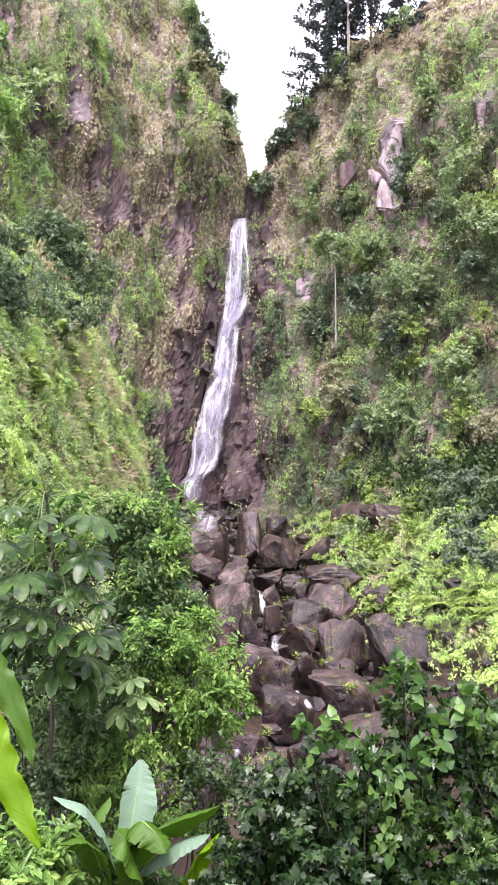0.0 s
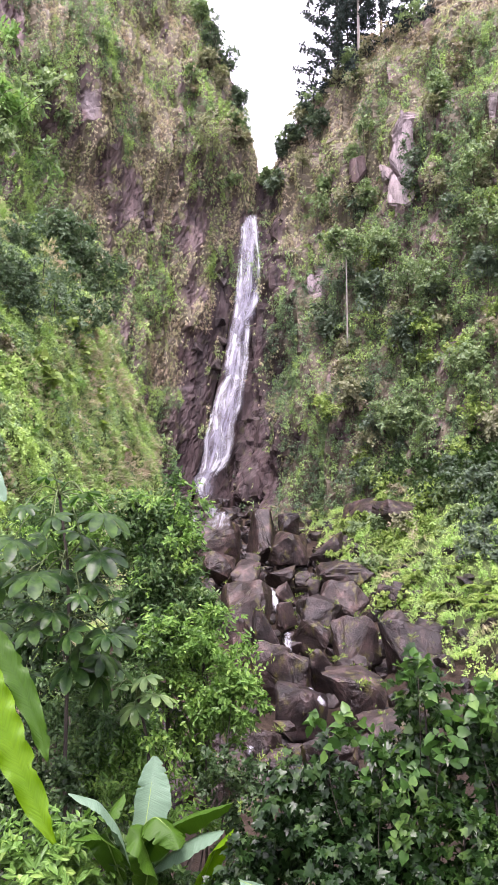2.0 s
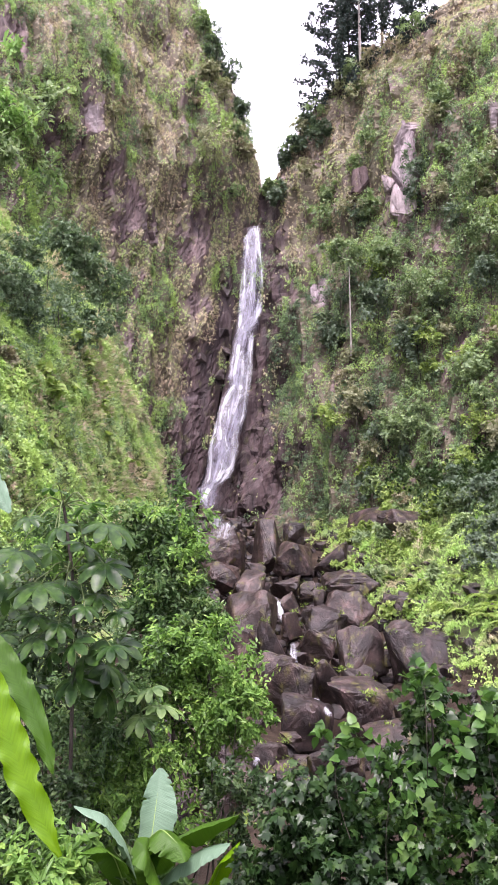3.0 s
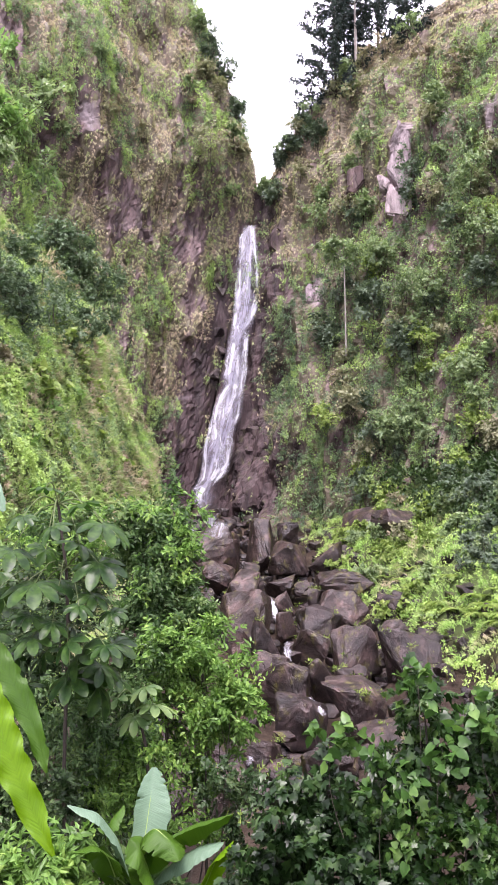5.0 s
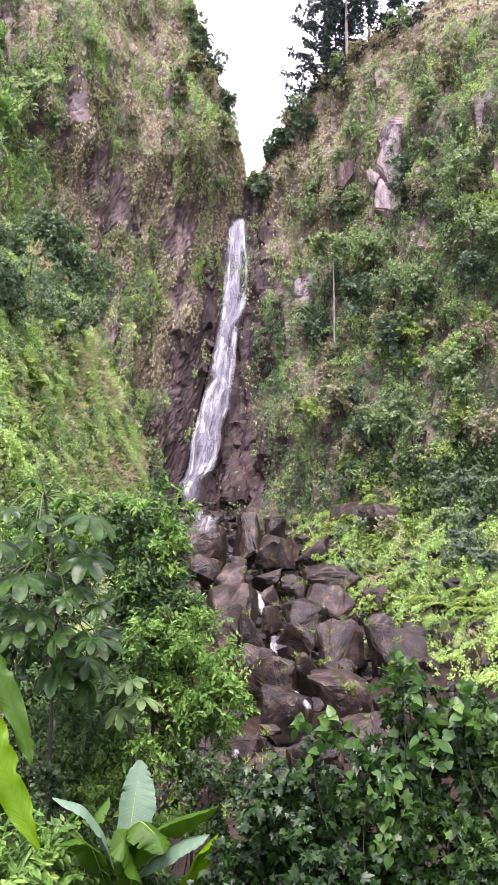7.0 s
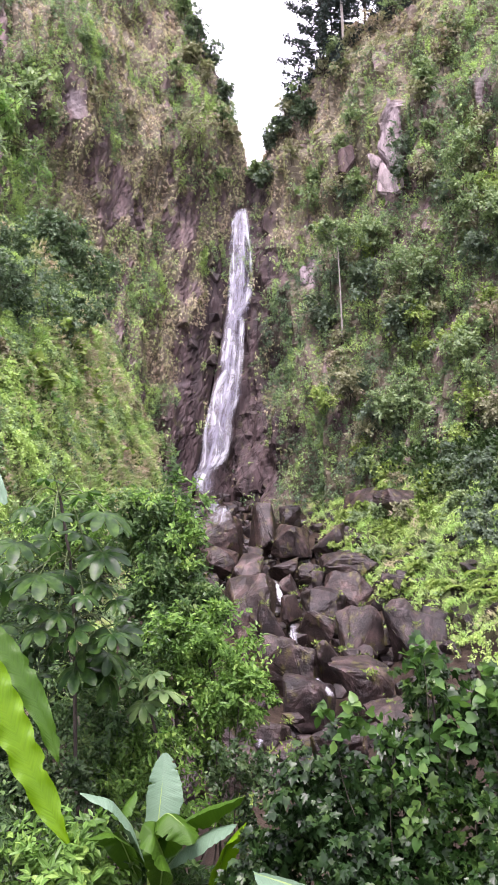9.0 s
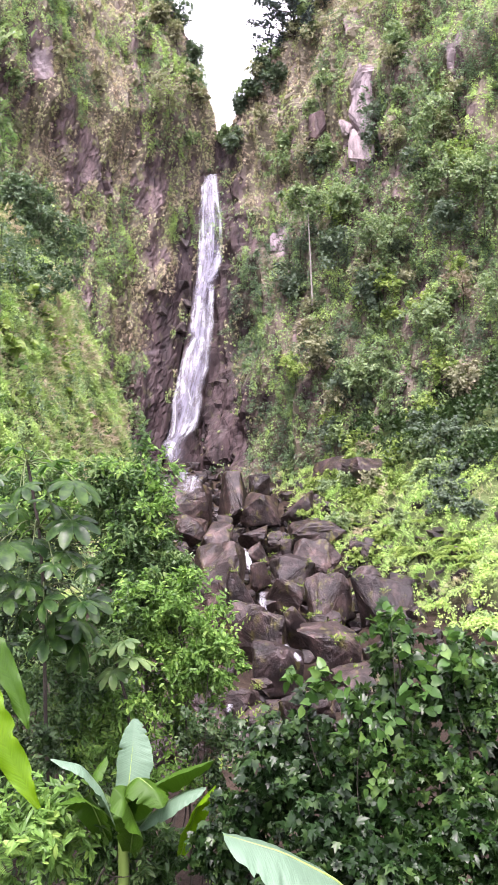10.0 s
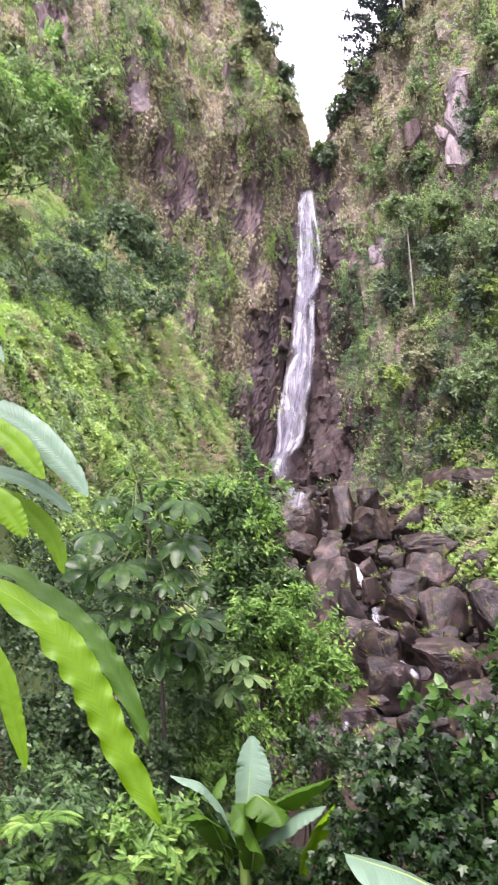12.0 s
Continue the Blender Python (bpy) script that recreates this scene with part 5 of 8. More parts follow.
def lobed(lobes, spread, inner=0.3):
    """The outline of a palmate leaf: lobes round the stalk's end."""
    v, f = [(0, 0, 0)], []
    ang = np.linspace(-spread, spread, lobes)
    for a in ang:
        ln = 1.0 - 0.3 * abs(a) / spread
        dr, pr = np.array((math.sin(a), math.cos(a))), np.array((math.cos(a), -math.sin(a)))
        k = len(v)
        for along, across, dz in ((0.36, 0.13, 0.0), (0.56, 0.19, -0.06), (0.76, 0.2, -0.17), (0.92, 0.12, -0.29), (1.0, 0.0, -0.36), (0.92, -0.12, -0.29), (0.76, -0.2, -0.17), (0.56, -0.19, -0.06), (0.36, -0.13, 0.0)):
            q = dr * along * ln + pr * across * ln
            v.append((q[0], q[1], dz * ln))
        v.append((*(dr * 0.6 * ln), -0.13 * ln))
        ring = list(range(k, k + 9))
        for i in range(8):
            f.append((k + 9, ring[i], ring[i + 1]))
        f += [(k + 9, 0, k), (k + 9, k + 8, 0)]
    return np.array(v), np.array(f)


PALMATE = lobed(8, 2.45)


def broadleaf_tree(at, top, spots_, size, mat, label, seed):
    """A slim tree with big hand-shaped leaves on long stalks."""
    r = rnd(seed)
    thing = empty("broadleaf_tree", at, label, "tree")
    base = np.array(at)
    top = np.array(top) - base
    t = np.linspace(0, 1, 9)[:, None]
    mid = top * t + np.array((0.25, 0, 0)) * np.sin(3.1 * t) + np.array((0.06, 0, 0)) * np.sin(9 * t)
    part("trunk", tubes_mesh("trunk", [(mid, np.linspace(0.034, 0.02, 9))], BARK), thing)
    for sp in spots_:
        c = np.array(sp) - base
        j = int(np.clip(np.searchsorted(mid[:, 2], c[2] - 0.1), 2, 8))
        s = mid[j]
        tt = np.linspace(0, 1, 6)[:, None]
        stalk = s * (1 - tt) + c * tt + np.array((0, 0, 0.18)) * np.sin(np.pi * tt)
        part("leaf_stalk", tubes_mesh("leaf_stalk", [(stalk, np.linspace(0.011, 0.006, 6))], STALK), thing)
        out = unit((c - s) * np.array((1, 1, 0.2)) + r.normal(0, 0.15, 3))
        up = np.array((0, 0, 1.0)) + 0.3 * out + r.normal(0, 0.42, 3)
        me = leaves("leaf", PALMATE, c[None], (out + np.array((0, 0, -0.35)))[None], up[None], [size * r.uniform(0.55, 1.25)], mat)
        part("leaf", me, thing)
    return thing


plant("shrub", (-1.18, 14.60, -5.54), (0.74, 0.59, 0.59), 6.17, 30, 3660, (0.059, 0.126), LUSH_LEAF, 101, "leafy green bush on the bank", "shrub", clump_r=0.3, trunk_r=0.02, limbs=5, lean=0.12)
plant("tree", (-1.71, 15.00, -5.74), (1.01, 1.01, 1.66), 7.47, 75, 14640, (0.063, 0.134), LUSH_LEAF, 102, "small leafy tree with glossy green leaves on the bank", "tree", trunk_r=0.06, clump_r=0.2, skirt=0.15)
# lighter leaves laid over the bush behind to paint its highlights
plant("shrub", (-3.60, 15.80, -5.98), (1.27, 0.96, 0.96), 8.25, 40, 1830, (0.067, 0.134), FRESH_LEAF, 103, "light green leaves added as highlights on the bank bush", "shrub", clump_r=0.22, trunk_r=0.02, limbs=5, lean=0.12)
# the same overlay in front of the small tree: highlights as leaf colour
plant("shrub", (-1.66, 14.70, -5.61), (0.94, 0.94, 1.38), 7.58, 50, 1700, (0.06, 0.13), FRESH_LEAF, 104, "light green leaves added as highlights on the small leafy tree", "shrub", clump_r=0.2, trunk_r=0.02, limbs=5, lean=0.12)
plant("shrub", (-0.97, 14.00, -5.32), (1.10, 1.10, 1.18), 5.13, 50, 8052, (0.059, 0.126), FRESH_LEAF, 105, "bright green bush above the stream bed", "shrub", clump_r=0.26, skirt=0.3, trunk_r=0.035, limbs=9)
plant("shrub", (-0.45, 13.50, -5.24), (0.59, 0.59, 0.59), 4.69, 24, 2684, (0.059, 0.126), FRESH_LEAF, 106, "bright green bush overhanging the stream bed", "shrub", clump_r=0.3, trunk_r=0.02, limbs=5, lean=0.12)
plant("shrub", (-1.77, 14.50, -5.53), (0.97, 0.97, 1.36), 5.47, 45, 6344, (0.059, 0.126), LUSH_LEAF, 107, "dense leafy bush on the bank", "shrub", clump_r=0.27, skirt=0.4, trunk_r=0.02, limbs=5, lean=0.12)
plant("shrub", (-2.56, 12.50, -4.84), (1.01, 0.92, 0.92), 4.22, 55, 7930, (0.055, 0.118), LUSH_LEAF, 108, "leafy green bush with yellowish tips", "shrub", clump_r=0.25, skirt=0.4, trunk_r=0.02, limbs=5, lean=0.12)
plant("shrub", (-1.89, 12.20, -4.67), (0.82, 0.74, 0.74), 3.53, 34, 4636, (0.055, 0.118), FRESH_LEAF, 109, "green bush with yellowish leaves", "shrub", clump_r=0.27, skirt=0.4, trunk_r=0.02, limbs=5, lean=0.12)
# dark backing for the broadleaf tree: its shade is in the leaf colour
plant("shrub", (-3.90, 16.00, -5.99), (1.61, 1.61, 2.58), 6.16, 70, 9760, (0.067, 0.143), SHADED_LUSH_LEAF, 110, "dense dark green bush in shade", "shrub", clump_r=0.22, skirt=0.4, trunk_r=0.02, limbs=5, lean=0.12, shape=RHOMB)
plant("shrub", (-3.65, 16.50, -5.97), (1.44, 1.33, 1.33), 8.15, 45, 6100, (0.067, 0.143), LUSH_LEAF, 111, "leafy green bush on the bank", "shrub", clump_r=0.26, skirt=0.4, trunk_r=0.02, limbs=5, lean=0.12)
plant("shrub", (-6.30, 17.00, -5.96), (1.60, 1.60, 2.28), 6.82, 60, 8540, (0.067, 0.143), SHADED_LUSH_LEAF, 112, "dense green bush on the bank", "shrub", clump_r=0.25, skirt=0.4, trunk_r=0.02, limbs=5, lean=0.12, shape=RHOMB)
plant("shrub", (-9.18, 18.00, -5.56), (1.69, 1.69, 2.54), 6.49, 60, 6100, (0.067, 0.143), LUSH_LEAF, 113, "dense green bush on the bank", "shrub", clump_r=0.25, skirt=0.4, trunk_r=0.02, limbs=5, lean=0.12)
plant("shrub", (-4.55, 13.00, -5.06), (1.14, 1.14, 1.22), 4.11, 50, 6710, (0.059, 0.126), SHADED_LUSH_LEAF, 114, "green bush on the shaded bank", "shrub", clump_r=0.25, skirt=0.4, trunk_r=0.02, limbs=5, lean=0.12, shape=RHOMB)
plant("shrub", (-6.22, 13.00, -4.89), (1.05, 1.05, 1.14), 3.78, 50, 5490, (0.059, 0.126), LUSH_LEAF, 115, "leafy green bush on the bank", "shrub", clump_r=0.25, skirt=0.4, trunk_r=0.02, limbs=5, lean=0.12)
plant("shrub", (-2.90, 11.00, -4.30), (0.81, 0.55, 0.55), 3.06, 40, 3904, (0.055, 0.118), SHADED_LUSH_LEAF, 116, "dark green herbs under the bushes", "shrub", clump_r=0.27, skirt=0.4, trunk_r=0.02, limbs=5, lean=0.12, shape=RHOMB)
plant("shrub", (-2.05, 8.50, -3.30), (0.77, 0.59, 0.59), 2.04, 50, 2745, (0.06, 0.16), FRESH_LEAF, 117, "low bright green herbs below the viewpoint", "shrub", shape=PAIR, wide=(1.0, 1.6), droop=0.5, clump_r=0.25, skirt=0.3, trunk_r=0.02, limbs=5, lean=0.12)
plant("shrub", (-3.19, 8.50, -3.31), (0.74, 0.74, 0.74), 2.20, 60, 3843, (0.05, 0.13), LUSH_LEAF, 118, "low bright green herbs below the viewpoint", "shrub", shape=PAIR, wide=(1.0, 1.6), droop=0.5, clump_r=0.25, skirt=0.3, trunk_r=0.02, limbs=5, lean=0.12)
plant("shrub", (-4.43, 8.80, -3.41), (0.77, 0.77, 0.77), 2.31, 50, 3202, (0.06, 0.16), FRESH_LEAF, 119, "low bright green herbs below the viewpoint", "shrub", shape=PAIR, wide=(1.0, 1.6), droop=0.5, clump_r=0.25, skirt=0.3, trunk_r=0.02, limbs=5, lean=0.12)
plant("shrub", (-1.17, 8.80, -3.37), (0.77, 0.47, 0.47), 1.80, 40, 3904, (0.05, 0.109), LUSH_LEAF, 120, "low green herbs below the viewpoint", "shrub", clump_r=0.27, skirt=0.3, trunk_r=0.02, limbs=5, lean=0.12)
plant("shrub", (-2.19, 14.80, -5.69), (0.89, 0.89, 0.89), 5.88, 34, 3200, (0.06, 0.13), LUSH_LEAF, 121, "leafy green bush on the bank", "shrub", clump_r=0.28, skirt=0.4, trunk_r=0.02, limbs=5, lean=0.12)
plant("shrub", (-0.47, 13.00, -5.09), (0.65, 0.65, 0.65), 3.45, 26, 1900, (0.05, 0.11), SHADED_LUSH_LEAF, 122, "dark low growth between the boulders", "shrub", clump_r=0.3, skirt=0.3, trunk_r=0.02, limbs=5, lean=0.12, shape=RHOMB)
# one vine in two tones: lower and left bushes carry shade as colour
plant("shrub", (1.13, 6.80, -2.51), (0.53, 0.53, 0.59), 2.35, 38, 2105, (0.03, 0.1), GLOSSY_LEAF, 123, "dark glossy lobed-leaved vine over a shrub", "shrub", "vine bushes", shape=IVY, clump_r=0.36, per=6, tilt=1.2, droop=0.55, limbs=4, trunk_r=0.02, skirt=0.3)
plant("shrub", (1.70, 6.60, -2.41), (0.40, 0.40, 0.53), 2.59, 38, 1780, (0.03, 0.1), GLOSSY_LEAF, 124, "dark glossy lobed-leaved vine over a shrub", "shrub", "vine bushes", shape=IVY, clump_r=0.36, per=6, tilt=1.2, droop=0.55, limbs=4, trunk_r=0.02, skirt=0.3)
plant("shrub", (0.53, 7.00, -2.65), (0.52, 0.52, 0.66), 2.27, 38, 2105, (0.03, 0.1), SHADED_GLOSSY_LEAF, 125, "dark glossy lobed-leaved vine over a shrub", "shrub", "vine bushes", shape=IVY, clump_r=0.36, per=6, tilt=1.2, droop=0.55, limbs=4, trunk_r=0.02, skirt=0.3)
plant("shrub", (1.41, 6.20, -2.24), (0.54, 0.46, 0.46), 1.79, 38, 2105, (0.03, 0.1), GLOSSY_LEAF, 126, "dark glossy lobed-leaved vine over a shrub", "shrub", "vine bushes", shape=IVY, clump_r=0.36, per=6, tilt=1.2, droop=0.55, limbs=4, trunk_r=0.02, skirt=0.3)
plant("shrub", (0.68, 6.40, -2.33), (0.52, 0.43, 0.43), 1.66, 38, 1780, (0.03, 0.1), SHADED_GLOSSY_LEAF, 127, "dark glossy lobed-leaved vine over a shrub", "shrub", "vine bushes", shape=IVY, clump_r=0.36, per=6, tilt=1.2, droop=0.55, limbs=4, trunk_r=0.02, skirt=0.3)
plant("shrub", (0.13, 7.20, -2.76), (0.41, 0.41, 0.48), 2.07, 38, 1457, (0.03, 0.1), SHADED_GLOSSY_LEAF, 128, "dark glossy lobed-leaved vine over a shrub", "shrub", "vine bushes", shape=IVY, clump_r=0.36, per=6, tilt=1.2, droop=0.55, limbs=4, trunk_r=0.02, skirt=0.3)
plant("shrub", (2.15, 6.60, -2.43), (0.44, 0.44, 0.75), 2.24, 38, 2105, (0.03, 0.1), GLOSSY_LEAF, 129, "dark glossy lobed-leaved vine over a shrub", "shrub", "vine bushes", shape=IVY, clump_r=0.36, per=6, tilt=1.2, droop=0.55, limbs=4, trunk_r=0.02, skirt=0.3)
plant("shrub", (-0.19, 7.40, -2.87), (0.40, 0.30, 0.30), 1.76, 38, 1132, (0.03, 0.1), SHADED_GLOSSY_LEAF, 130, "dark glossy lobed-leaved vine over a shrub", "shrub", "vine bushes", shape=IVY, clump_r=0.36, per=6, tilt=1.2, droop=0.55, limbs=4, trunk_r=0.02, skirt=0.3)
plant("shrub", (1.24, 6.70, -2.46), (0.25, 0.25, 0.41), 2.91, 38, 648, (0.03, 0.1), GLOSSY_LEAF, 131, "dark glossy lobed-leaved vine over a shrub", "shrub", "vine bushes", shape=IVY, clump_r=0.36, per=6, tilt=1.2, droop=0.55, limbs=4, trunk_r=0.02, skirt=0.3)
plant("shrub", (2.69, 6.80, -2.55), (0.46, 0.46, 0.78), 2.19, 38, 1619, (0.03, 0.1), GLOSSY_LEAF, 132, "dark glossy lobed-leaved vine over a shrub", "shrub", "vine bushes", shape=IVY, clump_r=0.36, per=6, tilt=1.2, droop=0.55, limbs=4, trunk_r=0.02, skirt=0.3)
plant("shrub", (0.96, 5.90, -2.09), (0.44, 0.32, 0.32), 1.28, 38, 1132, (0.03, 0.1), SHADED_GLOSSY_LEAF, 133, "dark glossy lobed-leaved vine over a shrub", "shrub", "vine bushes", shape=IVY, clump_r=0.36, per=6, tilt=1.2, droop=0.55, limbs=4, trunk_r=0.02, skirt=0.3)
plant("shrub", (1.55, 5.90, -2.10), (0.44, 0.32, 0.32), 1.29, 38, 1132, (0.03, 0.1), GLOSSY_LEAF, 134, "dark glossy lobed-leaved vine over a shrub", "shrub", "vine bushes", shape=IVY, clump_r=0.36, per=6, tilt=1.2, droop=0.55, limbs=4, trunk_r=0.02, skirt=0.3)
plant("shrub", (0.38, 6.10, -2.17), (0.41, 0.29, 0.29), 1.25, 38, 971, (0.03, 0.1), SHADED_GLOSSY_LEAF, 135, "dark glossy lobed-leaved vine over a shrub", "shrub", "vine bushes", shape=IVY, clump_r=0.36, per=6, tilt=1.2, droop=0.55, limbs=4, trunk_r=0.02, skirt=0.3)
plant("shrub", (0.57, 6.30, 0.10), (0.32, 0.17, 0.17), 0.30, 12, 77, (0.04, 0.095), YOUNG_LEAF, 136, "young bright green leaves on a vine shoot", "shrub", "vine shoots", shape=HEART, clump_r=0.4, per=3, limbs=5, trunk_r=0.003, lean=0.25, tilt=0.8)
plant("shrub", (1.13, 6.30, 0.51), (0.23, 0.15, 0.15), 0.27, 12, 49, (0.04, 0.095), YOUNG_LEAF, 137, "young bright green leaves on a vine shoot", "shrub", "vine shoots", shape=HEART, clump_r=0.4, per=3, limbs=5, trunk_r=0.003, lean=0.25, tilt=0.8)
plant("shrub", (1.12, 6.30, -0.79), (0.28, 0.23, 0.23), 0.42, 12, 35, (0.04, 0.095), YOUNG_LEAF, 138, "young bright green leaves on a vine shoot", "shrub", "vine shoots", shape=HEART, clump_r=0.4, per=3, limbs=5, trunk_r=0.003, lean=0.25, tilt=0.8)
plant("shrub", (0.89, 6.30, -0.56), (0.32, 0.32, 0.34), 0.61, 12, 49, (0.04, 0.095), YOUNG_LEAF, 139, "young bright green leaves on a vine shoot", "shrub", "vine shoots", shape=HEART, clump_r=0.4, per=3, limbs=5, trunk_r=0.003, lean=0.25, tilt=0.8)
plant("shrub", (1.67, 6.30, 0.31), (0.28, 0.15, 0.15), 0.27, 12, 62, (0.04, 0.095), YOUNG_LEAF, 140, "young bright green leaves on a vine shoot", "shrub", "vine shoots", shape=HEART, clump_r=0.4, per=3, limbs=5, trunk_r=0.003, lean=0.25, tilt=0.8)
plant("shrub", (1.30, 6.30, -0.29), (0.19, 0.19, 0.30), 0.53, 12, 42, (0.04, 0.095), YOUNG_LEAF, 141, "young bright green leaves on a vine shoot", "shrub", "vine shoots", shape=HEART, clump_r=0.4, per=3, limbs=5, trunk_r=0.003, lean=0.25, tilt=0.8)
plant("tree", (-18.54, 44.00, 18.75), (8.6, 6.4, 5.3), 7.18, 64, 7000, (0.26, 0.54), MID_LEAF, 142, "leafy green tree leaning out from the bank", "tree", "trees on the bank", shape=OVAL, trunk_r=0.09, clump_r=0.13, limbs=30)
plant("tree", (-18.59, 44.00, 18.81), (8.6, 6.0, 5.0), 7.85, 44, 4500, (0.26, 0.54), SPUR_LEAF, 143, "leafy green tree leaning out from the bank", "tree", "trees on the bank", shape=OVAL, trunk_r=0.09, clump_r=0.13, limbs=30)
plant("tree", (16.54, 84.93, 35.61), (1.71, 1.71, 5.99), 7.43, 28, 1700, (0.22, 0.42), DARK_LEAF, 151, "dark green tree growing on the rock wall", "tree", "trees and shrubs of the right wall", clump_r=0.3, shape=RHOMB)
plant("shrub", (20.73, 77.99, 35.43), (2.88, 2.88, 3.41), 4.22, 28, 1700, (0.22, 0.42), MID_LEAF, 152, "fresh green shrub growing on the rock wall", "shrub", "trees and shrubs of the right wall", clump_r=0.3, shape=RHOMB)
plant("shrub", (20.90, 76.28, 29.89), (3.33, 3.07, 3.07), 3.81, 28, 1700, (0.22, 0.42), MID_LEAF, 153, "fresh green shrub growing on the rock wall", "shrub", "trees and shrubs of the right wall", clump_r=0.3, shape=RHOMB)
plant("shrub", (11.85, 89.65, 39.76), (1.32, 1.32, 1.69), 2.09, 28, 1700, (0.22, 0.42), MID_LEAF, 154, "fresh green shrub growing on the rock wall", "shrub", "trees and shrubs of the right wall", clump_r=0.3, shape=RHOMB)
plant("shrub", (19.10, 83.07, 47.54), (1.39, 1.39, 2.79), 3.46, 28, 1700, (0.22, 0.42), MID_LEAF, 155, "fresh green shrub growing on the rock wall", "shrub", "trees and shrubs of the right wall", clump_r=0.3, shape=RHOMB)
plant("shrub", (7.23, 97.08, 52.03), (1.63, 1.63, 2.28), 2.83, 28, 1700, (0.22, 0.42), DARK_LEAF, 156, "dark green shrub growing on the rock wall", "shrub", "trees and shrubs of the right wall", clump_r=0.3, shape=RHOMB)
plant("shrub", (4.50, 98.35, 52.42), (1.32, 1.32, 1.32), 1.64, 28, 1700, (0.22, 0.42), DARK_LEAF, 157, "dark green shrub growing on the rock wall", "shrub", "trees and shrubs of the right wall", clump_r=0.3, shape=RHOMB)
plant("shrub", (2.90, 99.13, 50.71), (1.00, 1.00, 1.33), 1.65, 28, 1700, (0.22, 0.42), DARK_LEAF, 158, "dark green shrub growing on the rock wall", "shrub", "trees and shrubs of the right wall", clump_r=0.3, shape=RHOMB)
plant("shrub", (5.72, 98.43, 55.30), (1.32, 1.32, 1.45), 1.80, 28, 1700, (0.22, 0.42), DARK_LEAF, 159, "dark green shrub growing on the rock wall", "shrub", "trees and shrubs of the right wall", clump_r=0.3, shape=RHOMB)
plant("shrub", (0.77, 99.19, 47.00), (1.00, 1.00, 1.33), 1.65, 28, 1700, (0.22, 0.42), MID_LEAF, 160, "fresh green shrub growing on the rock wall", "shrub", "trees and shrubs of the right wall", clump_r=0.3, shape=RHOMB)
plant("shrub", (2.00, 97.47, 44.53), (1.44, 1.44, 1.96), 2.44, 28, 1700, (0.22, 0.42), DARK_LEAF, 161, "dark green shrub growing on the rock wall", "shrub", "trees and shrubs of the right wall", clump_r=0.3, shape=RHOMB)
plant("shrub", (13.09, 85.24, 31.50), (2.58, 2.29, 2.29), 2.84, 28, 1700, (0.22, 0.42), MID_LEAF, 162, "fresh green shrub growing on the rock wall", "shrub", "trees and shrubs of the right wall", clump_r=0.3, shape=RHOMB)
plant("shrub", (7.30, 88.65, 22.63), (2.08, 2.08, 3.27), 4.06, 28, 1700, (0.22, 0.42), DARK_LEAF, 163, "dark green shrub growing on the rock wall", "shrub", "trees and shrubs of the right wall", clump_r=0.3, shape=RHOMB)
plant("shrub", (11.70, 84.54, 25.29), (2.56, 2.56, 3.12), 3.87, 28, 1700, (0.22, 0.42), DARK_LEAF, 164, "dark green shrub growing on the rock wall", "shrub", "trees and shrubs of the right wall", clump_r=0.3, shape=RHOMB)
plant("shrub", (16.79, 80.55, 25.67), (2.98, 2.71, 2.71), 3.35, 28, 1700, (0.22, 0.42), MID_LEAF, 165, "fresh green shrub growing on the rock wall", "shrub", "trees and shrubs of the right wall", clump_r=0.3, shape=RHOMB)
plant("shrub", (21.21, 76.12, 25.45), (2.81, 2.56, 2.56), 3.17, 28, 1700, (0.22, 0.42), DARK_LEAF, 166, "dark green shrub growing on the rock wall", "shrub", "trees and shrubs of the right wall", clump_r=0.3, shape=RHOMB)
plant("shrub", (13.10, 80.47, 12.33), (2.97, 2.43, 2.43), 3.02, 28, 1700, (0.22, 0.42), MID_LEAF, 167, "fresh green shrub growing on the rock wall", "shrub", "trees and shrubs of the right wall", clump_r=0.3, shape=RHOMB)
plant("shrub", (19.03, 71.30, 1.91), (2.87, 2.16, 2.16), 2.67, 28, 1700, (0.22, 0.42), DARK_LEAF, 168, "dark green shrub growing on the rock wall", "shrub", "trees and shrubs of the right wall", clump_r=0.3, shape=RHOMB)
plant("shrub", (14.51, 81.14, 20.71), (2.72, 2.18, 2.18), 2.70, 28, 1700, (0.22, 0.42), DARK_LEAF, 169, "dark green shrub growing on the rock wall", "shrub", "trees and shrubs of the right wall", clump_r=0.3, shape=RHOMB)
plant("shrub", (18.95, 76.75, 17.18), (2.58, 2.32, 2.32), 2.88, 28, 1700, (0.22, 0.42), MID_LEAF, 170, "fresh green shrub growing on the rock wall", "shrub", "trees and shrubs of the right wall", clump_r=0.3, shape=RHOMB)
plant("shrub", (20.59, 72.30, 10.24), (2.43, 2.19, 2.19), 2.71, 28, 1700, (0.22, 0.42), OLIVE_LEAF, 171, "olive green shrub growing on the rock wall", "shrub", "trees and shrubs of the right wall", clump_r=0.3, shape=RHOMB)
plant("shrub", (9.06, 83.37, 15.38), (2.24, 2.24, 2.24), 2.78, 28, 1700, (0.22, 0.42), OLIVE_LEAF, 172, "olive green shrub growing on the rock wall", "shrub", "trees and shrubs of the right wall", clump_r=0.3, shape=RHOMB)
plant("shrub", (24.28, 75.16, 27.67), (3.03, 3.03, 4.04), 5.01, 28, 1700, (0.22, 0.42), MID_LEAF, 173, "fresh green shrub growing on the rock wall", "shrub", "trees and shrubs of the right wall", clump_r=0.3, shape=RHOMB)
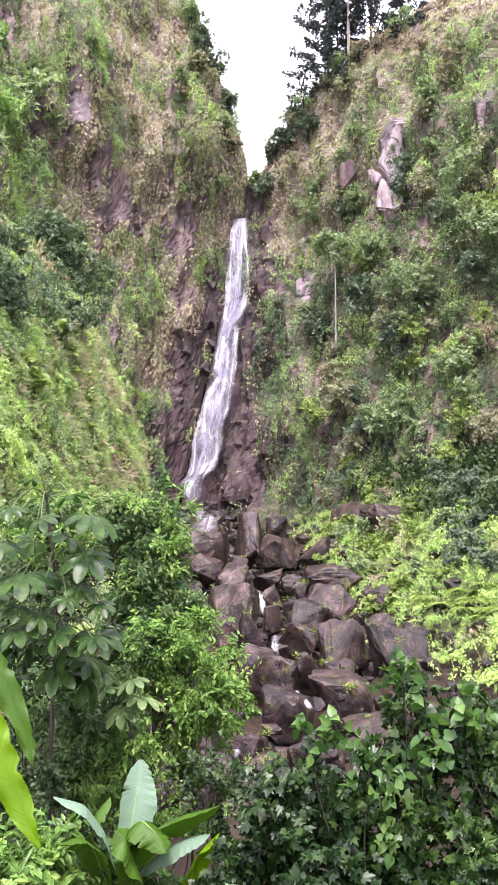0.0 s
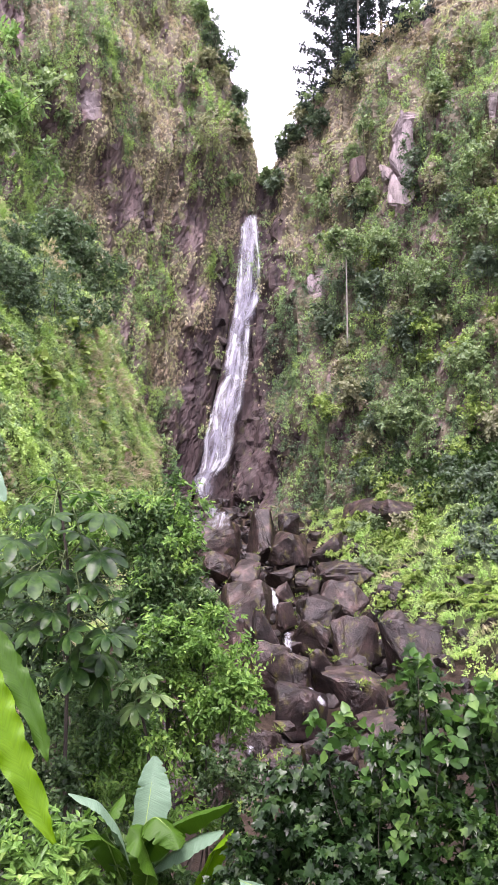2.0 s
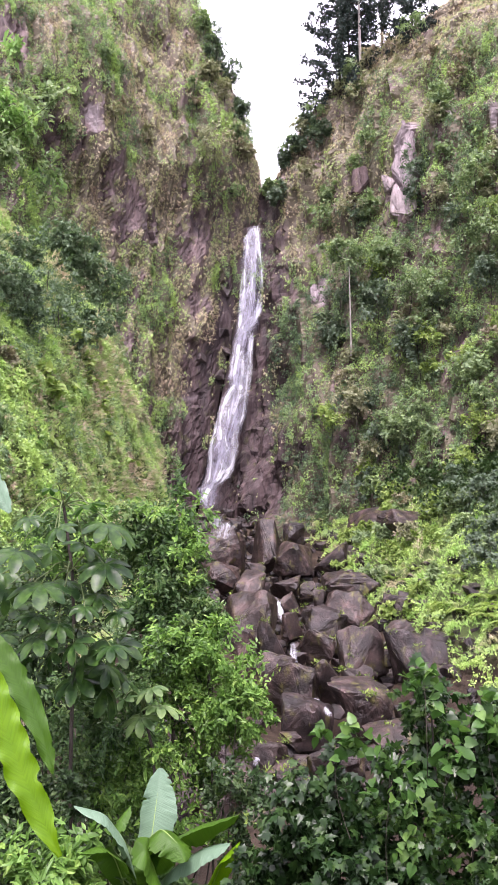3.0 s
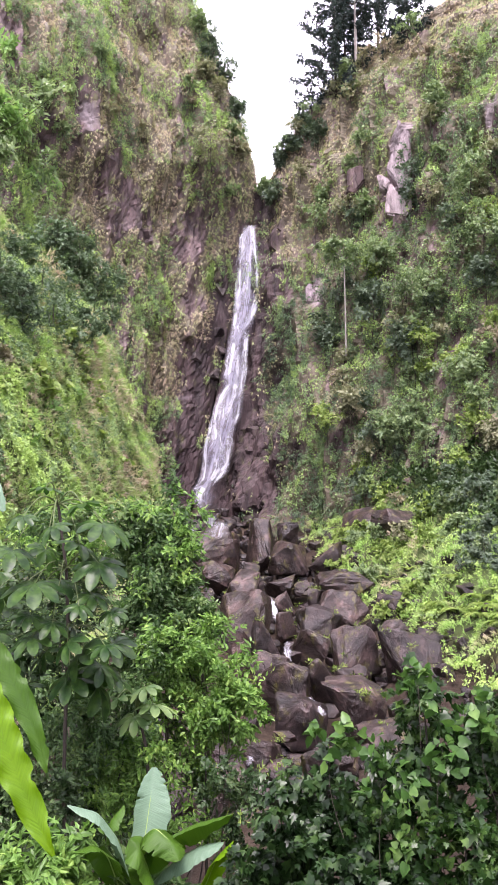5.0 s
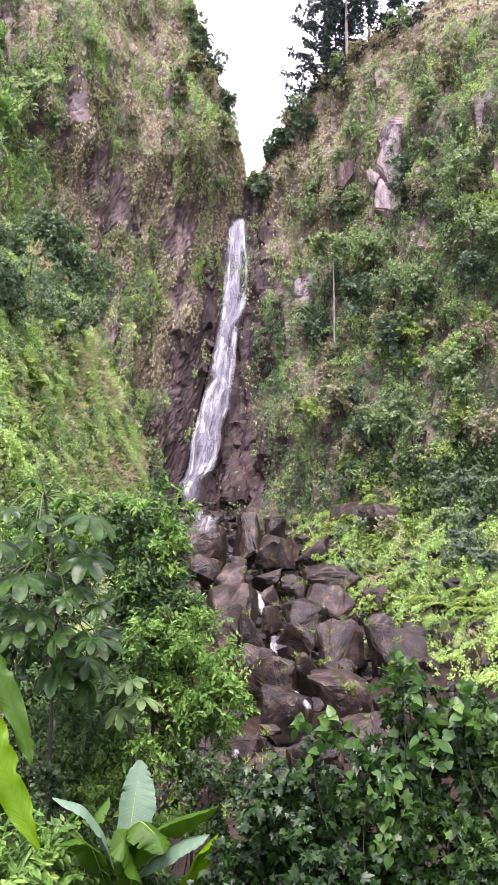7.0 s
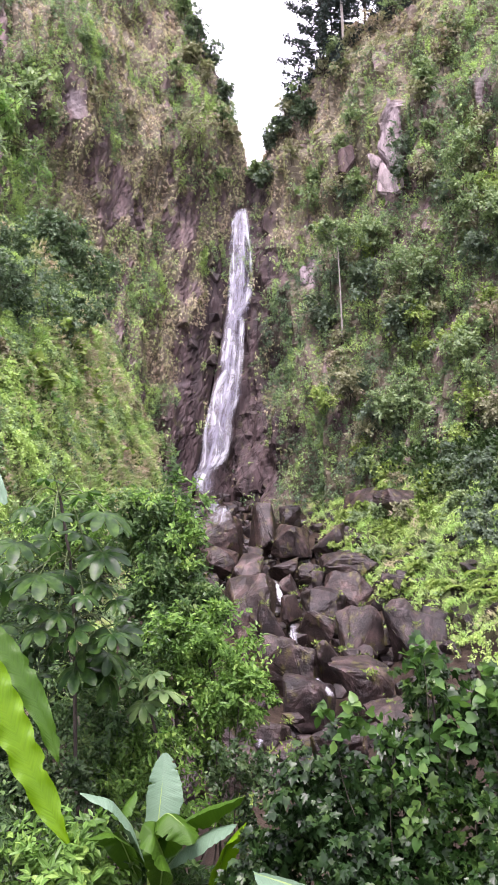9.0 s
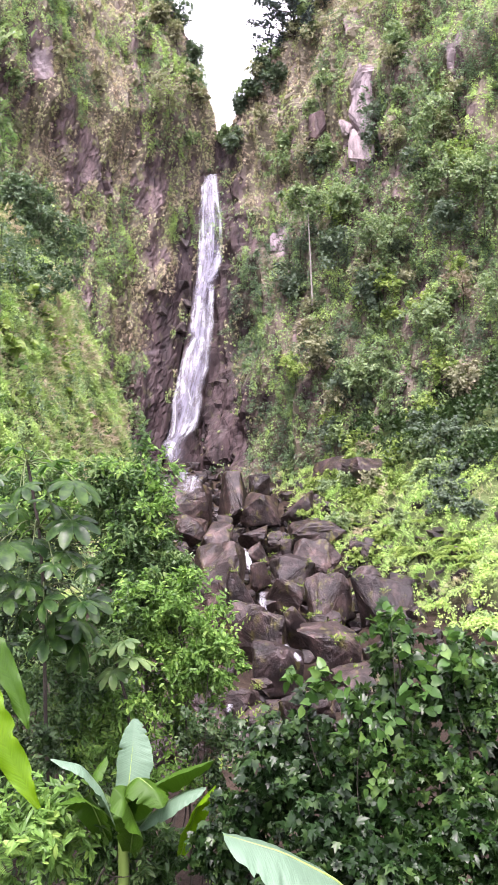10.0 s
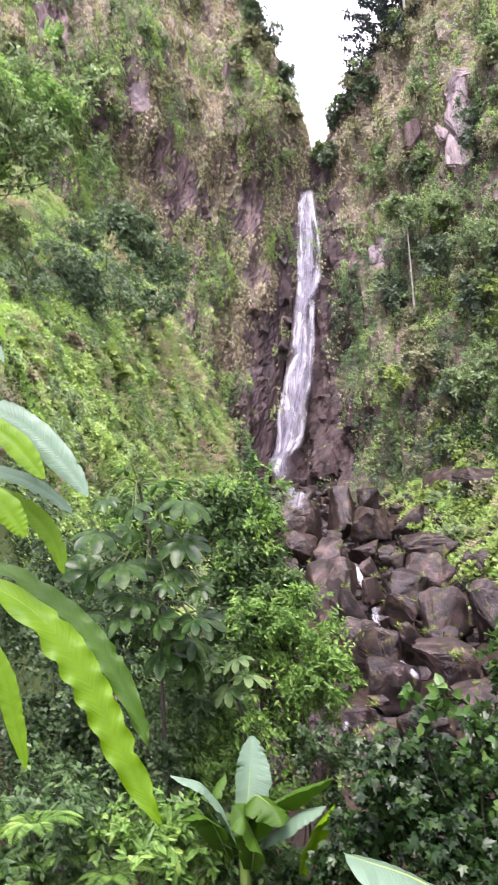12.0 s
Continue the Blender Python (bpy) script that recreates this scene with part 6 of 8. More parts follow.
plant("shrub", (24.90, 70.88, 17.11), (2.86, 2.86, 2.86), 3.54, 28, 1700, (0.22, 0.42), MID_LEAF, 174, "fresh green shrub growing on the rock wall", "shrub", "trees and shrubs of the right wall", clump_r=0.3, shape=RHOMB)
plant("tree", (9.11, 85.96, 23.86), (3.46, 2.31, 2.31), 11.26, 26, 2600, (0.2, 0.4), MID_LEAF, 175, "slender tree with a tall pale bare trunk", "tree", clump_r=0.25, trunk_r=0.11, lean=0.008, bark=PALE_BARK, limbs=10, shape=RHOMB)
plant("shrub", (-5.40, 93.07, 48.07), (4.06, 3.13, 3.13), 3.88, 24, 1300, (0.22, 0.42), OLIVE_LEAF, 176, "olive green shrub growing on the rock wall", "shrub", "trees and shrubs of the left wall", clump_r=0.3, shape=RHOMB)
plant("shrub", (-22.37, 81.30, 48.16), (1.37, 1.37, 2.46), 3.05, 24, 1300, (0.22, 0.42), MID_LEAF, 177, "fresh green shrub growing on the rock wall", "shrub", "trees and shrubs of the left wall", clump_r=0.3, shape=RHOMB)
plant("shrub", (-3.79, 98.66, 61.64), (1.66, 1.66, 1.99), 2.47, 24, 1300, (0.22, 0.42), DARK_LEAF, 178, "dark green shrub growing on the rock wall", "shrub", "trees and shrubs of the left wall", clump_r=0.3, shape=RHOMB)
plant("shrub", (-2.47, 98.03, 55.92), (1.32, 1.32, 2.11), 2.61, 24, 1300, (0.22, 0.42), DARK_LEAF, 179, "dark green shrub growing on the rock wall", "shrub", "trees and shrubs of the left wall", clump_r=0.3, shape=RHOMB)
plant("shrub", (-5.91, 97.89, 63.79), (1.51, 1.51, 2.96), 3.67, 24, 1300, (0.22, 0.42), DARK_LEAF, 180, "dark green shrub growing on the rock wall", "shrub", "trees and shrubs of the left wall", clump_r=0.3, shape=RHOMB)
plant("shrub", (-7.27, 98.43, 68.90), (1.32, 1.32, 1.65), 2.05, 24, 1300, (0.22, 0.42), MID_LEAF, 181, "fresh green shrub growing on the rock wall", "shrub", "trees and shrubs of the left wall", clump_r=0.3, shape=RHOMB)
plant("shrub", (-4.53, 96.45, 58.85), (1.30, 1.30, 1.30), 1.61, 24, 1300, (0.22, 0.42), OLIVE_LEAF, 182, "olive green shrub growing on the rock wall", "shrub", "trees and shrubs of the left wall", clump_r=0.3, shape=RHOMB)
plant("shrub", (-2.99, 97.10, 53.62), (1.30, 1.30, 1.30), 1.62, 24, 1300, (0.22, 0.42), MID_LEAF, 183, "fresh green shrub growing on the rock wall", "shrub", "trees and shrubs of the left wall", clump_r=0.3, shape=RHOMB)
plant("shrub", (-1.81, 97.74, 50.99), (1.12, 1.12, 1.31), 1.63, 24, 1300, (0.22, 0.42), OLIVE_LEAF, 184, "olive green shrub growing on the rock wall", "shrub", "trees and shrubs of the left wall", clump_r=0.3, shape=RHOMB)
plant("shrub", (-6.34, 96.25, 60.98), (1.29, 1.29, 1.29), 1.60, 24, 1300, (0.22, 0.42), OLIVE_LEAF, 185, "olive green shrub growing on the rock wall", "shrub", "trees and shrubs of the left wall", clump_r=0.3, shape=RHOMB)
plant("shrub", (10.27, 80.46, 7.98), (1.34, 1.03, 1.03), 1.28, 16, 795, (0.16, 0.36), MID_LEAF, 195, "fresh green shrub rooted in the rock wall", "shrub", "shrubs on the right wall", clump_r=0.32, limbs=4, shape=RHOMB)
plant("shrub", (10.46, 84.02, 16.66), (1.29, 1.29, 1.37), 1.69, 16, 761, (0.16, 0.36), DARK_LEAF, 196, "dark green shrub rooted in the rock wall", "shrub", "shrubs on the right wall", clump_r=0.32, limbs=4, shape=RHOMB)
plant("shrub", (22.83, 78.97, 36.63), (1.78, 1.32, 1.32), 1.64, 16, 953, (0.16, 0.36), OLIVE_LEAF, 197, "olive green shrub rooted in the rock wall", "shrub", "shrubs on the right wall", clump_r=0.32, limbs=4, shape=RHOMB)
plant("shrub", (14.06, 81.60, 22.42), (1.74, 1.74, 1.86), 2.31, 16, 920, (0.16, 0.36), DARK_LEAF, 198, "dark green shrub rooted in the rock wall", "shrub", "shrubs on the right wall", clump_r=0.32, limbs=4, shape=RHOMB)
plant("shrub", (11.87, 88.07, 32.95), (2.17, 2.17, 2.35), 2.91, 16, 1011, (0.16, 0.36), MID_LEAF, 199, "fresh green shrub rooted in the rock wall", "shrub", "shrubs on the right wall", clump_r=0.32, limbs=4, shape=RHOMB)
plant("shrub", (22.80, 77.63, 32.99), (2.26, 2.17, 2.17), 2.69, 16, 1131, (0.16, 0.36), BRIGHT_LEAF, 200, "bright green shrub rooted in the rock wall", "shrub", "shrubs on the right wall", clump_r=0.32, limbs=4, shape=RHOMB)
plant("shrub", (21.76, 76.03, 22.86), (1.30, 1.30, 1.32), 1.64, 16, 808, (0.16, 0.36), BRIGHT_LEAF, 201, "bright green shrub rooted in the rock wall", "shrub", "shrubs on the right wall", clump_r=0.32, limbs=4, shape=RHOMB)
plant("shrub", (20.74, 78.00, 29.99), (1.22, 1.22, 1.23), 1.53, 16, 770, (0.16, 0.36), OLIVE_LEAF, 202, "olive green shrub rooted in the rock wall", "shrub", "shrubs on the right wall", clump_r=0.32, limbs=4, shape=RHOMB)
plant("shrub", (8.69, 85.74, 19.21), (1.76, 1.46, 1.46), 1.81, 16, 898, (0.16, 0.36), OLIVE_LEAF, 203, "olive green shrub rooted in the rock wall", "shrub", "shrubs on the right wall", clump_r=0.32, limbs=4, shape=RHOMB)
plant("shrub", (18.98, 73.98, 7.31), (1.90, 1.79, 1.79), 2.21, 16, 1037, (0.16, 0.36), MID_LEAF, 204, "fresh green shrub rooted in the rock wall", "shrub", "shrubs on the right wall", clump_r=0.32, limbs=4, shape=RHOMB)
plant("shrub", (18.99, 77.67, 18.78), (1.77, 1.77, 1.88), 2.33, 16, 961, (0.16, 0.36), BRIGHT_LEAF, 205, "bright green shrub rooted in the rock wall", "shrub", "shrubs on the right wall", clump_r=0.32, limbs=4, shape=RHOMB)
plant("shrub", (9.88, 81.88, 6.74), (2.40, 2.13, 2.13), 2.65, 16, 1134, (0.16, 0.36), DARK_LEAF, 206, "dark green shrub rooted in the rock wall", "shrub", "shrubs on the right wall", clump_r=0.32, limbs=4, shape=RHOMB)
plant("shrub", (19.51, 73.94, 12.32), (2.17, 1.59, 1.59), 1.97, 16, 1137, (0.16, 0.36), BRIGHT_LEAF, 207, "bright green shrub rooted in the rock wall", "shrub", "shrubs on the right wall", clump_r=0.32, limbs=4, shape=RHOMB)
plant("shrub", (15.52, 80.41, 22.18), (2.01, 1.90, 1.90), 2.36, 16, 1019, (0.16, 0.36), BRIGHT_LEAF, 208, "bright green shrub rooted in the rock wall", "shrub", "shrubs on the right wall", clump_r=0.32, limbs=4, shape=RHOMB)
plant("shrub", (14.49, 81.08, 26.80), (2.34, 2.34, 2.40), 2.98, 16, 1123, (0.16, 0.36), MID_LEAF, 209, "fresh green shrub rooted in the rock wall", "shrub", "shrubs on the right wall", clump_r=0.32, limbs=4, shape=RHOMB)
plant("shrub", (13.38, 80.41, 11.74), (2.27, 2.27, 2.46), 3.05, 16, 1105, (0.16, 0.36), MID_LEAF, 210, "fresh green shrub rooted in the rock wall", "shrub", "shrubs on the right wall", clump_r=0.32, limbs=4, shape=RHOMB)
plant("shrub", (10.35, 82.49, 9.27), (2.07, 1.51, 1.51), 1.87, 16, 1022, (0.16, 0.36), BRIGHT_LEAF, 211, "bright green shrub rooted in the rock wall", "shrub", "shrubs on the right wall", clump_r=0.32, limbs=4, shape=RHOMB)
plant("shrub", (10.70, 90.86, 38.69), (2.27, 1.87, 1.87), 2.32, 16, 1019, (0.16, 0.36), DARK_LEAF, 212, "dark green shrub rooted in the rock wall", "shrub", "shrubs on the right wall", clump_r=0.32, limbs=4, shape=RHOMB)
plant("shrub", (19.36, 78.82, 32.97), (2.21, 2.16, 2.16), 2.68, 16, 1102, (0.16, 0.36), DARK_LEAF, 213, "dark green shrub rooted in the rock wall", "shrub", "shrubs on the right wall", clump_r=0.32, limbs=4, shape=RHOMB)
plant("shrub", (17.60, 80.22, 22.42), (1.34, 1.34, 1.44), 1.79, 16, 796, (0.16, 0.36), OLIVE_LEAF, 214, "olive green shrub rooted in the rock wall", "shrub", "shrubs on the right wall", clump_r=0.32, limbs=4, shape=RHOMB)
plant("shrub", (9.05, 86.78, 22.66), (1.34, 1.00, 1.00), 1.24, 16, 764, (0.16, 0.36), OLIVE_LEAF, 215, "olive green shrub rooted in the rock wall", "shrub", "shrubs on the right wall", clump_r=0.32, limbs=4, shape=RHOMB)
plant("shrub", (21.75, 75.10, 20.06), (2.01, 2.01, 2.10), 2.60, 16, 1067, (0.16, 0.36), OLIVE_LEAF, 216, "olive green shrub rooted in the rock wall", "shrub", "shrubs on the right wall", clump_r=0.32, limbs=4, shape=RHOMB)
plant("shrub", (15.31, 77.17, 12.57), (1.42, 1.08, 1.08), 1.33, 16, 841, (0.16, 0.36), MID_LEAF, 217, "fresh green shrub rooted in the rock wall", "shrub", "shrubs on the right wall", clump_r=0.32, limbs=4, shape=RHOMB)
plant("shrub", (6.68, 93.25, 39.08), (2.43, 2.43, 2.58), 3.20, 16, 1048, (0.16, 0.36), MID_LEAF, 218, "fresh green shrub rooted in the rock wall", "shrub", "shrubs on the right wall", clump_r=0.32, limbs=4, shape=RHOMB)
plant("shrub", (6.83, 83.77, 14.01), (2.22, 2.16, 2.16), 2.68, 16, 1059, (0.16, 0.36), BRIGHT_LEAF, 219, "bright green shrub rooted in the rock wall", "shrub", "shrubs on the right wall", clump_r=0.32, limbs=4, shape=RHOMB)
plant("shrub", (14.81, 79.23, 14.94), (1.39, 1.39, 1.39), 1.73, 16, 820, (0.16, 0.36), MID_LEAF, 220, "fresh green shrub rooted in the rock wall", "shrub", "shrubs on the right wall", clump_r=0.32, limbs=4, shape=RHOMB)
plant("shrub", (10.80, 90.80, 40.14), (2.64, 1.95, 1.95), 2.41, 16, 1130, (0.16, 0.36), OLIVE_LEAF, 221, "olive green shrub rooted in the rock wall", "shrub", "shrubs on the right wall", clump_r=0.32, limbs=4, shape=RHOMB)
plant("shrub", (7.90, 93.57, 42.83), (1.45, 1.45, 1.55), 1.92, 16, 765, (0.16, 0.36), MID_LEAF, 222, "fresh green shrub rooted in the rock wall", "shrub", "shrubs on the right wall", clump_r=0.32, limbs=4, shape=RHOMB)
plant("shrub", (19.37, 79.93, 24.39), (1.08, 1.08, 1.12), 1.38, 16, 712, (0.16, 0.36), MID_LEAF, 223, "fresh green shrub rooted in the rock wall", "shrub", "shrubs on the right wall", clump_r=0.32, limbs=4, shape=RHOMB)
plant("shrub", (21.15, 75.44, 20.48), (1.11, 0.81, 0.81), 1.01, 16, 745, (0.16, 0.36), MID_LEAF, 224, "fresh green shrub rooted in the rock wall", "shrub", "shrubs on the right wall", clump_r=0.32, limbs=4, shape=RHOMB)
plant("shrub", (20.94, 78.01, 29.53), (1.24, 1.08, 1.08), 1.33, 16, 777, (0.16, 0.36), MID_LEAF, 225, "fresh green shrub rooted in the rock wall", "shrub", "shrubs on the right wall", clump_r=0.32, limbs=4, shape=RHOMB)
plant("shrub", (10.97, 81.31, 11.65), (1.73, 1.73, 1.90), 2.36, 16, 921, (0.16, 0.36), DARK_LEAF, 226, "dark green shrub rooted in the rock wall", "shrub", "shrubs on the right wall", clump_r=0.32, limbs=4, shape=RHOMB)
plant("shrub", (8.27, 88.26, 29.46), (2.49, 2.18, 2.18), 2.70, 16, 1106, (0.16, 0.36), DARK_LEAF, 227, "dark green shrub rooted in the rock wall", "shrub", "shrubs on the right wall", clump_r=0.32, limbs=4, shape=RHOMB)
plant("shrub", (14.41, 81.55, 23.87), (2.31, 1.91, 1.91), 2.36, 16, 1108, (0.16, 0.36), OLIVE_LEAF, 228, "olive green shrub rooted in the rock wall", "shrub", "shrubs on the right wall", clump_r=0.32, limbs=4, shape=RHOMB)
plant("shrub", (16.26, 79.95, 19.76), (1.13, 0.84, 0.84), 1.04, 16, 729, (0.16, 0.36), BRIGHT_LEAF, 229, "bright green shrub rooted in the rock wall", "shrub", "shrubs on the right wall", clump_r=0.32, limbs=4, shape=RHOMB)
plant("shrub", (17.30, 80.91, 26.62), (1.66, 1.19, 1.19), 1.47, 16, 898, (0.16, 0.36), DARK_LEAF, 230, "dark green shrub rooted in the rock wall", "shrub", "shrubs on the right wall", clump_r=0.32, limbs=4, shape=RHOMB)
plant("shrub", (13.30, 80.65, 11.10), (1.13, 1.09, 1.09), 1.35, 16, 727, (0.16, 0.36), DARK_LEAF, 231, "dark green shrub rooted in the rock wall", "shrub", "shrubs on the right wall", clump_r=0.32, limbs=4, shape=RHOMB)
plant("shrub", (10.97, 88.39, 30.50), (1.45, 1.35, 1.35), 1.67, 16, 790, (0.16, 0.36), OLIVE_LEAF, 232, "olive green shrub rooted in the rock wall", "shrub", "shrubs on the right wall", clump_r=0.32, limbs=4, shape=RHOMB)
plant("shrub", (12.34, 86.87, 30.37), (2.61, 2.46, 2.46), 3.05, 16, 1154, (0.16, 0.36), BRIGHT_LEAF, 233, "bright green shrub rooted in the rock wall", "shrub", "shrubs on the right wall", clump_r=0.32, limbs=4, shape=RHOMB)
plant("shrub", (15.35, 81.23, 18.18), (2.43, 2.07, 2.07), 2.57, 16, 1151, (0.16, 0.36), MID_LEAF, 234, "fresh green shrub rooted in the rock wall", "shrub", "shrubs on the right wall", clump_r=0.32, limbs=4, shape=RHOMB)
plant("shrub", (7.72, 92.04, 36.32), (1.25, 0.97, 0.97), 1.21, 16, 713, (0.16, 0.36), BRIGHT_LEAF, 235, "bright green shrub rooted in the rock wall", "shrub", "shrubs on the right wall", clump_r=0.32, limbs=4, shape=RHOMB)
plant("shrub", (10.65, 81.98, 10.55), (2.41, 1.81, 1.81), 2.24, 16, 1138, (0.16, 0.36), OLIVE_LEAF, 236, "olive green shrub rooted in the rock wall", "shrub", "shrubs on the right wall", clump_r=0.32, limbs=4, shape=RHOMB)
plant("shrub", (19.74, 74.14, 14.49), (2.23, 1.73, 1.73), 2.15, 16, 1156, (0.16, 0.36), MID_LEAF, 237, "fresh green shrub rooted in the rock wall", "shrub", "shrubs on the right wall", clump_r=0.32, limbs=4, shape=RHOMB)
plant("shrub", (13.18, 86.05, 32.64), (1.53, 1.53, 1.65), 2.04, 16, 826, (0.16, 0.36), OLIVE_LEAF, 238, "olive green shrub rooted in the rock wall", "shrub", "shrubs on the right wall", clump_r=0.32, limbs=4, shape=RHOMB)
plant("shrub", (15.29, 81.38, 22.30), (2.28, 2.28, 2.38), 2.95, 16, 1102, (0.16, 0.36), MID_LEAF, 239, "fresh green shrub rooted in the rock wall", "shrub", "shrubs on the right wall", clump_r=0.32, limbs=4, shape=RHOMB)
plant("shrub", (17.39, 74.39, 7.26), (2.00, 2.00, 2.12), 2.63, 16, 1071, (0.16, 0.36), BRIGHT_LEAF, 240, "bright green shrub rooted in the rock wall", "shrub", "shrubs on the right wall", clump_r=0.32, limbs=4, shape=RHOMB)
plant("shrub", (22.65, 80.97, 43.78), (0.92, 0.89, 0.89), 1.11, 16, 654, (0.16, 0.36), OLIVE_LEAF, 241, "olive green shrub rooted in the rock wall", "shrub", "shrubs on the right wall", clump_r=0.32, limbs=4, shape=RHOMB)
plant("shrub", (11.43, 95.33, 57.92), (1.24, 1.24, 1.27), 1.58, 16, 699, (0.16, 0.36), MID_LEAF, 242, "fresh green shrub rooted in the rock wall", "shrub", "shrubs on the right wall", clump_r=0.32, limbs=4, shape=RHOMB)
plant("shrub", (22.16, 80.07, 38.78), (1.31, 1.31, 1.32), 1.63, 16, 787, (0.16, 0.36), OLIVE_LEAF, 243, "olive green shrub rooted in the rock wall", "shrub", "shrubs on the right wall", clump_r=0.32, limbs=4, shape=RHOMB)
plant("shrub", (10.73, 91.50, 46.51), (1.34, 1.20, 1.20), 1.49, 16, 742, (0.16, 0.36), MID_LEAF, 244, "fresh green shrub rooted in the rock wall", "shrub", "shrubs on the right wall", clump_r=0.32, limbs=4, shape=RHOMB)
plant("shrub", (21.30, 84.49, 51.97), (1.59, 1.58, 1.58), 1.96, 16, 853, (0.16, 0.36), OLIVE_LEAF, 245, "olive green shrub rooted in the rock wall", "shrub", "shrubs on the right wall", clump_r=0.32, limbs=4, shape=RHOMB)
plant("shrub", (6.43, 98.75, 55.46), (1.10, 0.79, 0.79), 0.98, 16, 647, (0.16, 0.36), MID_LEAF, 246, "fresh green shrub rooted in the rock wall", "shrub", "shrubs on the right wall", clump_r=0.32, limbs=4, shape=RHOMB)
plant("shrub", (5.11, 93.89, 46.77), (1.86, 1.40, 1.40), 1.74, 16, 881, (0.16, 0.36), OLIVE_LEAF, 247, "olive green shrub rooted in the rock wall", "shrub", "shrubs on the right wall", clump_r=0.32, limbs=4, shape=RHOMB)
plant("shrub", (19.62, 88.65, 57.19), (1.68, 1.68, 1.68), 2.08, 16, 857, (0.16, 0.36), OLIVE_LEAF, 248, "olive green shrub rooted in the rock wall", "shrub", "shrubs on the right wall", clump_r=0.32, limbs=4, shape=RHOMB)
plant("shrub", (18.12, 82.70, 46.65), (1.49, 1.49, 1.54), 1.91, 16, 833, (0.16, 0.36), OLIVE_LEAF, 249, "olive green shrub rooted in the rock wall", "shrub", "shrubs on the right wall", clump_r=0.32, limbs=4, shape=RHOMB)
plant("shrub", (7.84, 93.30, 43.83), (1.40, 1.21, 1.21), 1.50, 16, 750, (0.16, 0.36), MID_LEAF, 250, "fresh green shrub rooted in the rock wall", "shrub", "shrubs on the right wall", clump_r=0.32, limbs=4, shape=RHOMB)
plant("shrub", (23.01, 78.32, 40.58), (1.38, 1.38, 1.41), 1.75, 16, 821, (0.16, 0.36), OLIVE_LEAF, 251, "olive green shrub rooted in the rock wall", "shrub", "shrubs on the right wall", clump_r=0.32, limbs=4, shape=RHOMB)
plant("shrub", (17.80, 82.16, 38.02), (1.48, 1.48, 1.53), 1.90, 16, 833, (0.16, 0.36), OLIVE_LEAF, 252, "olive green shrub rooted in the rock wall", "shrub", "shrubs on the right wall", clump_r=0.32, limbs=4, shape=RHOMB)
plant("shrub", (22.31, 83.45, 54.21), (1.67, 1.67, 1.68), 2.09, 16, 887, (0.16, 0.36), OLIVE_LEAF, 253, "olive green shrub rooted in the rock wall", "shrub", "shrubs on the right wall", clump_r=0.32, limbs=4, shape=RHOMB)
plant("shrub", (18.94, 82.43, 43.40), (1.24, 1.02, 1.02), 1.27, 16, 754, (0.16, 0.36), MID_LEAF, 254, "fresh green shrub rooted in the rock wall", "shrub", "shrubs on the right wall", clump_r=0.32, limbs=4, shape=RHOMB)
plant("shrub", (11.92, 90.33, 48.54), (1.56, 1.43, 1.43), 1.78, 16, 813, (0.16, 0.36), MID_LEAF, 255, "fresh green shrub rooted in the rock wall", "shrub", "shrubs on the right wall", clump_r=0.32, limbs=4, shape=RHOMB)
plant("shrub", (22.05, 78.80, 38.41), (1.26, 1.01, 1.01), 1.25, 16, 780, (0.16, 0.36), OLIVE_LEAF, 256, "olive green shrub rooted in the rock wall", "shrub", "shrubs on the right wall", clump_r=0.32, limbs=4, shape=RHOMB)
plant("shrub", (-34.15, 71.40, 38.38), (0.75, 0.53, 0.53), 0.65, 16, 632, (0.16, 0.36), OLIVE_LEAF, 257, "olive green shrub rooted in the rock wall", "shrub", "shrubs on the left wall", clump_r=0.32, limbs=4, shape=RHOMB)
plant("shrub", (-3.00, 98.19, 46.64), (1.32, 1.09, 1.09), 1.35, 16, 709, (0.16, 0.36), MID_LEAF, 258, "fresh green shrub rooted in the rock wall", "shrub", "shrubs on the left wall", clump_r=0.32, limbs=4, shape=RHOMB)
plant("shrub", (-24.06, 82.71, 44.15), (0.80, 0.57, 0.57), 0.71, 16, 609, (0.16, 0.36), OLIVE_LEAF, 259, "olive green shrub rooted in the rock wall", "shrub", "shrubs on the left wall", clump_r=0.32, limbs=4, shape=RHOMB)
plant("shrub", (-15.79, 88.40, 52.37), (1.20, 1.20, 1.28), 1.59, 16, 712, (0.16, 0.36), OLIVE_LEAF, 260, "olive green shrub rooted in the rock wall", "shrub", "shrubs on the left wall", clump_r=0.32, limbs=4, shape=RHOMB)
plant("shrub", (-34.94, 71.33, 41.72), (0.80, 0.69, 0.69), 0.85, 16, 649, (0.16, 0.36), OLIVE_LEAF, 261, "olive green shrub rooted in the rock wall", "shrub", "shrubs on the left wall", clump_r=0.32, limbs=4, shape=RHOMB)
plant("shrub", (-27.46, 78.53, 34.33), (0.73, 0.73, 0.77), 0.95, 16, 598, (0.16, 0.36), OLIVE_LEAF, 262, "olive green shrub rooted in the rock wall", "shrub", "shrubs on the left wall", clump_r=0.32, limbs=4, shape=RHOMB)
plant("shrub", (-33.00, 73.86, 33.20), (0.96, 0.88, 0.88), 1.10, 16, 696, (0.16, 0.36), MID_LEAF, 263, "fresh green shrub rooted in the rock wall", "shrub", "shrubs on the left wall", clump_r=0.32, limbs=4, shape=RHOMB)
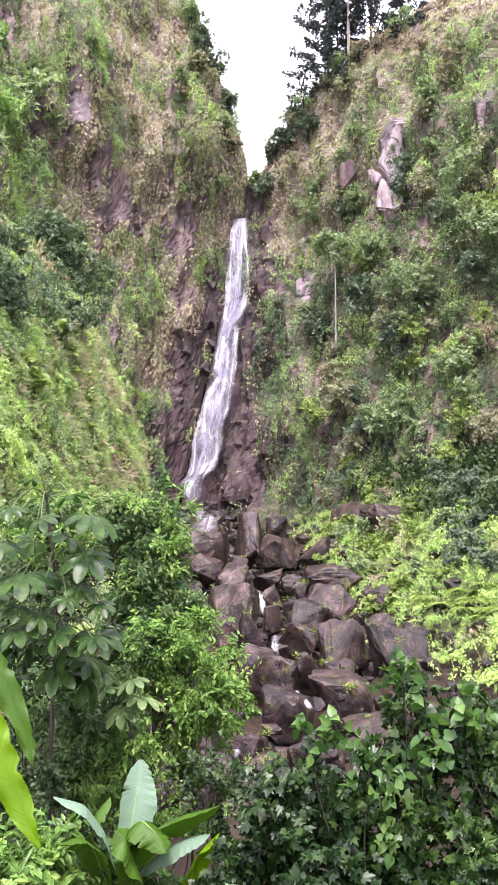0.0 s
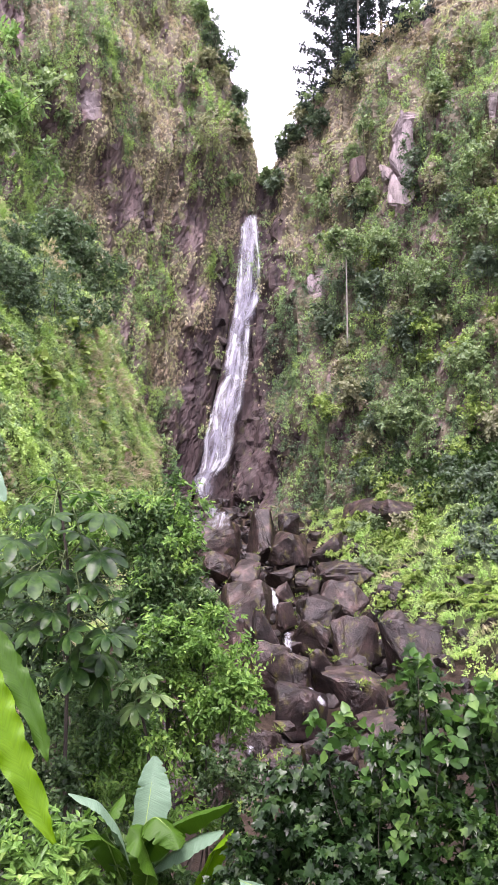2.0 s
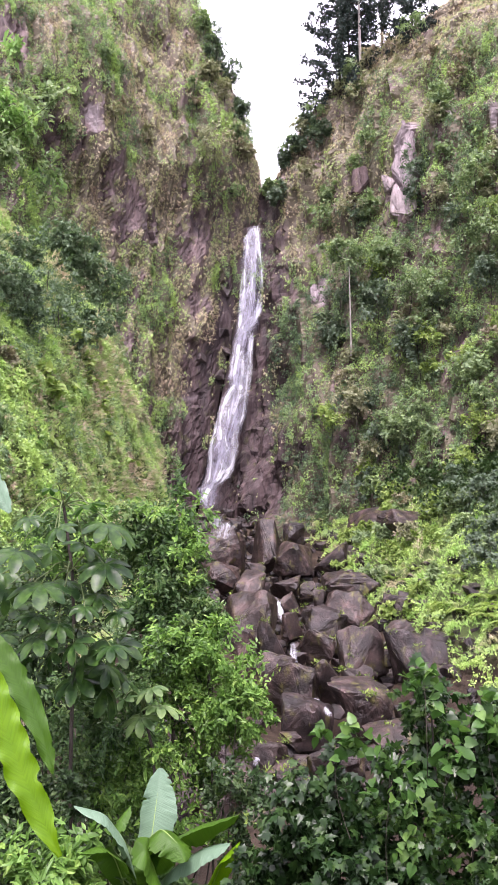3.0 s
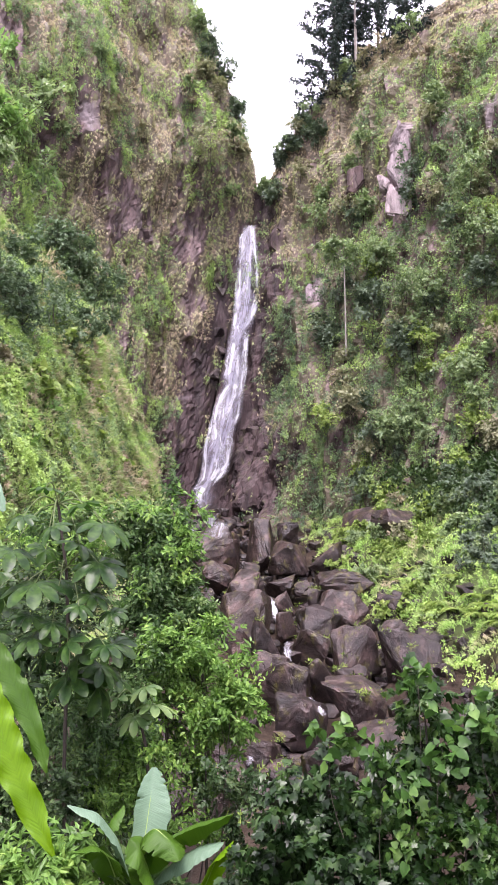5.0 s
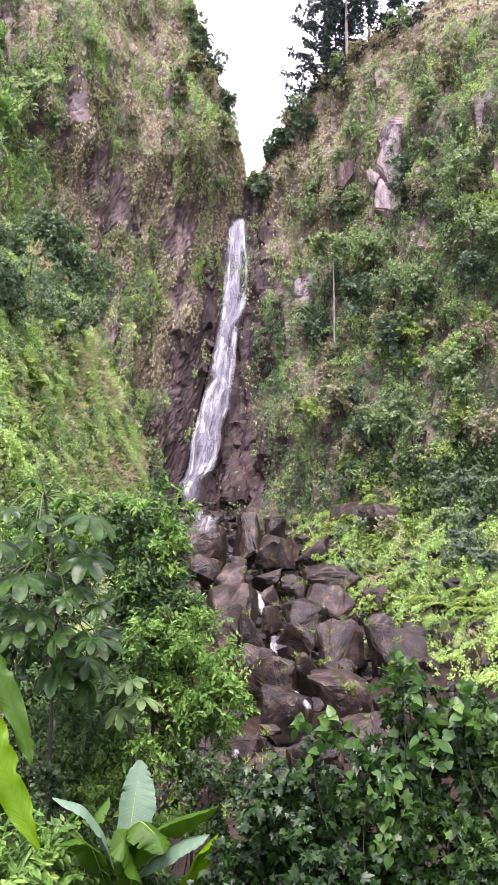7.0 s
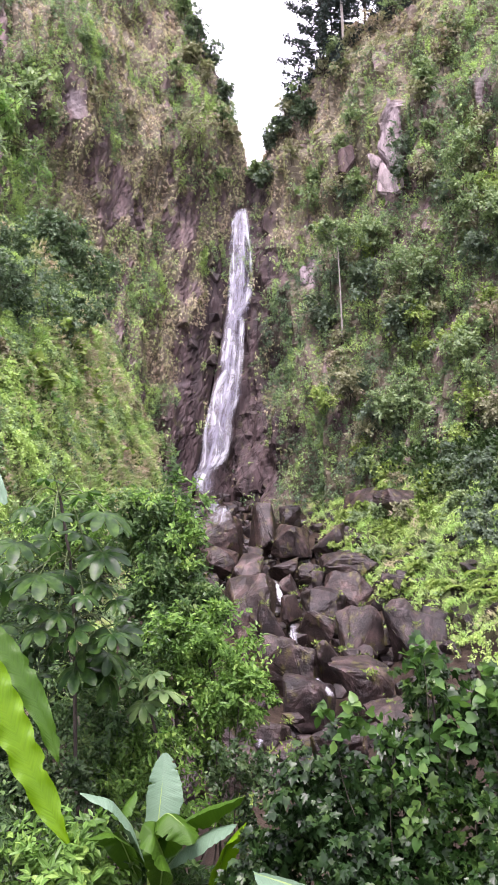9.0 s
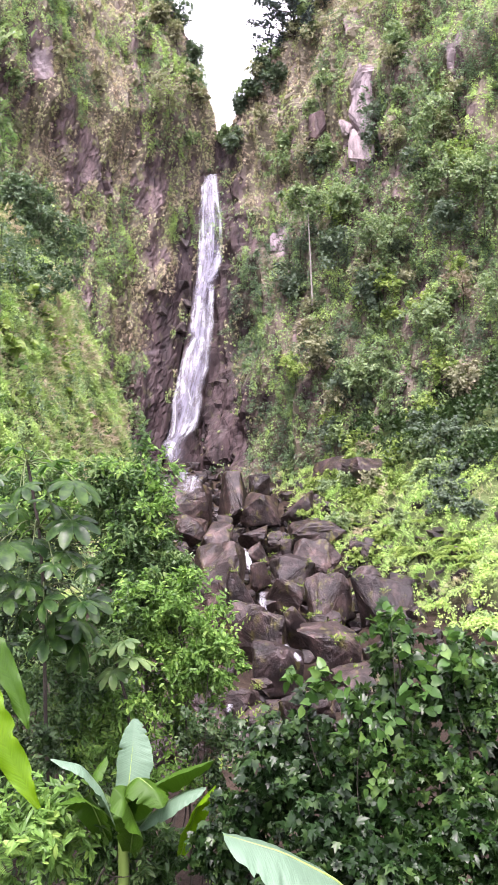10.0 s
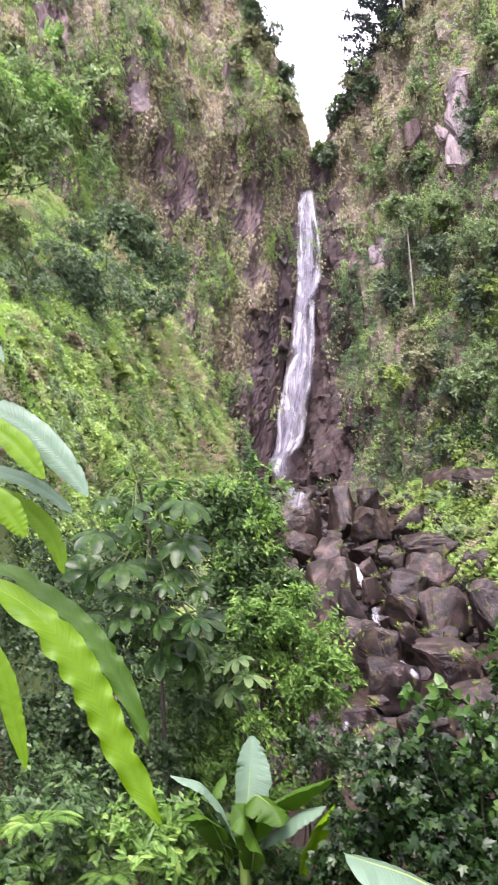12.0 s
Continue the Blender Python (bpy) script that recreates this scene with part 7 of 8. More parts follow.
plant("shrub", (-24.99, 78.87, 53.21), (0.69, 0.63, 0.63), 0.78, 16, 585, (0.16, 0.36), MID_LEAF, 264, "fresh green shrub rooted in the rock wall", "shrub", "shrubs on the left wall", clump_r=0.32, limbs=4, shape=RHOMB)
plant("shrub", (-20.65, 83.19, 46.92), (1.10, 0.86, 0.86), 1.07, 16, 702, (0.16, 0.36), MID_LEAF, 265, "fresh green shrub rooted in the rock wall", "shrub", "shrubs on the left wall", clump_r=0.32, limbs=4, shape=RHOMB)
plant("shrub", (-7.90, 95.66, 57.48), (0.68, 0.68, 0.70), 0.87, 16, 541, (0.16, 0.36), OLIVE_LEAF, 266, "olive green shrub rooted in the rock wall", "shrub", "shrubs on the left wall", clump_r=0.32, limbs=4, shape=RHOMB)
plant("shrub", (-13.47, 91.66, 51.07), (1.24, 1.00, 1.00), 1.24, 16, 713, (0.16, 0.36), OLIVE_LEAF, 267, "olive green shrub rooted in the rock wall", "shrub", "shrubs on the left wall", clump_r=0.32, limbs=4, shape=RHOMB)
plant("shrub", (-16.10, 85.98, 50.75), (1.07, 0.80, 0.80), 0.99, 16, 684, (0.16, 0.36), OLIVE_LEAF, 268, "olive green shrub rooted in the rock wall", "shrub", "shrubs on the left wall", clump_r=0.32, limbs=4, shape=RHOMB)
plant("shrub", (-27.57, 78.30, 43.34), (1.08, 1.08, 1.09), 1.35, 16, 721, (0.16, 0.36), MID_LEAF, 269, "fresh green shrub rooted in the rock wall", "shrub", "shrubs on the left wall", clump_r=0.32, limbs=4, shape=RHOMB)
plant("shrub", (-17.02, 84.98, 56.67), (0.82, 0.82, 0.89), 1.10, 16, 607, (0.16, 0.36), MID_LEAF, 270, "fresh green shrub rooted in the rock wall", "shrub", "shrubs on the left wall", clump_r=0.32, limbs=4, shape=RHOMB)
plant("shrub", (-28.62, 76.39, 51.90), (1.04, 0.81, 0.81), 1.01, 16, 713, (0.16, 0.36), OLIVE_LEAF, 271, "olive green shrub rooted in the rock wall", "shrub", "shrubs on the left wall", clump_r=0.32, limbs=4, shape=RHOMB)
plant("shrub", (-28.68, 77.86, 32.70), (0.96, 0.96, 0.97), 1.21, 16, 678, (0.16, 0.36), OLIVE_LEAF, 272, "olive green shrub rooted in the rock wall", "shrub", "shrubs on the left wall", clump_r=0.32, limbs=4, shape=RHOMB)
plant("shrub", (-33.63, 73.90, 44.30), (0.96, 0.79, 0.79), 0.98, 16, 699, (0.16, 0.36), MID_LEAF, 273, "fresh green shrub rooted in the rock wall", "shrub", "shrubs on the left wall", clump_r=0.32, limbs=4, shape=RHOMB)
plant("shrub", (-8.18, 95.03, 59.48), (1.05, 0.82, 0.82), 1.01, 16, 647, (0.16, 0.36), MID_LEAF, 274, "fresh green shrub rooted in the rock wall", "shrub", "shrubs on the left wall", clump_r=0.32, limbs=4, shape=RHOMB)
plant("shrub", (-33.22, 74.92, 41.80), (0.86, 0.86, 0.86), 1.07, 16, 656, (0.16, 0.36), OLIVE_LEAF, 275, "olive green shrub rooted in the rock wall", "shrub", "shrubs on the left wall", clump_r=0.32, limbs=4, shape=RHOMB)
plant("shrub", (-21.13, 85.48, 42.63), (0.77, 0.77, 0.82), 1.01, 16, 591, (0.16, 0.36), OLIVE_LEAF, 276, "olive green shrub rooted in the rock wall", "shrub", "shrubs on the left wall", clump_r=0.32, limbs=4, shape=RHOMB)
plant("shrub", (13.00, 81.70, 8.84), (1.33, 0.85, 0.85), 0.59, 14, 637, (0.14, 0.34), BRIGHT_LEAF, 277, "bright green low bush on the grassy bank", "shrub", "bushes on the bank", clump_r=0.34, limbs=4, shape=RHOMB)
plant("shrub", (8.61, 74.50, 3.17), (1.33, 1.11, 1.11), 0.76, 14, 675, (0.14, 0.34), MID_LEAF, 278, "fresh green low bush on the grassy bank", "shrub", "bushes on the bank", clump_r=0.34, limbs=4, shape=RHOMB)
plant("shrub", (11.18, 76.50, 5.95), (1.32, 0.87, 0.87), 0.55, 14, 662, (0.14, 0.34), BRIGHT_LEAF, 279, "bright green low bush on the grassy bank", "shrub", "bushes on the bank", clump_r=0.34, limbs=4, shape=RHOMB)
plant("shrub", (11.47, 58.20, 0.56), (0.87, 0.73, 0.73), 0.57, 14, 607, (0.14, 0.34), MID_LEAF, 280, "fresh green low bush on the grassy bank", "shrub", "bushes on the bank", clump_r=0.34, limbs=4, shape=RHOMB)
plant("shrub", (10.91, 54.40, -1.67), (1.45, 0.88, 0.88), 0.56, 14, 886, (0.14, 0.34), BRIGHT_LEAF, 281, "bright green low bush on the grassy bank", "shrub", "bushes on the bank", clump_r=0.34, limbs=4, shape=RHOMB)
plant("shrub", (8.95, 65.60, 0.52), (1.00, 0.77, 0.77), 0.52, 14, 613, (0.14, 0.34), MID_LEAF, 282, "fresh green low bush on the grassy bank", "shrub", "bushes on the bank", clump_r=0.34, limbs=4, shape=RHOMB)
plant("shrub", (14.00, 55.60, 1.80), (0.97, 0.80, 0.80), 0.52, 14, 666, (0.14, 0.34), MID_LEAF, 283, "fresh green low bush on the grassy bank", "shrub", "bushes on the bank", clump_r=0.34, limbs=4, shape=RHOMB)
plant("shrub", (11.77, 82.10, 7.90), (1.54, 1.11, 1.11), 0.76, 14, 696, (0.14, 0.34), BRIGHT_LEAF, 284, "bright green low bush on the grassy bank", "shrub", "bushes on the bank", clump_r=0.34, limbs=4, shape=RHOMB)
plant("shrub", (9.56, 57.30, -1.66), (0.96, 0.59, 0.59), 0.44, 14, 647, (0.14, 0.34), BRIGHT_LEAF, 285, "bright green low bush on the grassy bank", "shrub", "bushes on the bank", clump_r=0.34, limbs=4, shape=RHOMB)
plant("shrub", (13.31, 70.10, 5.18), (1.40, 1.13, 1.13), 0.76, 14, 726, (0.14, 0.34), BRIGHT_LEAF, 286, "bright green low bush on the grassy bank", "shrub", "bushes on the bank", clump_r=0.34, limbs=4, shape=RHOMB)
plant("shrub", (12.12, 78.80, 7.45), (2.02, 1.33, 1.33), 0.84, 14, 861, (0.14, 0.34), BRIGHT_LEAF, 287, "bright green low bush on the grassy bank", "shrub", "bushes on the bank", clump_r=0.34, limbs=4, shape=RHOMB)
plant("shrub", (6.11, 72.50, 1.32), (1.21, 0.99, 0.99), 0.70, 14, 646, (0.14, 0.34), BRIGHT_LEAF, 288, "bright green low bush on the grassy bank", "shrub", "bushes on the bank", clump_r=0.34, limbs=4, shape=RHOMB)
plant("shrub", (10.22, 58.20, -0.64), (1.04, 0.87, 0.87), 0.64, 14, 677, (0.14, 0.34), BRIGHT_LEAF, 289, "bright green low bush on the grassy bank", "shrub", "bushes on the bank", clump_r=0.34, limbs=4, shape=RHOMB)
plant("shrub", (11.48, 71.60, 4.66), (1.35, 0.90, 0.90), 0.61, 14, 700, (0.14, 0.34), BRIGHT_LEAF, 290, "bright green low bush on the grassy bank", "shrub", "bushes on the bank", clump_r=0.34, limbs=4, shape=RHOMB)
plant("shrub", (8.28, 57.40, -2.43), (0.83, 0.62, 0.62), 1.01, 14, 596, (0.14, 0.34), BRIGHT_LEAF, 291, "bright green low bush on the grassy bank", "shrub", "bushes on the bank", clump_r=0.34, limbs=4, shape=RHOMB)
plant("shrub", (12.22, 66.20, 3.17), (1.35, 0.87, 0.87), 0.53, 14, 736, (0.14, 0.34), BRIGHT_LEAF, 292, "bright green low bush on the grassy bank", "shrub", "bushes on the bank", clump_r=0.34, limbs=4, shape=RHOMB)
plant("shrub", (8.24, 66.30, 0.41), (1.42, 0.95, 0.95), 0.65, 14, 761, (0.14, 0.34), MID_LEAF, 293, "fresh green low bush on the grassy bank", "shrub", "bushes on the bank", clump_r=0.34, limbs=4, shape=RHOMB)
plant("shrub", (18.41, 60.30, 5.30), (1.46, 1.29, 1.29), 0.84, 14, 825, (0.14, 0.34), MID_LEAF, 294, "fresh green low bush on the grassy bank", "shrub", "bushes on the bank", clump_r=0.34, limbs=4, shape=RHOMB)
plant("shrub", (14.42, 70.80, 6.37), (1.40, 1.17, 1.17), 0.85, 14, 721, (0.14, 0.34), BRIGHT_LEAF, 295, "bright green low bush on the grassy bank", "shrub", "bushes on the bank", clump_r=0.34, limbs=4, shape=RHOMB)
plant("shrub", (15.25, 56.40, 2.37), (0.76, 0.47, 0.47), 0.35, 14, 572, (0.14, 0.34), MID_LEAF, 296, "fresh green low bush on the grassy bank", "shrub", "bushes on the bank", clump_r=0.34, limbs=4, shape=RHOMB)
plant("shrub", (17.01, 58.90, 3.81), (2.09, 1.78, 1.78), 1.09, 14, 1093, (0.14, 0.34), DARK_LEAF, 297, "dark green bush at the foot of the rock wall", "shrub", "bushes on the bank", clump_r=0.34, limbs=4, shape=RHOMB)
plant("shrub", (15.10, 56.30, 2.25), (1.30, 0.92, 0.92), 0.60, 14, 798, (0.14, 0.34), MID_LEAF, 298, "fresh green bush at the foot of the rock wall", "shrub", "bushes on the bank", clump_r=0.34, limbs=4, shape=RHOMB)
plant("shrub", (16.35, 59.70, 3.89), (1.37, 0.96, 0.96), 0.63, 14, 796, (0.14, 0.34), MID_LEAF, 299, "fresh green bush at the foot of the rock wall", "shrub", "bushes on the bank", clump_r=0.34, limbs=4, shape=RHOMB)
plant("shrub", (18.32, 62.40, 6.31), (1.94, 1.26, 1.26), 0.79, 14, 989, (0.14, 0.34), DARK_LEAF, 300, "dark green bush at the foot of the rock wall", "shrub", "bushes on the bank", clump_r=0.34, limbs=4, shape=RHOMB)
plant("shrub", (16.50, 72.60, 8.16), (1.90, 1.62, 1.62), 1.03, 14, 874, (0.14, 0.34), DARK_LEAF, 301, "dark green bush at the foot of the rock wall", "shrub", "bushes on the bank", clump_r=0.34, limbs=4, shape=RHOMB)
plant("shrub", (14.31, 54.40, 1.71), (1.69, 1.50, 1.50), 0.96, 14, 991, (0.14, 0.34), DARK_LEAF, 302, "dark green bush at the foot of the rock wall", "shrub", "bushes on the bank", clump_r=0.34, limbs=4, shape=RHOMB)
plant("shrub", (15.74, 67.20, 6.14), (1.66, 1.40, 1.40), 0.88, 14, 837, (0.14, 0.34), MID_LEAF, 303, "fresh green bush at the foot of the rock wall", "shrub", "bushes on the bank", clump_r=0.34, limbs=4, shape=RHOMB)
plant("shrub", (14.93, 52.50, 1.12), (1.06, 0.69, 0.69), 0.52, 14, 732, (0.14, 0.34), DARK_LEAF, 304, "dark green bush at the foot of the rock wall", "shrub", "bushes on the bank", clump_r=0.34, limbs=4, shape=RHOMB)
plant("shrub", (15.30, 66.90, 5.60), (1.76, 1.27, 1.27), 0.78, 14, 877, (0.14, 0.34), MID_LEAF, 305, "fresh green bush at the foot of the rock wall", "shrub", "bushes on the bank", clump_r=0.34, limbs=4, shape=RHOMB)
plant("shrub", (15.35, 58.50, 3.04), (1.98, 1.28, 1.28), 0.79, 14, 1055, (0.14, 0.34), DARK_LEAF, 306, "dark green bush at the foot of the rock wall", "shrub", "bushes on the bank", clump_r=0.34, limbs=4, shape=RHOMB)
plant("shrub", (18.66, 60.70, 5.62), (1.65, 1.44, 1.44), 0.95, 14, 897, (0.14, 0.34), MID_LEAF, 307, "fresh green bush at the foot of the rock wall", "shrub", "bushes on the bank", clump_r=0.34, limbs=4, shape=RHOMB)
plant("shrub", (16.12, 63.50, 5.21), (1.37, 0.84, 0.84), 0.56, 14, 765, (0.14, 0.34), DARK_LEAF, 308, "dark green bush at the foot of the rock wall", "shrub", "bushes on the bank", clump_r=0.34, limbs=4, shape=RHOMB)
plant("shrub", (14.64, 62.80, 4.07), (1.31, 0.87, 0.87), 0.58, 14, 748, (0.14, 0.34), MID_LEAF, 309, "fresh green bush at the foot of the rock wall", "shrub", "bushes on the bank", clump_r=0.34, limbs=4, shape=RHOMB)
plant("shrub", (16.74, 64.30, 5.82), (2.35, 1.92, 1.92), 1.17, 14, 1122, (0.14, 0.34), DARK_LEAF, 310, "dark green bush at the foot of the rock wall", "shrub", "bushes on the bank", clump_r=0.34, limbs=4, shape=RHOMB)
plant("shrub", (14.00, 57.20, 1.82), (1.19, 0.83, 0.83), 0.56, 14, 745, (0.14, 0.34), DARK_LEAF, 311, "dark green bush at the foot of the rock wall", "shrub", "bushes on the bank", clump_r=0.34, limbs=4, shape=RHOMB)
plant("shrub", (17.53, 66.20, 7.04), (1.43, 1.26, 1.26), 0.97, 14, 765, (0.14, 0.34), DARK_LEAF, 312, "dark green bush at the foot of the rock wall", "shrub", "bushes on the bank", clump_r=0.34, limbs=4, shape=RHOMB)
plant("shrub", (-13.19, 37.60, 9.94), (0.48, 0.37, 0.37), 0.34, 14, 551, (0.14, 0.34), BRIGHT_LEAF, 313, "bright green low bush on the grassy spur", "shrub", "bushes on the spur", clump_r=0.34, limbs=4, shape=RHOMB)
plant("shrub", (-11.68, 58.60, 12.03), (1.16, 0.87, 0.87), 0.72, 14, 723, (0.14, 0.34), BRIGHT_LEAF, 314, "bright green low bush on the grassy spur", "shrub", "bushes on the spur", clump_r=0.34, limbs=4, shape=RHOMB)
plant("shrub", (-15.47, 67.00, 22.23), (1.09, 0.90, 0.90), 0.66, 14, 637, (0.14, 0.34), MID_LEAF, 315, "fresh green low bush on the grassy spur", "shrub", "bushes on the spur", clump_r=0.34, limbs=4, shape=RHOMB)
plant("shrub", (-16.88, 43.00, 16.37), (0.70, 0.58, 0.58), 0.42, 14, 637, (0.14, 0.34), OLIVE_LEAF, 316, "olive green low bush on the grassy spur", "shrub", "bushes on the spur", clump_r=0.34, limbs=4, shape=RHOMB)
plant("shrub", (-16.51, 54.10, 17.70), (0.77, 0.51, 0.51), 0.52, 14, 587, (0.14, 0.34), BRIGHT_LEAF, 317, "bright green low bush on the grassy spur", "shrub", "bushes on the spur", clump_r=0.34, limbs=4, shape=RHOMB)
plant("shrub", (-13.51, 52.90, 14.45), (0.92, 0.82, 0.82), 0.59, 14, 662, (0.14, 0.34), OLIVE_LEAF, 318, "olive green low bush on the grassy spur", "shrub", "bushes on the spur", clump_r=0.34, limbs=4, shape=RHOMB)
plant("shrub", (-18.15, 109.70, 12.92), (1.16, 1.04, 1.04), 19.34, 14, 501, (0.14, 0.34), MID_LEAF, 319, "fresh green low bush on the grassy spur", "shrub", "bushes on the spur", clump_r=0.34, limbs=4, shape=RHOMB)
plant("shrub", (-13.71, 57.40, 17.32), (1.04, 0.86, 0.86), 0.71, 14, 681, (0.14, 0.34), MID_LEAF, 320, "fresh green low bush on the grassy spur", "shrub", "bushes on the spur", clump_r=0.34, limbs=4, shape=RHOMB)
plant("shrub", (-13.63, 35.90, 10.81), (0.37, 0.23, 0.23), 0.30, 14, 495, (0.14, 0.34), BRIGHT_LEAF, 321, "bright green low bush on the grassy spur", "shrub", "bushes on the spur", clump_r=0.34, limbs=4, shape=RHOMB)
plant("shrub", (-11.29, 64.20, 10.07), (0.68, 0.47, 0.47), 0.54, 14, 501, (0.14, 0.34), MID_LEAF, 322, "fresh green low bush on the grassy spur", "shrub", "bushes on the spur", clump_r=0.34, limbs=4, shape=RHOMB)
plant("shrub", (-13.81, 32.00, 9.01), (0.45, 0.31, 0.31), 0.45, 14, 585, (0.14, 0.34), BRIGHT_LEAF, 323, "bright green low bush on the grassy spur", "shrub", "bushes on the spur", clump_r=0.34, limbs=4, shape=RHOMB)
plant("shrub", (-14.06, 39.90, 12.55), (0.43, 0.27, 0.27), 0.30, 14, 509, (0.14, 0.34), MID_LEAF, 324, "fresh green low bush on the grassy spur", "shrub", "bushes on the spur", clump_r=0.34, limbs=4, shape=RHOMB)
plant("shrub", (-16.24, 41.10, 14.92), (0.81, 0.53, 0.53), 0.59, 14, 722, (0.14, 0.34), OLIVE_LEAF, 325, "olive green low bush on the grassy spur", "shrub", "bushes on the spur", clump_r=0.34, limbs=4, shape=RHOMB)
plant("shrub", (-13.11, 34.90, 8.89), (0.40, 0.31, 0.31), 0.38, 14, 525, (0.14, 0.34), OLIVE_LEAF, 326, "olive green low bush on the grassy spur", "shrub", "bushes on the spur", clump_r=0.34, limbs=4, shape=RHOMB)
plant("shrub", (-16.57, 66.00, 22.48), (1.03, 0.77, 0.77), 0.59, 14, 621, (0.14, 0.34), MID_LEAF, 327, "fresh green low bush on the grassy spur", "shrub", "bushes on the spur", clump_r=0.34, limbs=4, shape=RHOMB)
plant("shrub", (-14.27, 39.80, 12.71), (0.41, 0.33, 0.33), 0.30, 14, 496, (0.14, 0.34), OLIVE_LEAF, 328, "olive green low bush on the grassy spur", "shrub", "bushes on the spur", clump_r=0.34, limbs=4, shape=RHOMB)
plant("shrub", (-11.23, 69.70, 13.21), (1.26, 1.04, 1.04), 0.81, 14, 681, (0.14, 0.34), OLIVE_LEAF, 329, "olive green low bush on the grassy spur", "shrub", "bushes on the spur", clump_r=0.34, limbs=4, shape=RHOMB)
plant("shrub", (-18.89, 109.70, 13.19), (1.63, 1.38, 1.38), 17.94, 14, 603, (0.14, 0.34), BRIGHT_LEAF, 330, "bright green low bush on the grassy spur", "shrub", "bushes on the spur", clump_r=0.34, limbs=4, shape=RHOMB)
plant("shrub", (-14.10, 58.60, 18.83), (0.76, 0.58, 0.58), 0.48, 14, 560, (0.14, 0.34), OLIVE_LEAF, 331, "olive green low bush on the grassy spur", "shrub", "bushes on the spur", clump_r=0.34, limbs=4, shape=RHOMB)
plant("shrub", (-16.36, 37.70, 13.17), (0.66, 0.49, 0.49), 0.39, 14, 668, (0.14, 0.34), MID_LEAF, 332, "fresh green low bush on the grassy spur", "shrub", "bushes on the spur", clump_r=0.34, limbs=4, shape=RHOMB)
plant("shrub", (-16.98, 54.00, 18.27), (0.56, 0.49, 0.49), 0.47, 14, 495, (0.14, 0.34), MID_LEAF, 333, "fresh green low bush on the grassy spur", "shrub", "bushes on the spur", clump_r=0.34, limbs=4, shape=RHOMB)
plant("shrub", (-13.64, 43.10, 12.44), (0.73, 0.53, 0.53), 0.43, 14, 651, (0.14, 0.34), OLIVE_LEAF, 334, "olive green low bush on the grassy spur", "shrub", "bushes on the spur", clump_r=0.34, limbs=4, shape=RHOMB)
plant("shrub", (8.95, 75.50, 4.00), (1.52, 1.01, 1.01), 1.07, 14, 790, (0.14, 0.34), BRIGHT_LEAF, 335, "bright green low bush round the rock outcrop", "shrub", "bushes on the bank", clump_r=0.34, limbs=4, shape=RHOMB)
plant("shrub", (10.15, 70.90, 3.27), (1.67, 0.95, 0.95), 1.30, 14, 880, (0.14, 0.34), MID_LEAF, 336, "fresh green low bush round the rock outcrop", "shrub", "bushes on the bank", clump_r=0.34, limbs=4, shape=RHOMB)
plant("shrub", (11.45, 67.40, 2.74), (1.58, 1.00, 1.00), 1.50, 14, 880, (0.14, 0.34), OLIVE_LEAF, 337, "olive green low bush round the rock outcrop", "shrub", "bushes on the bank", clump_r=0.34, limbs=4, shape=RHOMB)
plant("shrub", (12.44, 63.30, 2.86), (1.28, 1.06, 1.06), 1.06, 14, 790, (0.14, 0.34), BRIGHT_LEAF, 338, "bright green low bush round the rock outcrop", "shrub", "bushes on the bank", clump_r=0.34, limbs=4, shape=RHOMB)
plant("shrub", (11.32, 84.50, 8.11), (1.70, 0.57, 0.57), 0.54, 14, 790, (0.14, 0.34), OLIVE_LEAF, 339, "olive green low bush round the rock outcrop", "shrub", "bushes on the bank", clump_r=0.34, limbs=4, shape=RHOMB)
plant("shrub", (12.78, 76.90, 7.16), (1.55, 0.52, 0.52), 0.55, 14, 790, (0.14, 0.34), OLIVE_LEAF, 340, "olive green low bush round the rock outcrop", "shrub", "bushes on the bank", clump_r=0.34, limbs=4, shape=RHOMB)
plant("shrub", (10.13, 66.90, 2.08), (1.57, 0.99, 0.99), 0.98, 14, 880, (0.14, 0.34), BRIGHT_LEAF, 341, "bright green low bush round the rock outcrop", "shrub", "bushes on the bank", clump_r=0.34, limbs=4, shape=RHOMB)
plant("shrub", (7.67, 77.00, 3.64), (1.29, 1.03, 1.03), 0.93, 14, 700, (0.14, 0.34), BRIGHT_LEAF, 342, "bright green low bush round the rock outcrop", "shrub", "bushes on the bank", clump_r=0.34, limbs=4, shape=RHOMB)
plant("herb", (-12.37, 47.90, 11.20), (0.9, 0.8, 0.6), 0.90, 8, 44, (0.35, 0.6), BRIGHT_LEAF, 860, "big heart-leaved herb on the grassy spur", "plant", "big-leaved herbs", HEART, clump_r=0.5, per=3, limbs=6, trunk_r=0.02)
plant("herb", (-13.64, 56.80, 16.85), (0.9, 0.8, 0.6), 0.90, 8, 44, (0.35, 0.6), BRIGHT_LEAF, 890, "big heart-leaved herb on the grassy spur", "plant", "big-leaved herbs", HEART, clump_r=0.5, per=3, limbs=6, trunk_r=0.02)
plant("herb", (-12.80, 47.00, 11.90), (0.9, 0.8, 0.6), 0.90, 8, 44, (0.35, 0.6), BRIGHT_LEAF, 840, "big heart-leaved herb on the grassy spur", "plant", "big-leaved herbs", HEART, clump_r=0.5, per=3, limbs=6, trunk_r=0.02)
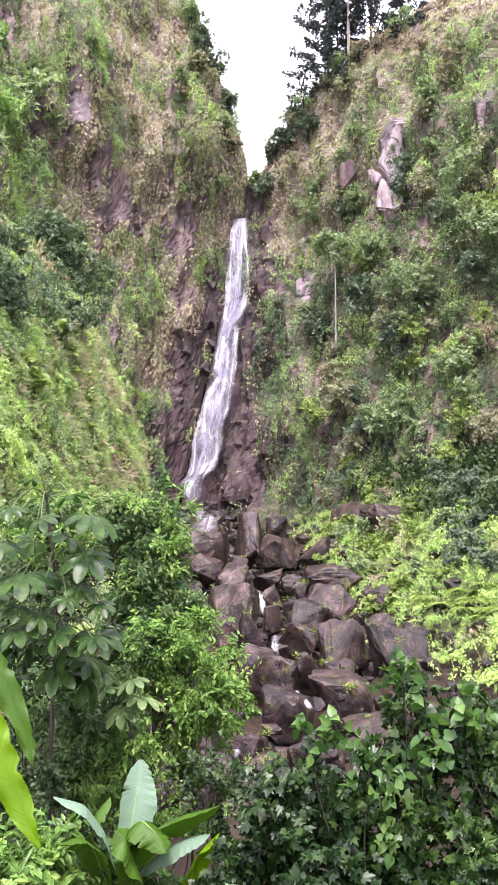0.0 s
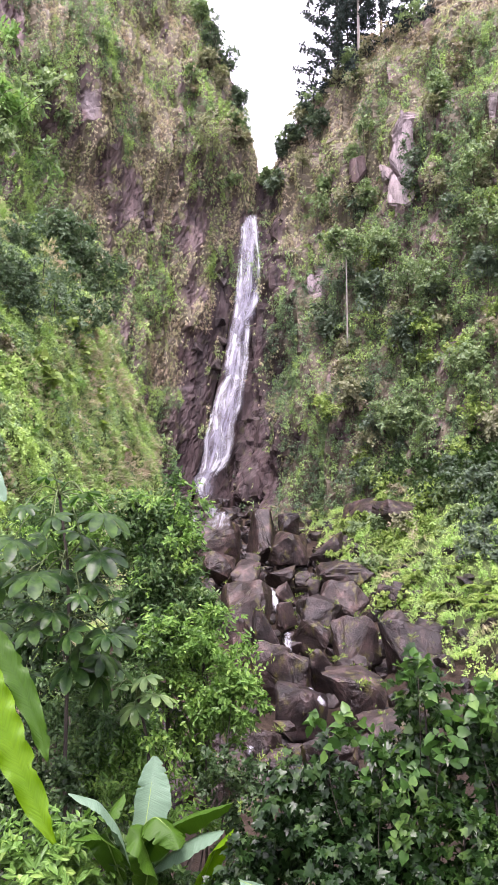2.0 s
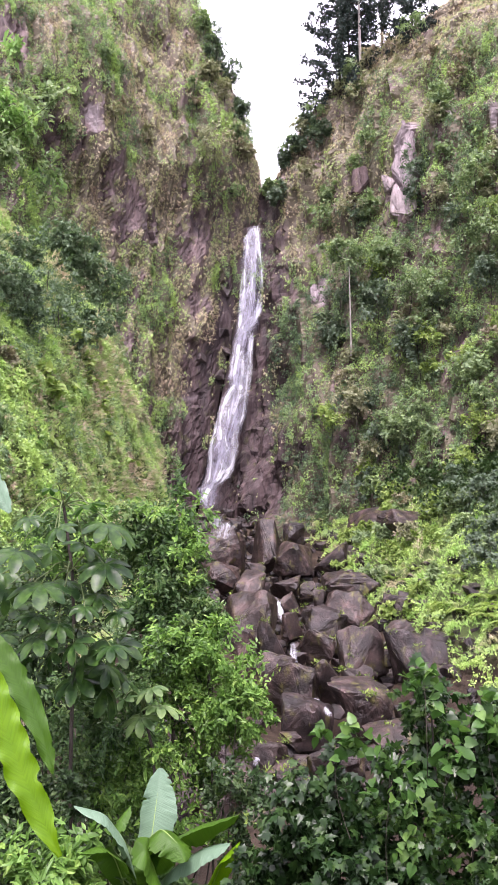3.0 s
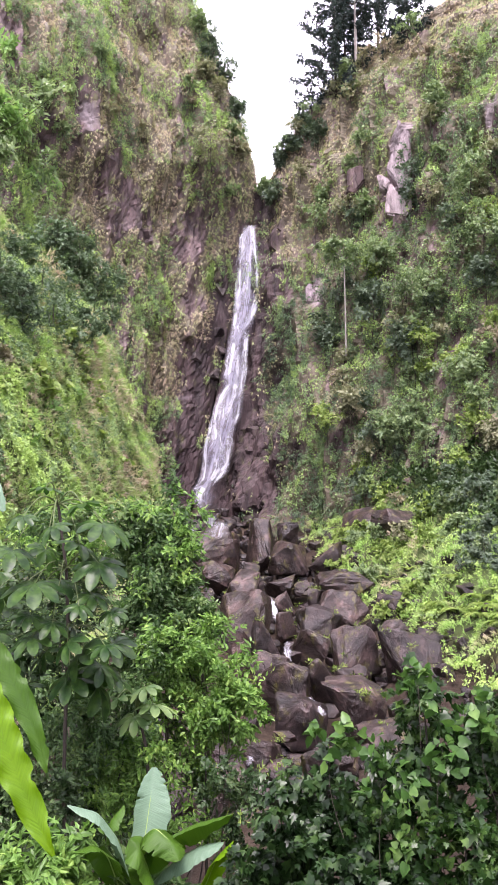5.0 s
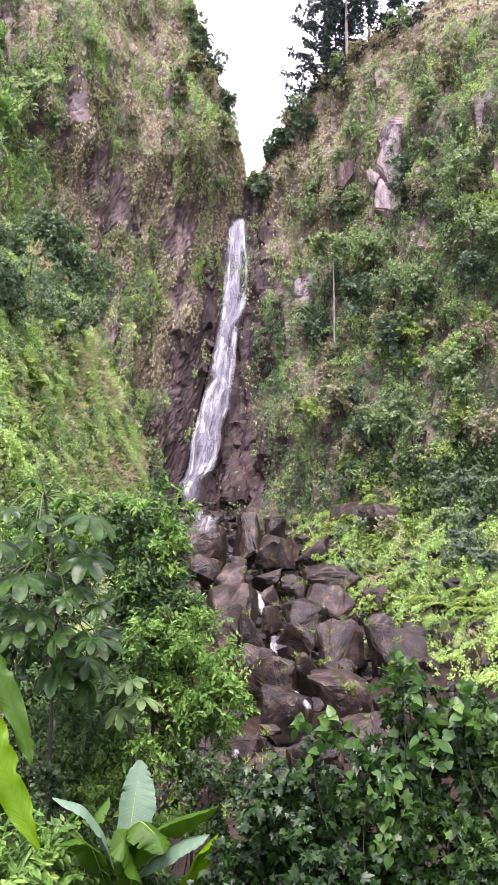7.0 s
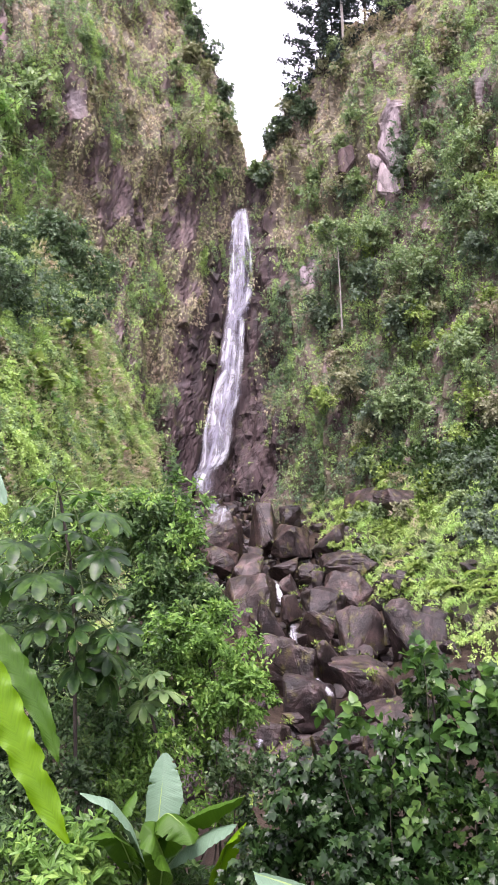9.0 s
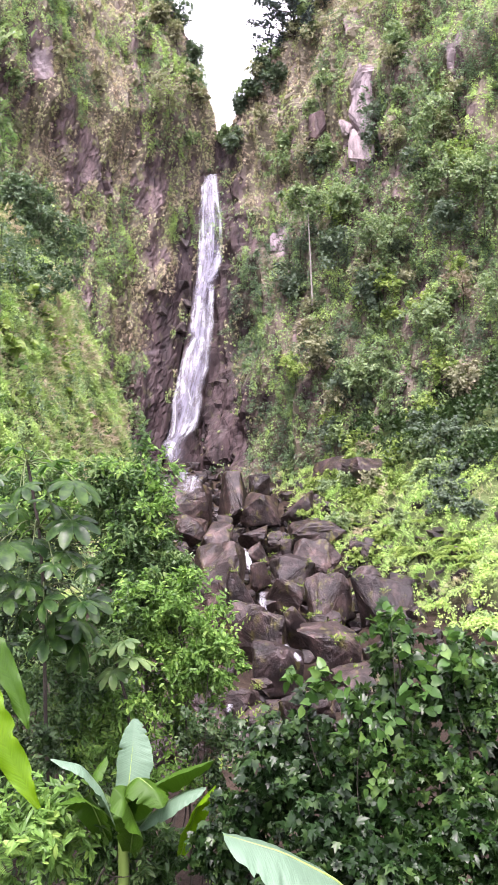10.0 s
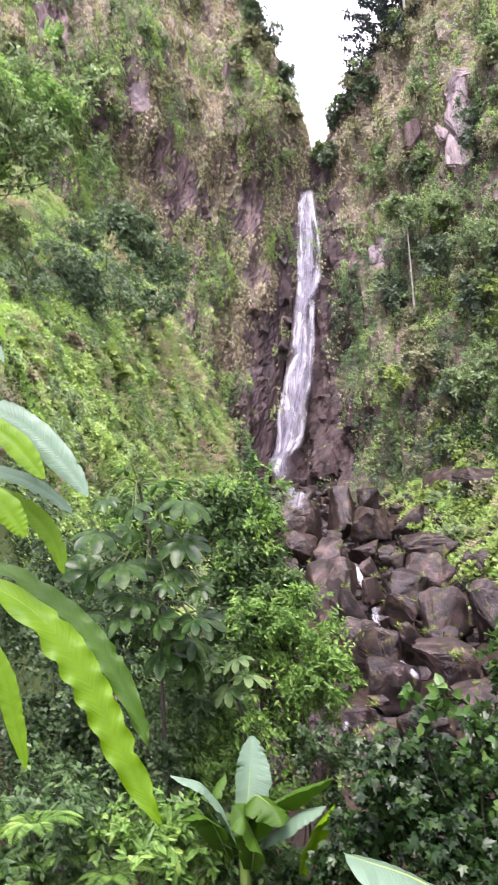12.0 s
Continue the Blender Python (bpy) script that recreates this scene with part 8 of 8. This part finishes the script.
plant("herb", (-13.30, 66.80, 19.00), (0.9, 0.8, 0.6), 0.90, 8, 44, (0.35, 0.6), BRIGHT_LEAF, 950, "big heart-leaved herb on the grassy spur", "plant", "big-leaved herbs", HEART, clump_r=0.5, per=3, limbs=6, trunk_r=0.02)
plant("herb", (-12.57, 57.60, 14.09), (0.9, 0.8, 0.6), 0.90, 8, 44, (0.35, 0.6), BRIGHT_LEAF, 920, "big heart-leaved herb on the grassy spur", "plant", "big-leaved herbs", HEART, clump_r=0.5, per=3, limbs=6, trunk_r=0.02)
plant("herb", (-14.95, 53.10, 15.94), (0.9, 0.8, 0.6), 0.90, 8, 44, (0.35, 0.6), BRIGHT_LEAF, 830, "big heart-leaved herb on the grassy spur", "plant", "big-leaved herbs", HEART, clump_r=0.5, per=3, limbs=6, trunk_r=0.02)
plant("herb", (-13.10, 41.25, 10.18), (0.56, 0.49, 0.38), 0.75, 8, 40, (0.20, 0.38), BRIGHT_LEAF, 1000, "big heart-leaved herb on the grassy spur", "plant", "big-leaved herbs", HEART, clump_r=0.5, per=3, limbs=6, trunk_r=0.02)
plant("herb", (-12.91, 44.75, 10.89), (0.61, 0.53, 0.41), 0.75, 8, 40, (0.21, 0.41), SPUR_LEAF, 1010, "big heart-leaved herb on the grassy spur", "plant", "big-leaved herbs", HEART, clump_r=0.5, per=3, limbs=6, trunk_r=0.02)
plant("herb", (-12.47, 51.25, 12.36), (0.70, 0.61, 0.47), 0.75, 8, 40, (0.24, 0.47), BRIGHT_LEAF, 1020, "big heart-leaved herb on the grassy spur", "plant", "big-leaved herbs", HEART, clump_r=0.5, per=3, limbs=6, trunk_r=0.02)
plant("herb", (-12.55, 54.75, 12.55), (0.75, 0.65, 0.50), 0.75, 8, 40, (0.26, 0.50), SPUR_LEAF, 1030, "big heart-leaved herb on the grassy spur", "plant", "big-leaved herbs", HEART, clump_r=0.5, per=3, limbs=6, trunk_r=0.02)
plant("herb", (-12.06, 59.75, 14.07), (0.81, 0.71, 0.54), 0.75, 8, 40, (0.28, 0.54), BRIGHT_LEAF, 1040, "big heart-leaved herb on the grassy spur", "plant", "big-leaved herbs", HEART, clump_r=0.5, per=3, limbs=6, trunk_r=0.02)
plant("herb", (-12.07, 47.75, 9.95), (0.65, 0.56, 0.43), 0.75, 8, 40, (0.23, 0.43), SPUR_LEAF, 1050, "big heart-leaved herb on the grassy spur", "plant", "big-leaved herbs", HEART, clump_r=0.5, per=3, limbs=6, trunk_r=0.02)
plant("herb", (-11.81, 49.25, 8.93), (0.67, 0.58, 0.45), 0.75, 8, 40, (0.23, 0.45), BRIGHT_LEAF, 1060, "big heart-leaved herb on the grassy spur", "plant", "big-leaved herbs", HEART, clump_r=0.5, per=3, limbs=6, trunk_r=0.02)
plant("herb", (-12.01, 43.00, 7.55), (0.59, 0.51, 0.39), 0.75, 8, 40, (0.20, 0.39), SPUR_LEAF, 1070, "big heart-leaved herb on the grassy spur", "plant", "big-leaved herbs", HEART, clump_r=0.5, per=3, limbs=6, trunk_r=0.02)
plant("herb", (-11.81, 46.25, 8.02), (0.63, 0.55, 0.42), 0.75, 8, 40, (0.22, 0.42), BRIGHT_LEAF, 1080, "big heart-leaved herb on the grassy spur", "plant", "big-leaved herbs", HEART, clump_r=0.5, per=3, limbs=6, trunk_r=0.02)
plant("herb", (-12.29, 40.00, 7.88), (0.55, 0.47, 0.36), 0.75, 8, 40, (0.19, 0.36), SPUR_LEAF, 1090, "big heart-leaved herb on the grassy spur", "plant", "big-leaved herbs", HEART, clump_r=0.5, per=3, limbs=6, trunk_r=0.02)
plant("herb", (-11.65, 61.00, 12.52), (0.83, 0.72, 0.55), 0.75, 8, 40, (0.29, 0.55), BRIGHT_LEAF, 1100, "big heart-leaved herb on the grassy spur", "plant", "big-leaved herbs", HEART, clump_r=0.5, per=3, limbs=6, trunk_r=0.02)
plant("herb", (-11.42, 52.50, 8.33), (0.72, 0.62, 0.48), 0.75, 8, 40, (0.25, 0.48), SPUR_LEAF, 1110, "big heart-leaved herb on the grassy spur", "plant", "big-leaved herbs", HEART, clump_r=0.5, per=3, limbs=6, trunk_r=0.02)
plant("herb", (-10.59, 61.25, 8.54), (0.84, 0.72, 0.56), 0.75, 8, 40, (0.29, 0.56), BRIGHT_LEAF, 1120, "big heart-leaved herb on the grassy spur", "plant", "big-leaved herbs", HEART, clump_r=0.5, per=3, limbs=6, trunk_r=0.02)
plant("herb", (-13.20, 46.75, 12.75), (0.64, 0.55, 0.42), 0.75, 8, 40, (0.22, 0.42), SPUR_LEAF, 1130, "big heart-leaved herb on the grassy spur", "plant", "big-leaved herbs", HEART, clump_r=0.5, per=3, limbs=6, trunk_r=0.02)
plant("herb", (-12.85, 58.50, 15.79), (0.80, 0.69, 0.53), 0.75, 8, 40, (0.28, 0.53), BRIGHT_LEAF, 1140, "big heart-leaved herb on the grassy spur", "plant", "big-leaved herbs", HEART, clump_r=0.5, per=3, limbs=6, trunk_r=0.02)
plant("herb", (-11.83, 40.00, 6.09), (0.55, 0.47, 0.36), 0.75, 8, 40, (0.19, 0.36), SPUR_LEAF, 1150, "big heart-leaved herb on the grassy spur", "plant", "big-leaved herbs", HEART, clump_r=0.5, per=3, limbs=6, trunk_r=0.02)
plant("herb", (-11.14, 57.50, 9.60), (0.78, 0.68, 0.52), 0.75, 8, 40, (0.27, 0.52), BRIGHT_LEAF, 1160, "big heart-leaved herb on the grassy spur", "plant", "big-leaved herbs", HEART, clump_r=0.5, per=3, limbs=6, trunk_r=0.02)

plant("tree", (-16.05, 72.00, 24.72), (3.19, 2.78, 2.50), 5.57, 50, 3400, (0.17, 0.37), SPUR_TREE_LEAF, 470, "dense dark green bushy tree on top of the grassy spur", "tree", "trees on the spur", clump_r=0.22, shape=RHOMB, skirt=0.4, trunk_r=0.07, limbs=9)
plant("tree", (-15.90, 59.50, 20.97), (3.45, 3.00, 2.70), 1.84, 50, 3400, (0.14, 0.31), SPUR_TREE_LEAF, 471, "dense dark green bushy tree on top of the grassy spur", "tree", "trees on the spur", clump_r=0.22, shape=RHOMB, skirt=0.4, trunk_r=0.07, limbs=9)
plant("tree", (-14.96, 72.50, 23.45), (3.75, 3.26, 2.93), 3.72, 50, 3400, (0.17, 0.38), SPUR_TREE_LEAF, 472, "dense dark green bushy tree on top of the grassy spur", "tree", "trees on the spur", clump_r=0.22, shape=RHOMB, skirt=0.4, trunk_r=0.07, limbs=9)
plant("tree", (-14.31, 56.50, 17.39), (3.10, 2.69, 2.42), 1.89, 50, 3400, (0.14, 0.29), SPUR_TREE_LEAF, 474, "dense dark green bushy tree on top of the grassy spur", "tree", "trees on the spur", clump_r=0.22, shape=RHOMB, skirt=0.4, trunk_r=0.07, limbs=9)
plant("tree", (-13.13, 61.00, 17.72), (1.99, 1.73, 1.56), 2.15, 50, 3400, (0.15, 0.32), SPUR_TREE_LEAF, 475, "dense dark green bushy tree on top of the grassy spur", "tree", "trees on the spur", clump_r=0.22, shape=RHOMB, skirt=0.4, trunk_r=0.07, limbs=9)
plant("tree", (-14.20, 47.50, 15.22), (2.03, 1.76, 1.59), 2.19, 50, 3400, (0.11, 0.25), SPUR_TREE_LEAF, 476, "dense dark green bushy tree on top of the grassy spur", "tree", "trees on the spur", clump_r=0.22, shape=RHOMB, skirt=0.4, trunk_r=0.07, limbs=9)
plant("tree", (-18.01, 56.00, 21.16), (2.65, 2.31, 2.08), 1.53, 50, 3400, (0.13, 0.29), SPUR_TREE_LEAF, 477, "dense dark green bushy tree on top of the grassy spur", "tree", "trees on the spur", clump_r=0.22, shape=RHOMB, skirt=0.4, trunk_r=0.07, limbs=9)
plant("tree", (-15.68, 41.50, 14.67), (2.40, 2.09, 1.88), 2.12, 50, 3400, (0.10, 0.22), SPUR_TREE_LEAF, 478, "dense dark green bushy tree on top of the grassy spur", "tree", "trees on the spur", clump_r=0.22, shape=RHOMB, skirt=0.4, trunk_r=0.07, limbs=9)
plant("tree", (-18.74, 63.00, 24.52), (2.43, 2.12, 1.90), 2.19, 50, 3400, (0.15, 0.33), SPUR_TREE_LEAF, 479, "dense dark green bushy tree on top of the grassy spur", "tree", "trees on the spur", clump_r=0.22, shape=RHOMB, skirt=0.4, trunk_r=0.07, limbs=9)
plant("tree", (-17.99, 71.50, 27.93), (2.54, 2.21, 1.99), 3.18, 50, 3400, (0.17, 0.37), SPUR_TREE_LEAF, 480, "dense dark green bushy tree on top of the grassy spur", "tree", "trees on the spur", clump_r=0.22, shape=RHOMB, skirt=0.4, trunk_r=0.07, limbs=9)
plant("tree", (-17.10, 54.50, 18.85), (1.94, 1.68, 1.52), 2.08, 50, 3400, (0.13, 0.28), SPUR_TREE_LEAF, 481, "dense dark green bushy tree on top of the grassy spur", "tree", "trees on the spur", clump_r=0.22, shape=RHOMB, skirt=0.4, trunk_r=0.07, limbs=9)
conifer((9.90, 98.00, 57.60), 21.0, 6.0, 0.06, 61, "dark ragged conifer on the skyline ridge")
conifer((12.49, 97.60, 65.03), 18.5, 3.2, 0.31, 62, "dark conifer with a pale bare lower trunk")
conifer((15.60, 99.50, 63.00), 19.0, 3.8, 0.1, 63, "dark dense conifer on the skyline ridge")
conifer((19.00, 97.00, 66.00), 14.3, 3.6, 0.05, 64, "dark dense conifer on the skyline ridge")
conifer((11.40, 100.5, 60.00), 20.0, 3.4, 0.12, 66, "dark dense conifer on the skyline ridge")
plant("shrub", (9.00, 97.50, 60.27), (1.70, 1.70, 1.28), 0.9, 14, 900, (0.16, 0.34), OLIVE_LEAF, 343, "olive green shrub on the grassy ridge", "shrub", "shrubs on the ridge", clump_r=0.34, limbs=4, shape=RHOMB)
plant("shrub", (10.96, 97.00, 61.90), (1.95, 1.95, 1.47), 0.9, 14, 900, (0.16, 0.34), MID_LEAF, 353, "fresh green shrub on the grassy ridge", "shrub", "shrubs on the ridge", clump_r=0.34, limbs=4, shape=RHOMB)
plant("shrub", (13.18, 96.50, 63.36), (1.94, 1.94, 1.46), 0.9, 14, 900, (0.16, 0.34), OLIVE_LEAF, 363, "olive green shrub on the grassy ridge", "shrub", "shrubs on the ridge", clump_r=0.34, limbs=4, shape=RHOMB)
plant("shrub", (15.79, 95.00, 64.13), (2.17, 2.17, 1.63), 0.9, 14, 900, (0.16, 0.34), OLIVE_LEAF, 373, "olive green shrub on the grassy ridge", "shrub", "shrubs on the ridge", clump_r=0.34, limbs=4, shape=RHOMB)
plant("shrub", (18.24, 93.00, 65.12), (2.12, 2.12, 1.59), 0.9, 14, 900, (0.16, 0.34), MID_LEAF, 383, "fresh green shrub on the grassy ridge", "shrub", "shrubs on the ridge", clump_r=0.34, limbs=4, shape=RHOMB)
plant("shrub", (6.86, 98.00, 57.65), (1.58, 1.58, 1.18), 0.9, 14, 900, (0.16, 0.34), MID_LEAF, 393, "fresh green shrub on the grassy ridge", "shrub", "shrubs on the ridge", clump_r=0.34, limbs=4, shape=RHOMB)
plant("shrub", (4.85, 98.00, 55.35), (1.45, 1.45, 1.09), 0.9, 14, 900, (0.16, 0.34), OLIVE_LEAF, 403, "olive green shrub on the grassy ridge", "shrub", "shrubs on the ridge", clump_r=0.34, limbs=4, shape=RHOMB)
plant("shrub", (3.28, 98.50, 53.02), (1.32, 1.32, 0.99), 0.9, 14, 900, (0.16, 0.34), MID_LEAF, 413, "fresh green shrub on the grassy ridge", "shrub", "shrubs on the ridge", clump_r=0.34, limbs=4, shape=RHOMB)
plant("shrub", (15.94, 92.50, 59.49), (2.49, 2.49, 1.86), 0.9, 14, 900, (0.16, 0.34), OLIVE_LEAF, 423, "olive green shrub on the grassy ridge", "shrub", "shrubs on the ridge", clump_r=0.34, limbs=4, shape=RHOMB)
plant("shrub", (12.11, 94.50, 58.03), (2.29, 2.29, 1.71), 0.9, 14, 900, (0.16, 0.34), OLIVE_LEAF, 433, "olive green shrub on the grassy ridge", "shrub", "shrubs on the ridge", clump_r=0.34, limbs=4, shape=RHOMB)

heliconia = empty("heliconia", (-3.00, 5.60, -1.91), "tall heliconia with long arching bright green leaves", "plant")
part("stem", tubes_mesh("stem", [(np.array([(0, 0, -0.2), (0.02, 0, 0.8), (0, 0.02, 1.6), (0.06, 0, 4.02)]), np.array([0.05, 0.045, 0.035, 0.02]))], RIB), heliconia)
big_leaf(heliconia, [(-2.88, 5.45, 1.55), (-2.44, 5.42, 1.47), (-2.12, 5.40, 1.31), (-1.91, 5.38, 1.11), (-1.74, 5.35, 0.88), (-1.60, 5.33, 0.61), (-1.48, 5.30, 0.35), (-1.36, 5.28, 0.12), (-1.24, 5.25, -0.08)], 0.13, SUNNY_BLADE, -66, 14, 1, "bright yellow-green arching leaf with a scalloped edge", 1.5, 3, 50)
big_leaf(heliconia, [(-3.04, 5.75, 1.65), (-2.53, 5.73, 1.60), (-2.20, 5.71, 1.42), (-1.91, 5.69, 1.20), (-1.71, 5.66, 0.98), (-1.56, 5.64, 0.75), (-1.45, 5.62, 0.52), (-1.38, 5.60, 0.31)], 0.105, GREEN_BLADE, -60, 20, 2, "darker green leaf with a wavy edge", 1.7, 3, 40)
big_leaf(heliconia, [(-2.80, 5.50, 2.68), (-2.41, 5.46, 2.66), (-2.12, 5.42, 2.52), (-1.90, 5.38, 2.32), (-1.73, 5.34, 2.12), (-1.62, 5.30, 1.96)], 0.105, PALE_SHEEN_BLADE, -68, 8, 3, "broad leaf with its sheen as a pale colour", 0.3, 2)
big_leaf(heliconia, [(-2.65, 5.35, 2.60), (-2.31, 5.31, 2.51), (-2.09, 5.28, 2.35), (-1.97, 5.24, 2.21), (-1.87, 5.20, 2.08)], 0.090, SUNNY_BLADE, -60, 16, 4, "yellow-green leaf with a browned tip", 0.4, 2)
big_leaf(heliconia, [(-2.74, 5.60, 2.30), (-2.40, 5.57, 2.22), (-2.13, 5.55, 2.12), (-1.94, 5.53, 2.00), (-1.79, 5.50, 1.86)], 0.055, PALE_SHEEN_BLADE, -62, 12, 5, "narrow pale leaf", 0.4, 2)
big_leaf(heliconia, [(-2.55, 5.30, 2.13), (-2.31, 5.28, 2.06), (-2.15, 5.25, 1.92), (-2.06, 5.22, 1.80), (-2.01, 5.20, 1.72)], 0.091, SUNNY_BLADE, -66, 10, 6, "light green leaf with a browned tip", 0.4, 2)
big_leaf(heliconia, [(-2.72, 5.65, 2.21), (-2.39, 5.63, 2.07), (-2.13, 5.61, 1.91), (-1.98, 5.59, 1.74), (-1.91, 5.57, 1.58), (-1.89, 5.55, 1.46)], 0.075, SUNNY_BLADE, -58, 18, 7, "yellow-green hanging leaf", 0.5, 3)
big_leaf(heliconia, [(-2.51, 5.40, 1.13), (-2.33, 5.38, 1.01), (-2.24, 5.36, 0.83), (-2.19, 5.34, 0.62), (-2.14, 5.32, 0.43), (-2.10, 5.30, 0.27)], 0.073, SUNNY_BLADE, -64, 14, 8, "hanging leaf with a brown tip", 0.4, 3)
big_leaf(heliconia, [(-2.60, 5.45, 3.29), (-2.36, 5.38, 3.31), (-2.20, 5.32, 3.17), (-2.11, 5.25, 3.02)], 0.039, SUNNY_BLADE, -60, 12, 9, "yellow-green leaf tip", 0.3, 1)
big_leaf(heliconia, [(-2.56, 5.45, 3.12), (-2.33, 5.38, 3.09), (-2.20, 5.32, 3.00), (-2.13, 5.25, 2.88)], 0.031, PALE_SHEEN_BLADE, -60, 12, 10, "pale leaf tip", 0.3, 1)
banana = empty("banana_plant", (-1.23, 8.60, -3.31), "young banana plant with broad pale green leaves", "plant")
part("stem", tubes_mesh("stem", [(np.array([(0, 0, -0.2), (0.0, 0, 0.6), (0.02, 0, 2.06)]), np.array([0.09, 0.08, 0.05]))], RIB), banana)
big_leaf(banana, [(-1.19, 8.60, -1.37), (-1.16, 8.70, -1.02), (-1.12, 8.80, -0.67), (-1.10, 8.90, -0.40)], 0.200, PALE_SHEEN_BLADE, 0, -8, 44, "pale upright leaf", 0.15)
big_leaf(banana, [(-1.28, 8.60, -1.37), (-1.39, 8.50, -0.96), (-1.56, 8.40, -0.70), (-1.84, 8.30, -0.60)], 0.136, PALE_SHEEN_BLADE, 10, -10, 45, "pale arching leaf", 0.15)
big_leaf(banana, [(-1.26, 8.60, -1.35), (-1.54, 8.60, -1.06), (-1.49, 8.60, -0.86), (-1.37, 8.70, -0.71)], 0.127, GREEN_BLADE, 0, -10, 46, "green leaf", 0.15)
big_leaf(banana, [(-1.18, 8.60, -1.30), (-0.94, 8.40, -0.95), (-0.64, 8.30, -0.77), (-0.29, 8.20, -0.66)], 0.191, GREEN_BLADE, 25, -15, 47, "broad drooping green leaf", 0.15)
big_leaf(banana, [(-1.23, 8.60, -1.35), (-1.14, 8.30, -0.90), (-0.99, 8.10, -0.74), (-0.82, 8.00, -0.85), (-0.75, 7.90, -0.97)], 0.187, GREEN_BLADE, -10, -20, 48, "folded green leaf", 0.15)
big_leaf(banana, [(-1.17, 8.60, -1.50), (-0.90, 8.30, -1.15), (-0.63, 8.20, -0.97), (-0.36, 8.10, -0.88)], 0.167, PALE_SHEEN_BLADE, -20, -8, 49, "pale leaf", 0.15)
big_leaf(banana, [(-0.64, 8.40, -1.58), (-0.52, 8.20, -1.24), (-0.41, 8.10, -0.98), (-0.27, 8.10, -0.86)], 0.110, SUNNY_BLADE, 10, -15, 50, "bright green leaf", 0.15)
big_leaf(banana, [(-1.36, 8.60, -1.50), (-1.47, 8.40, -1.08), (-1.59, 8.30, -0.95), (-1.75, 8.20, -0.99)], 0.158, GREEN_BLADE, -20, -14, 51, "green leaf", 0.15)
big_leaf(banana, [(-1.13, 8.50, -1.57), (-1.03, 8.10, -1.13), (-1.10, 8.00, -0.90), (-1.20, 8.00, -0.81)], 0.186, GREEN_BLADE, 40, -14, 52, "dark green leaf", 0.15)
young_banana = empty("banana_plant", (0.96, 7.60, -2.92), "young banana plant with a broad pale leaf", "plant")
# the leaf's sheen comes from its pale colour
big_leaf(young_banana, [(0.78, 5.60, -1.02), (0.57, 5.50, -0.69), (0.22, 5.40, -0.46), (-0.14, 5.30, -0.30)], 0.39, PALE_SHEEN_BLADE, 9, -6, 50, "broad pale leaf", 0.15)
part("stem", tubes_mesh("stem", [(np.array([(0, 0, -0.2), (-0.3, -0.7, 0.5), (-0.7, -1.4, 1.0), tuple(Vector((0.78, 5.60, -1.02)) - young_banana.location)]), np.array([0.05, 0.045, 0.04, 0.015]))], RIB), young_banana)
broadleaf_tree((-2.78, 11.50, -4.48), (-2.81, 11.50, 2.47), [(-2.90, 11.30, 2.68), (-2.34, 11.00, 2.43), (-2.01, 10.70, 2.16), (-2.94, 10.40, 2.24), (-2.19, 11.30, 1.62), (-2.60, 11.00, 1.44), (-1.88, 10.70, 1.06), (-2.82, 10.40, 1.04), (-2.83, 11.30, 0.52), (-3.11, 11.00, 0.48), (-2.38, 10.70, 0.27), (-1.89, 10.40, 0.67), (-3.54, 11.30, 1.55), (-2.36, 11.00, 1.91), (-3.39, 10.70, 0.79), (-3.06, 10.40, 1.83), (-2.46, 11.30, 0.81), (-2.80, 11.00, 1.84), (-2.13, 10.70, 1.27), (-2.77, 10.40, 1.42), (-1.90, 11.30, 2.00), (-3.28, 11.00, 1.12), (-2.25, 10.70, 0.58), (-2.54, 10.40, 0.94), (-3.10, 11.30, 0.09), (-2.09, 11.00, 0.13), (-2.05, 10.70, 1.67), (-2.35, 10.40, 0.71), (-2.37, 11.30, 0.34), (-2.09, 11.00, 0.37), (-3.30, 10.70, 1.36), (-2.57, 10.40, 2.11), (-3.48, 11.30, 0.52), (-1.91, 11.00, 0.64), (-2.85, 10.70, 0.82), (-2.79, 10.40, 0.78), (-3.06, 11.30, 0.62), (-1.89, 11.00, 0.23), (-2.00, 10.70, 0.41), (-2.22, 10.40, 1.14)], 0.39, BROAD_LEAF, "slim tree with large hand-shaped green leaves", 61)
broadleaf_tree((-1.74, 12.00, -4.57), (-1.76, 12.00, -0.31), [(-1.73, 11.80, -0.39), (-1.59, 11.80, -0.01), (-1.97, 11.80, -0.16), (-1.47, 11.80, -0.24)], 0.36, LUSH_LEAF, "young tree with large lobed pale green leaves", 62)
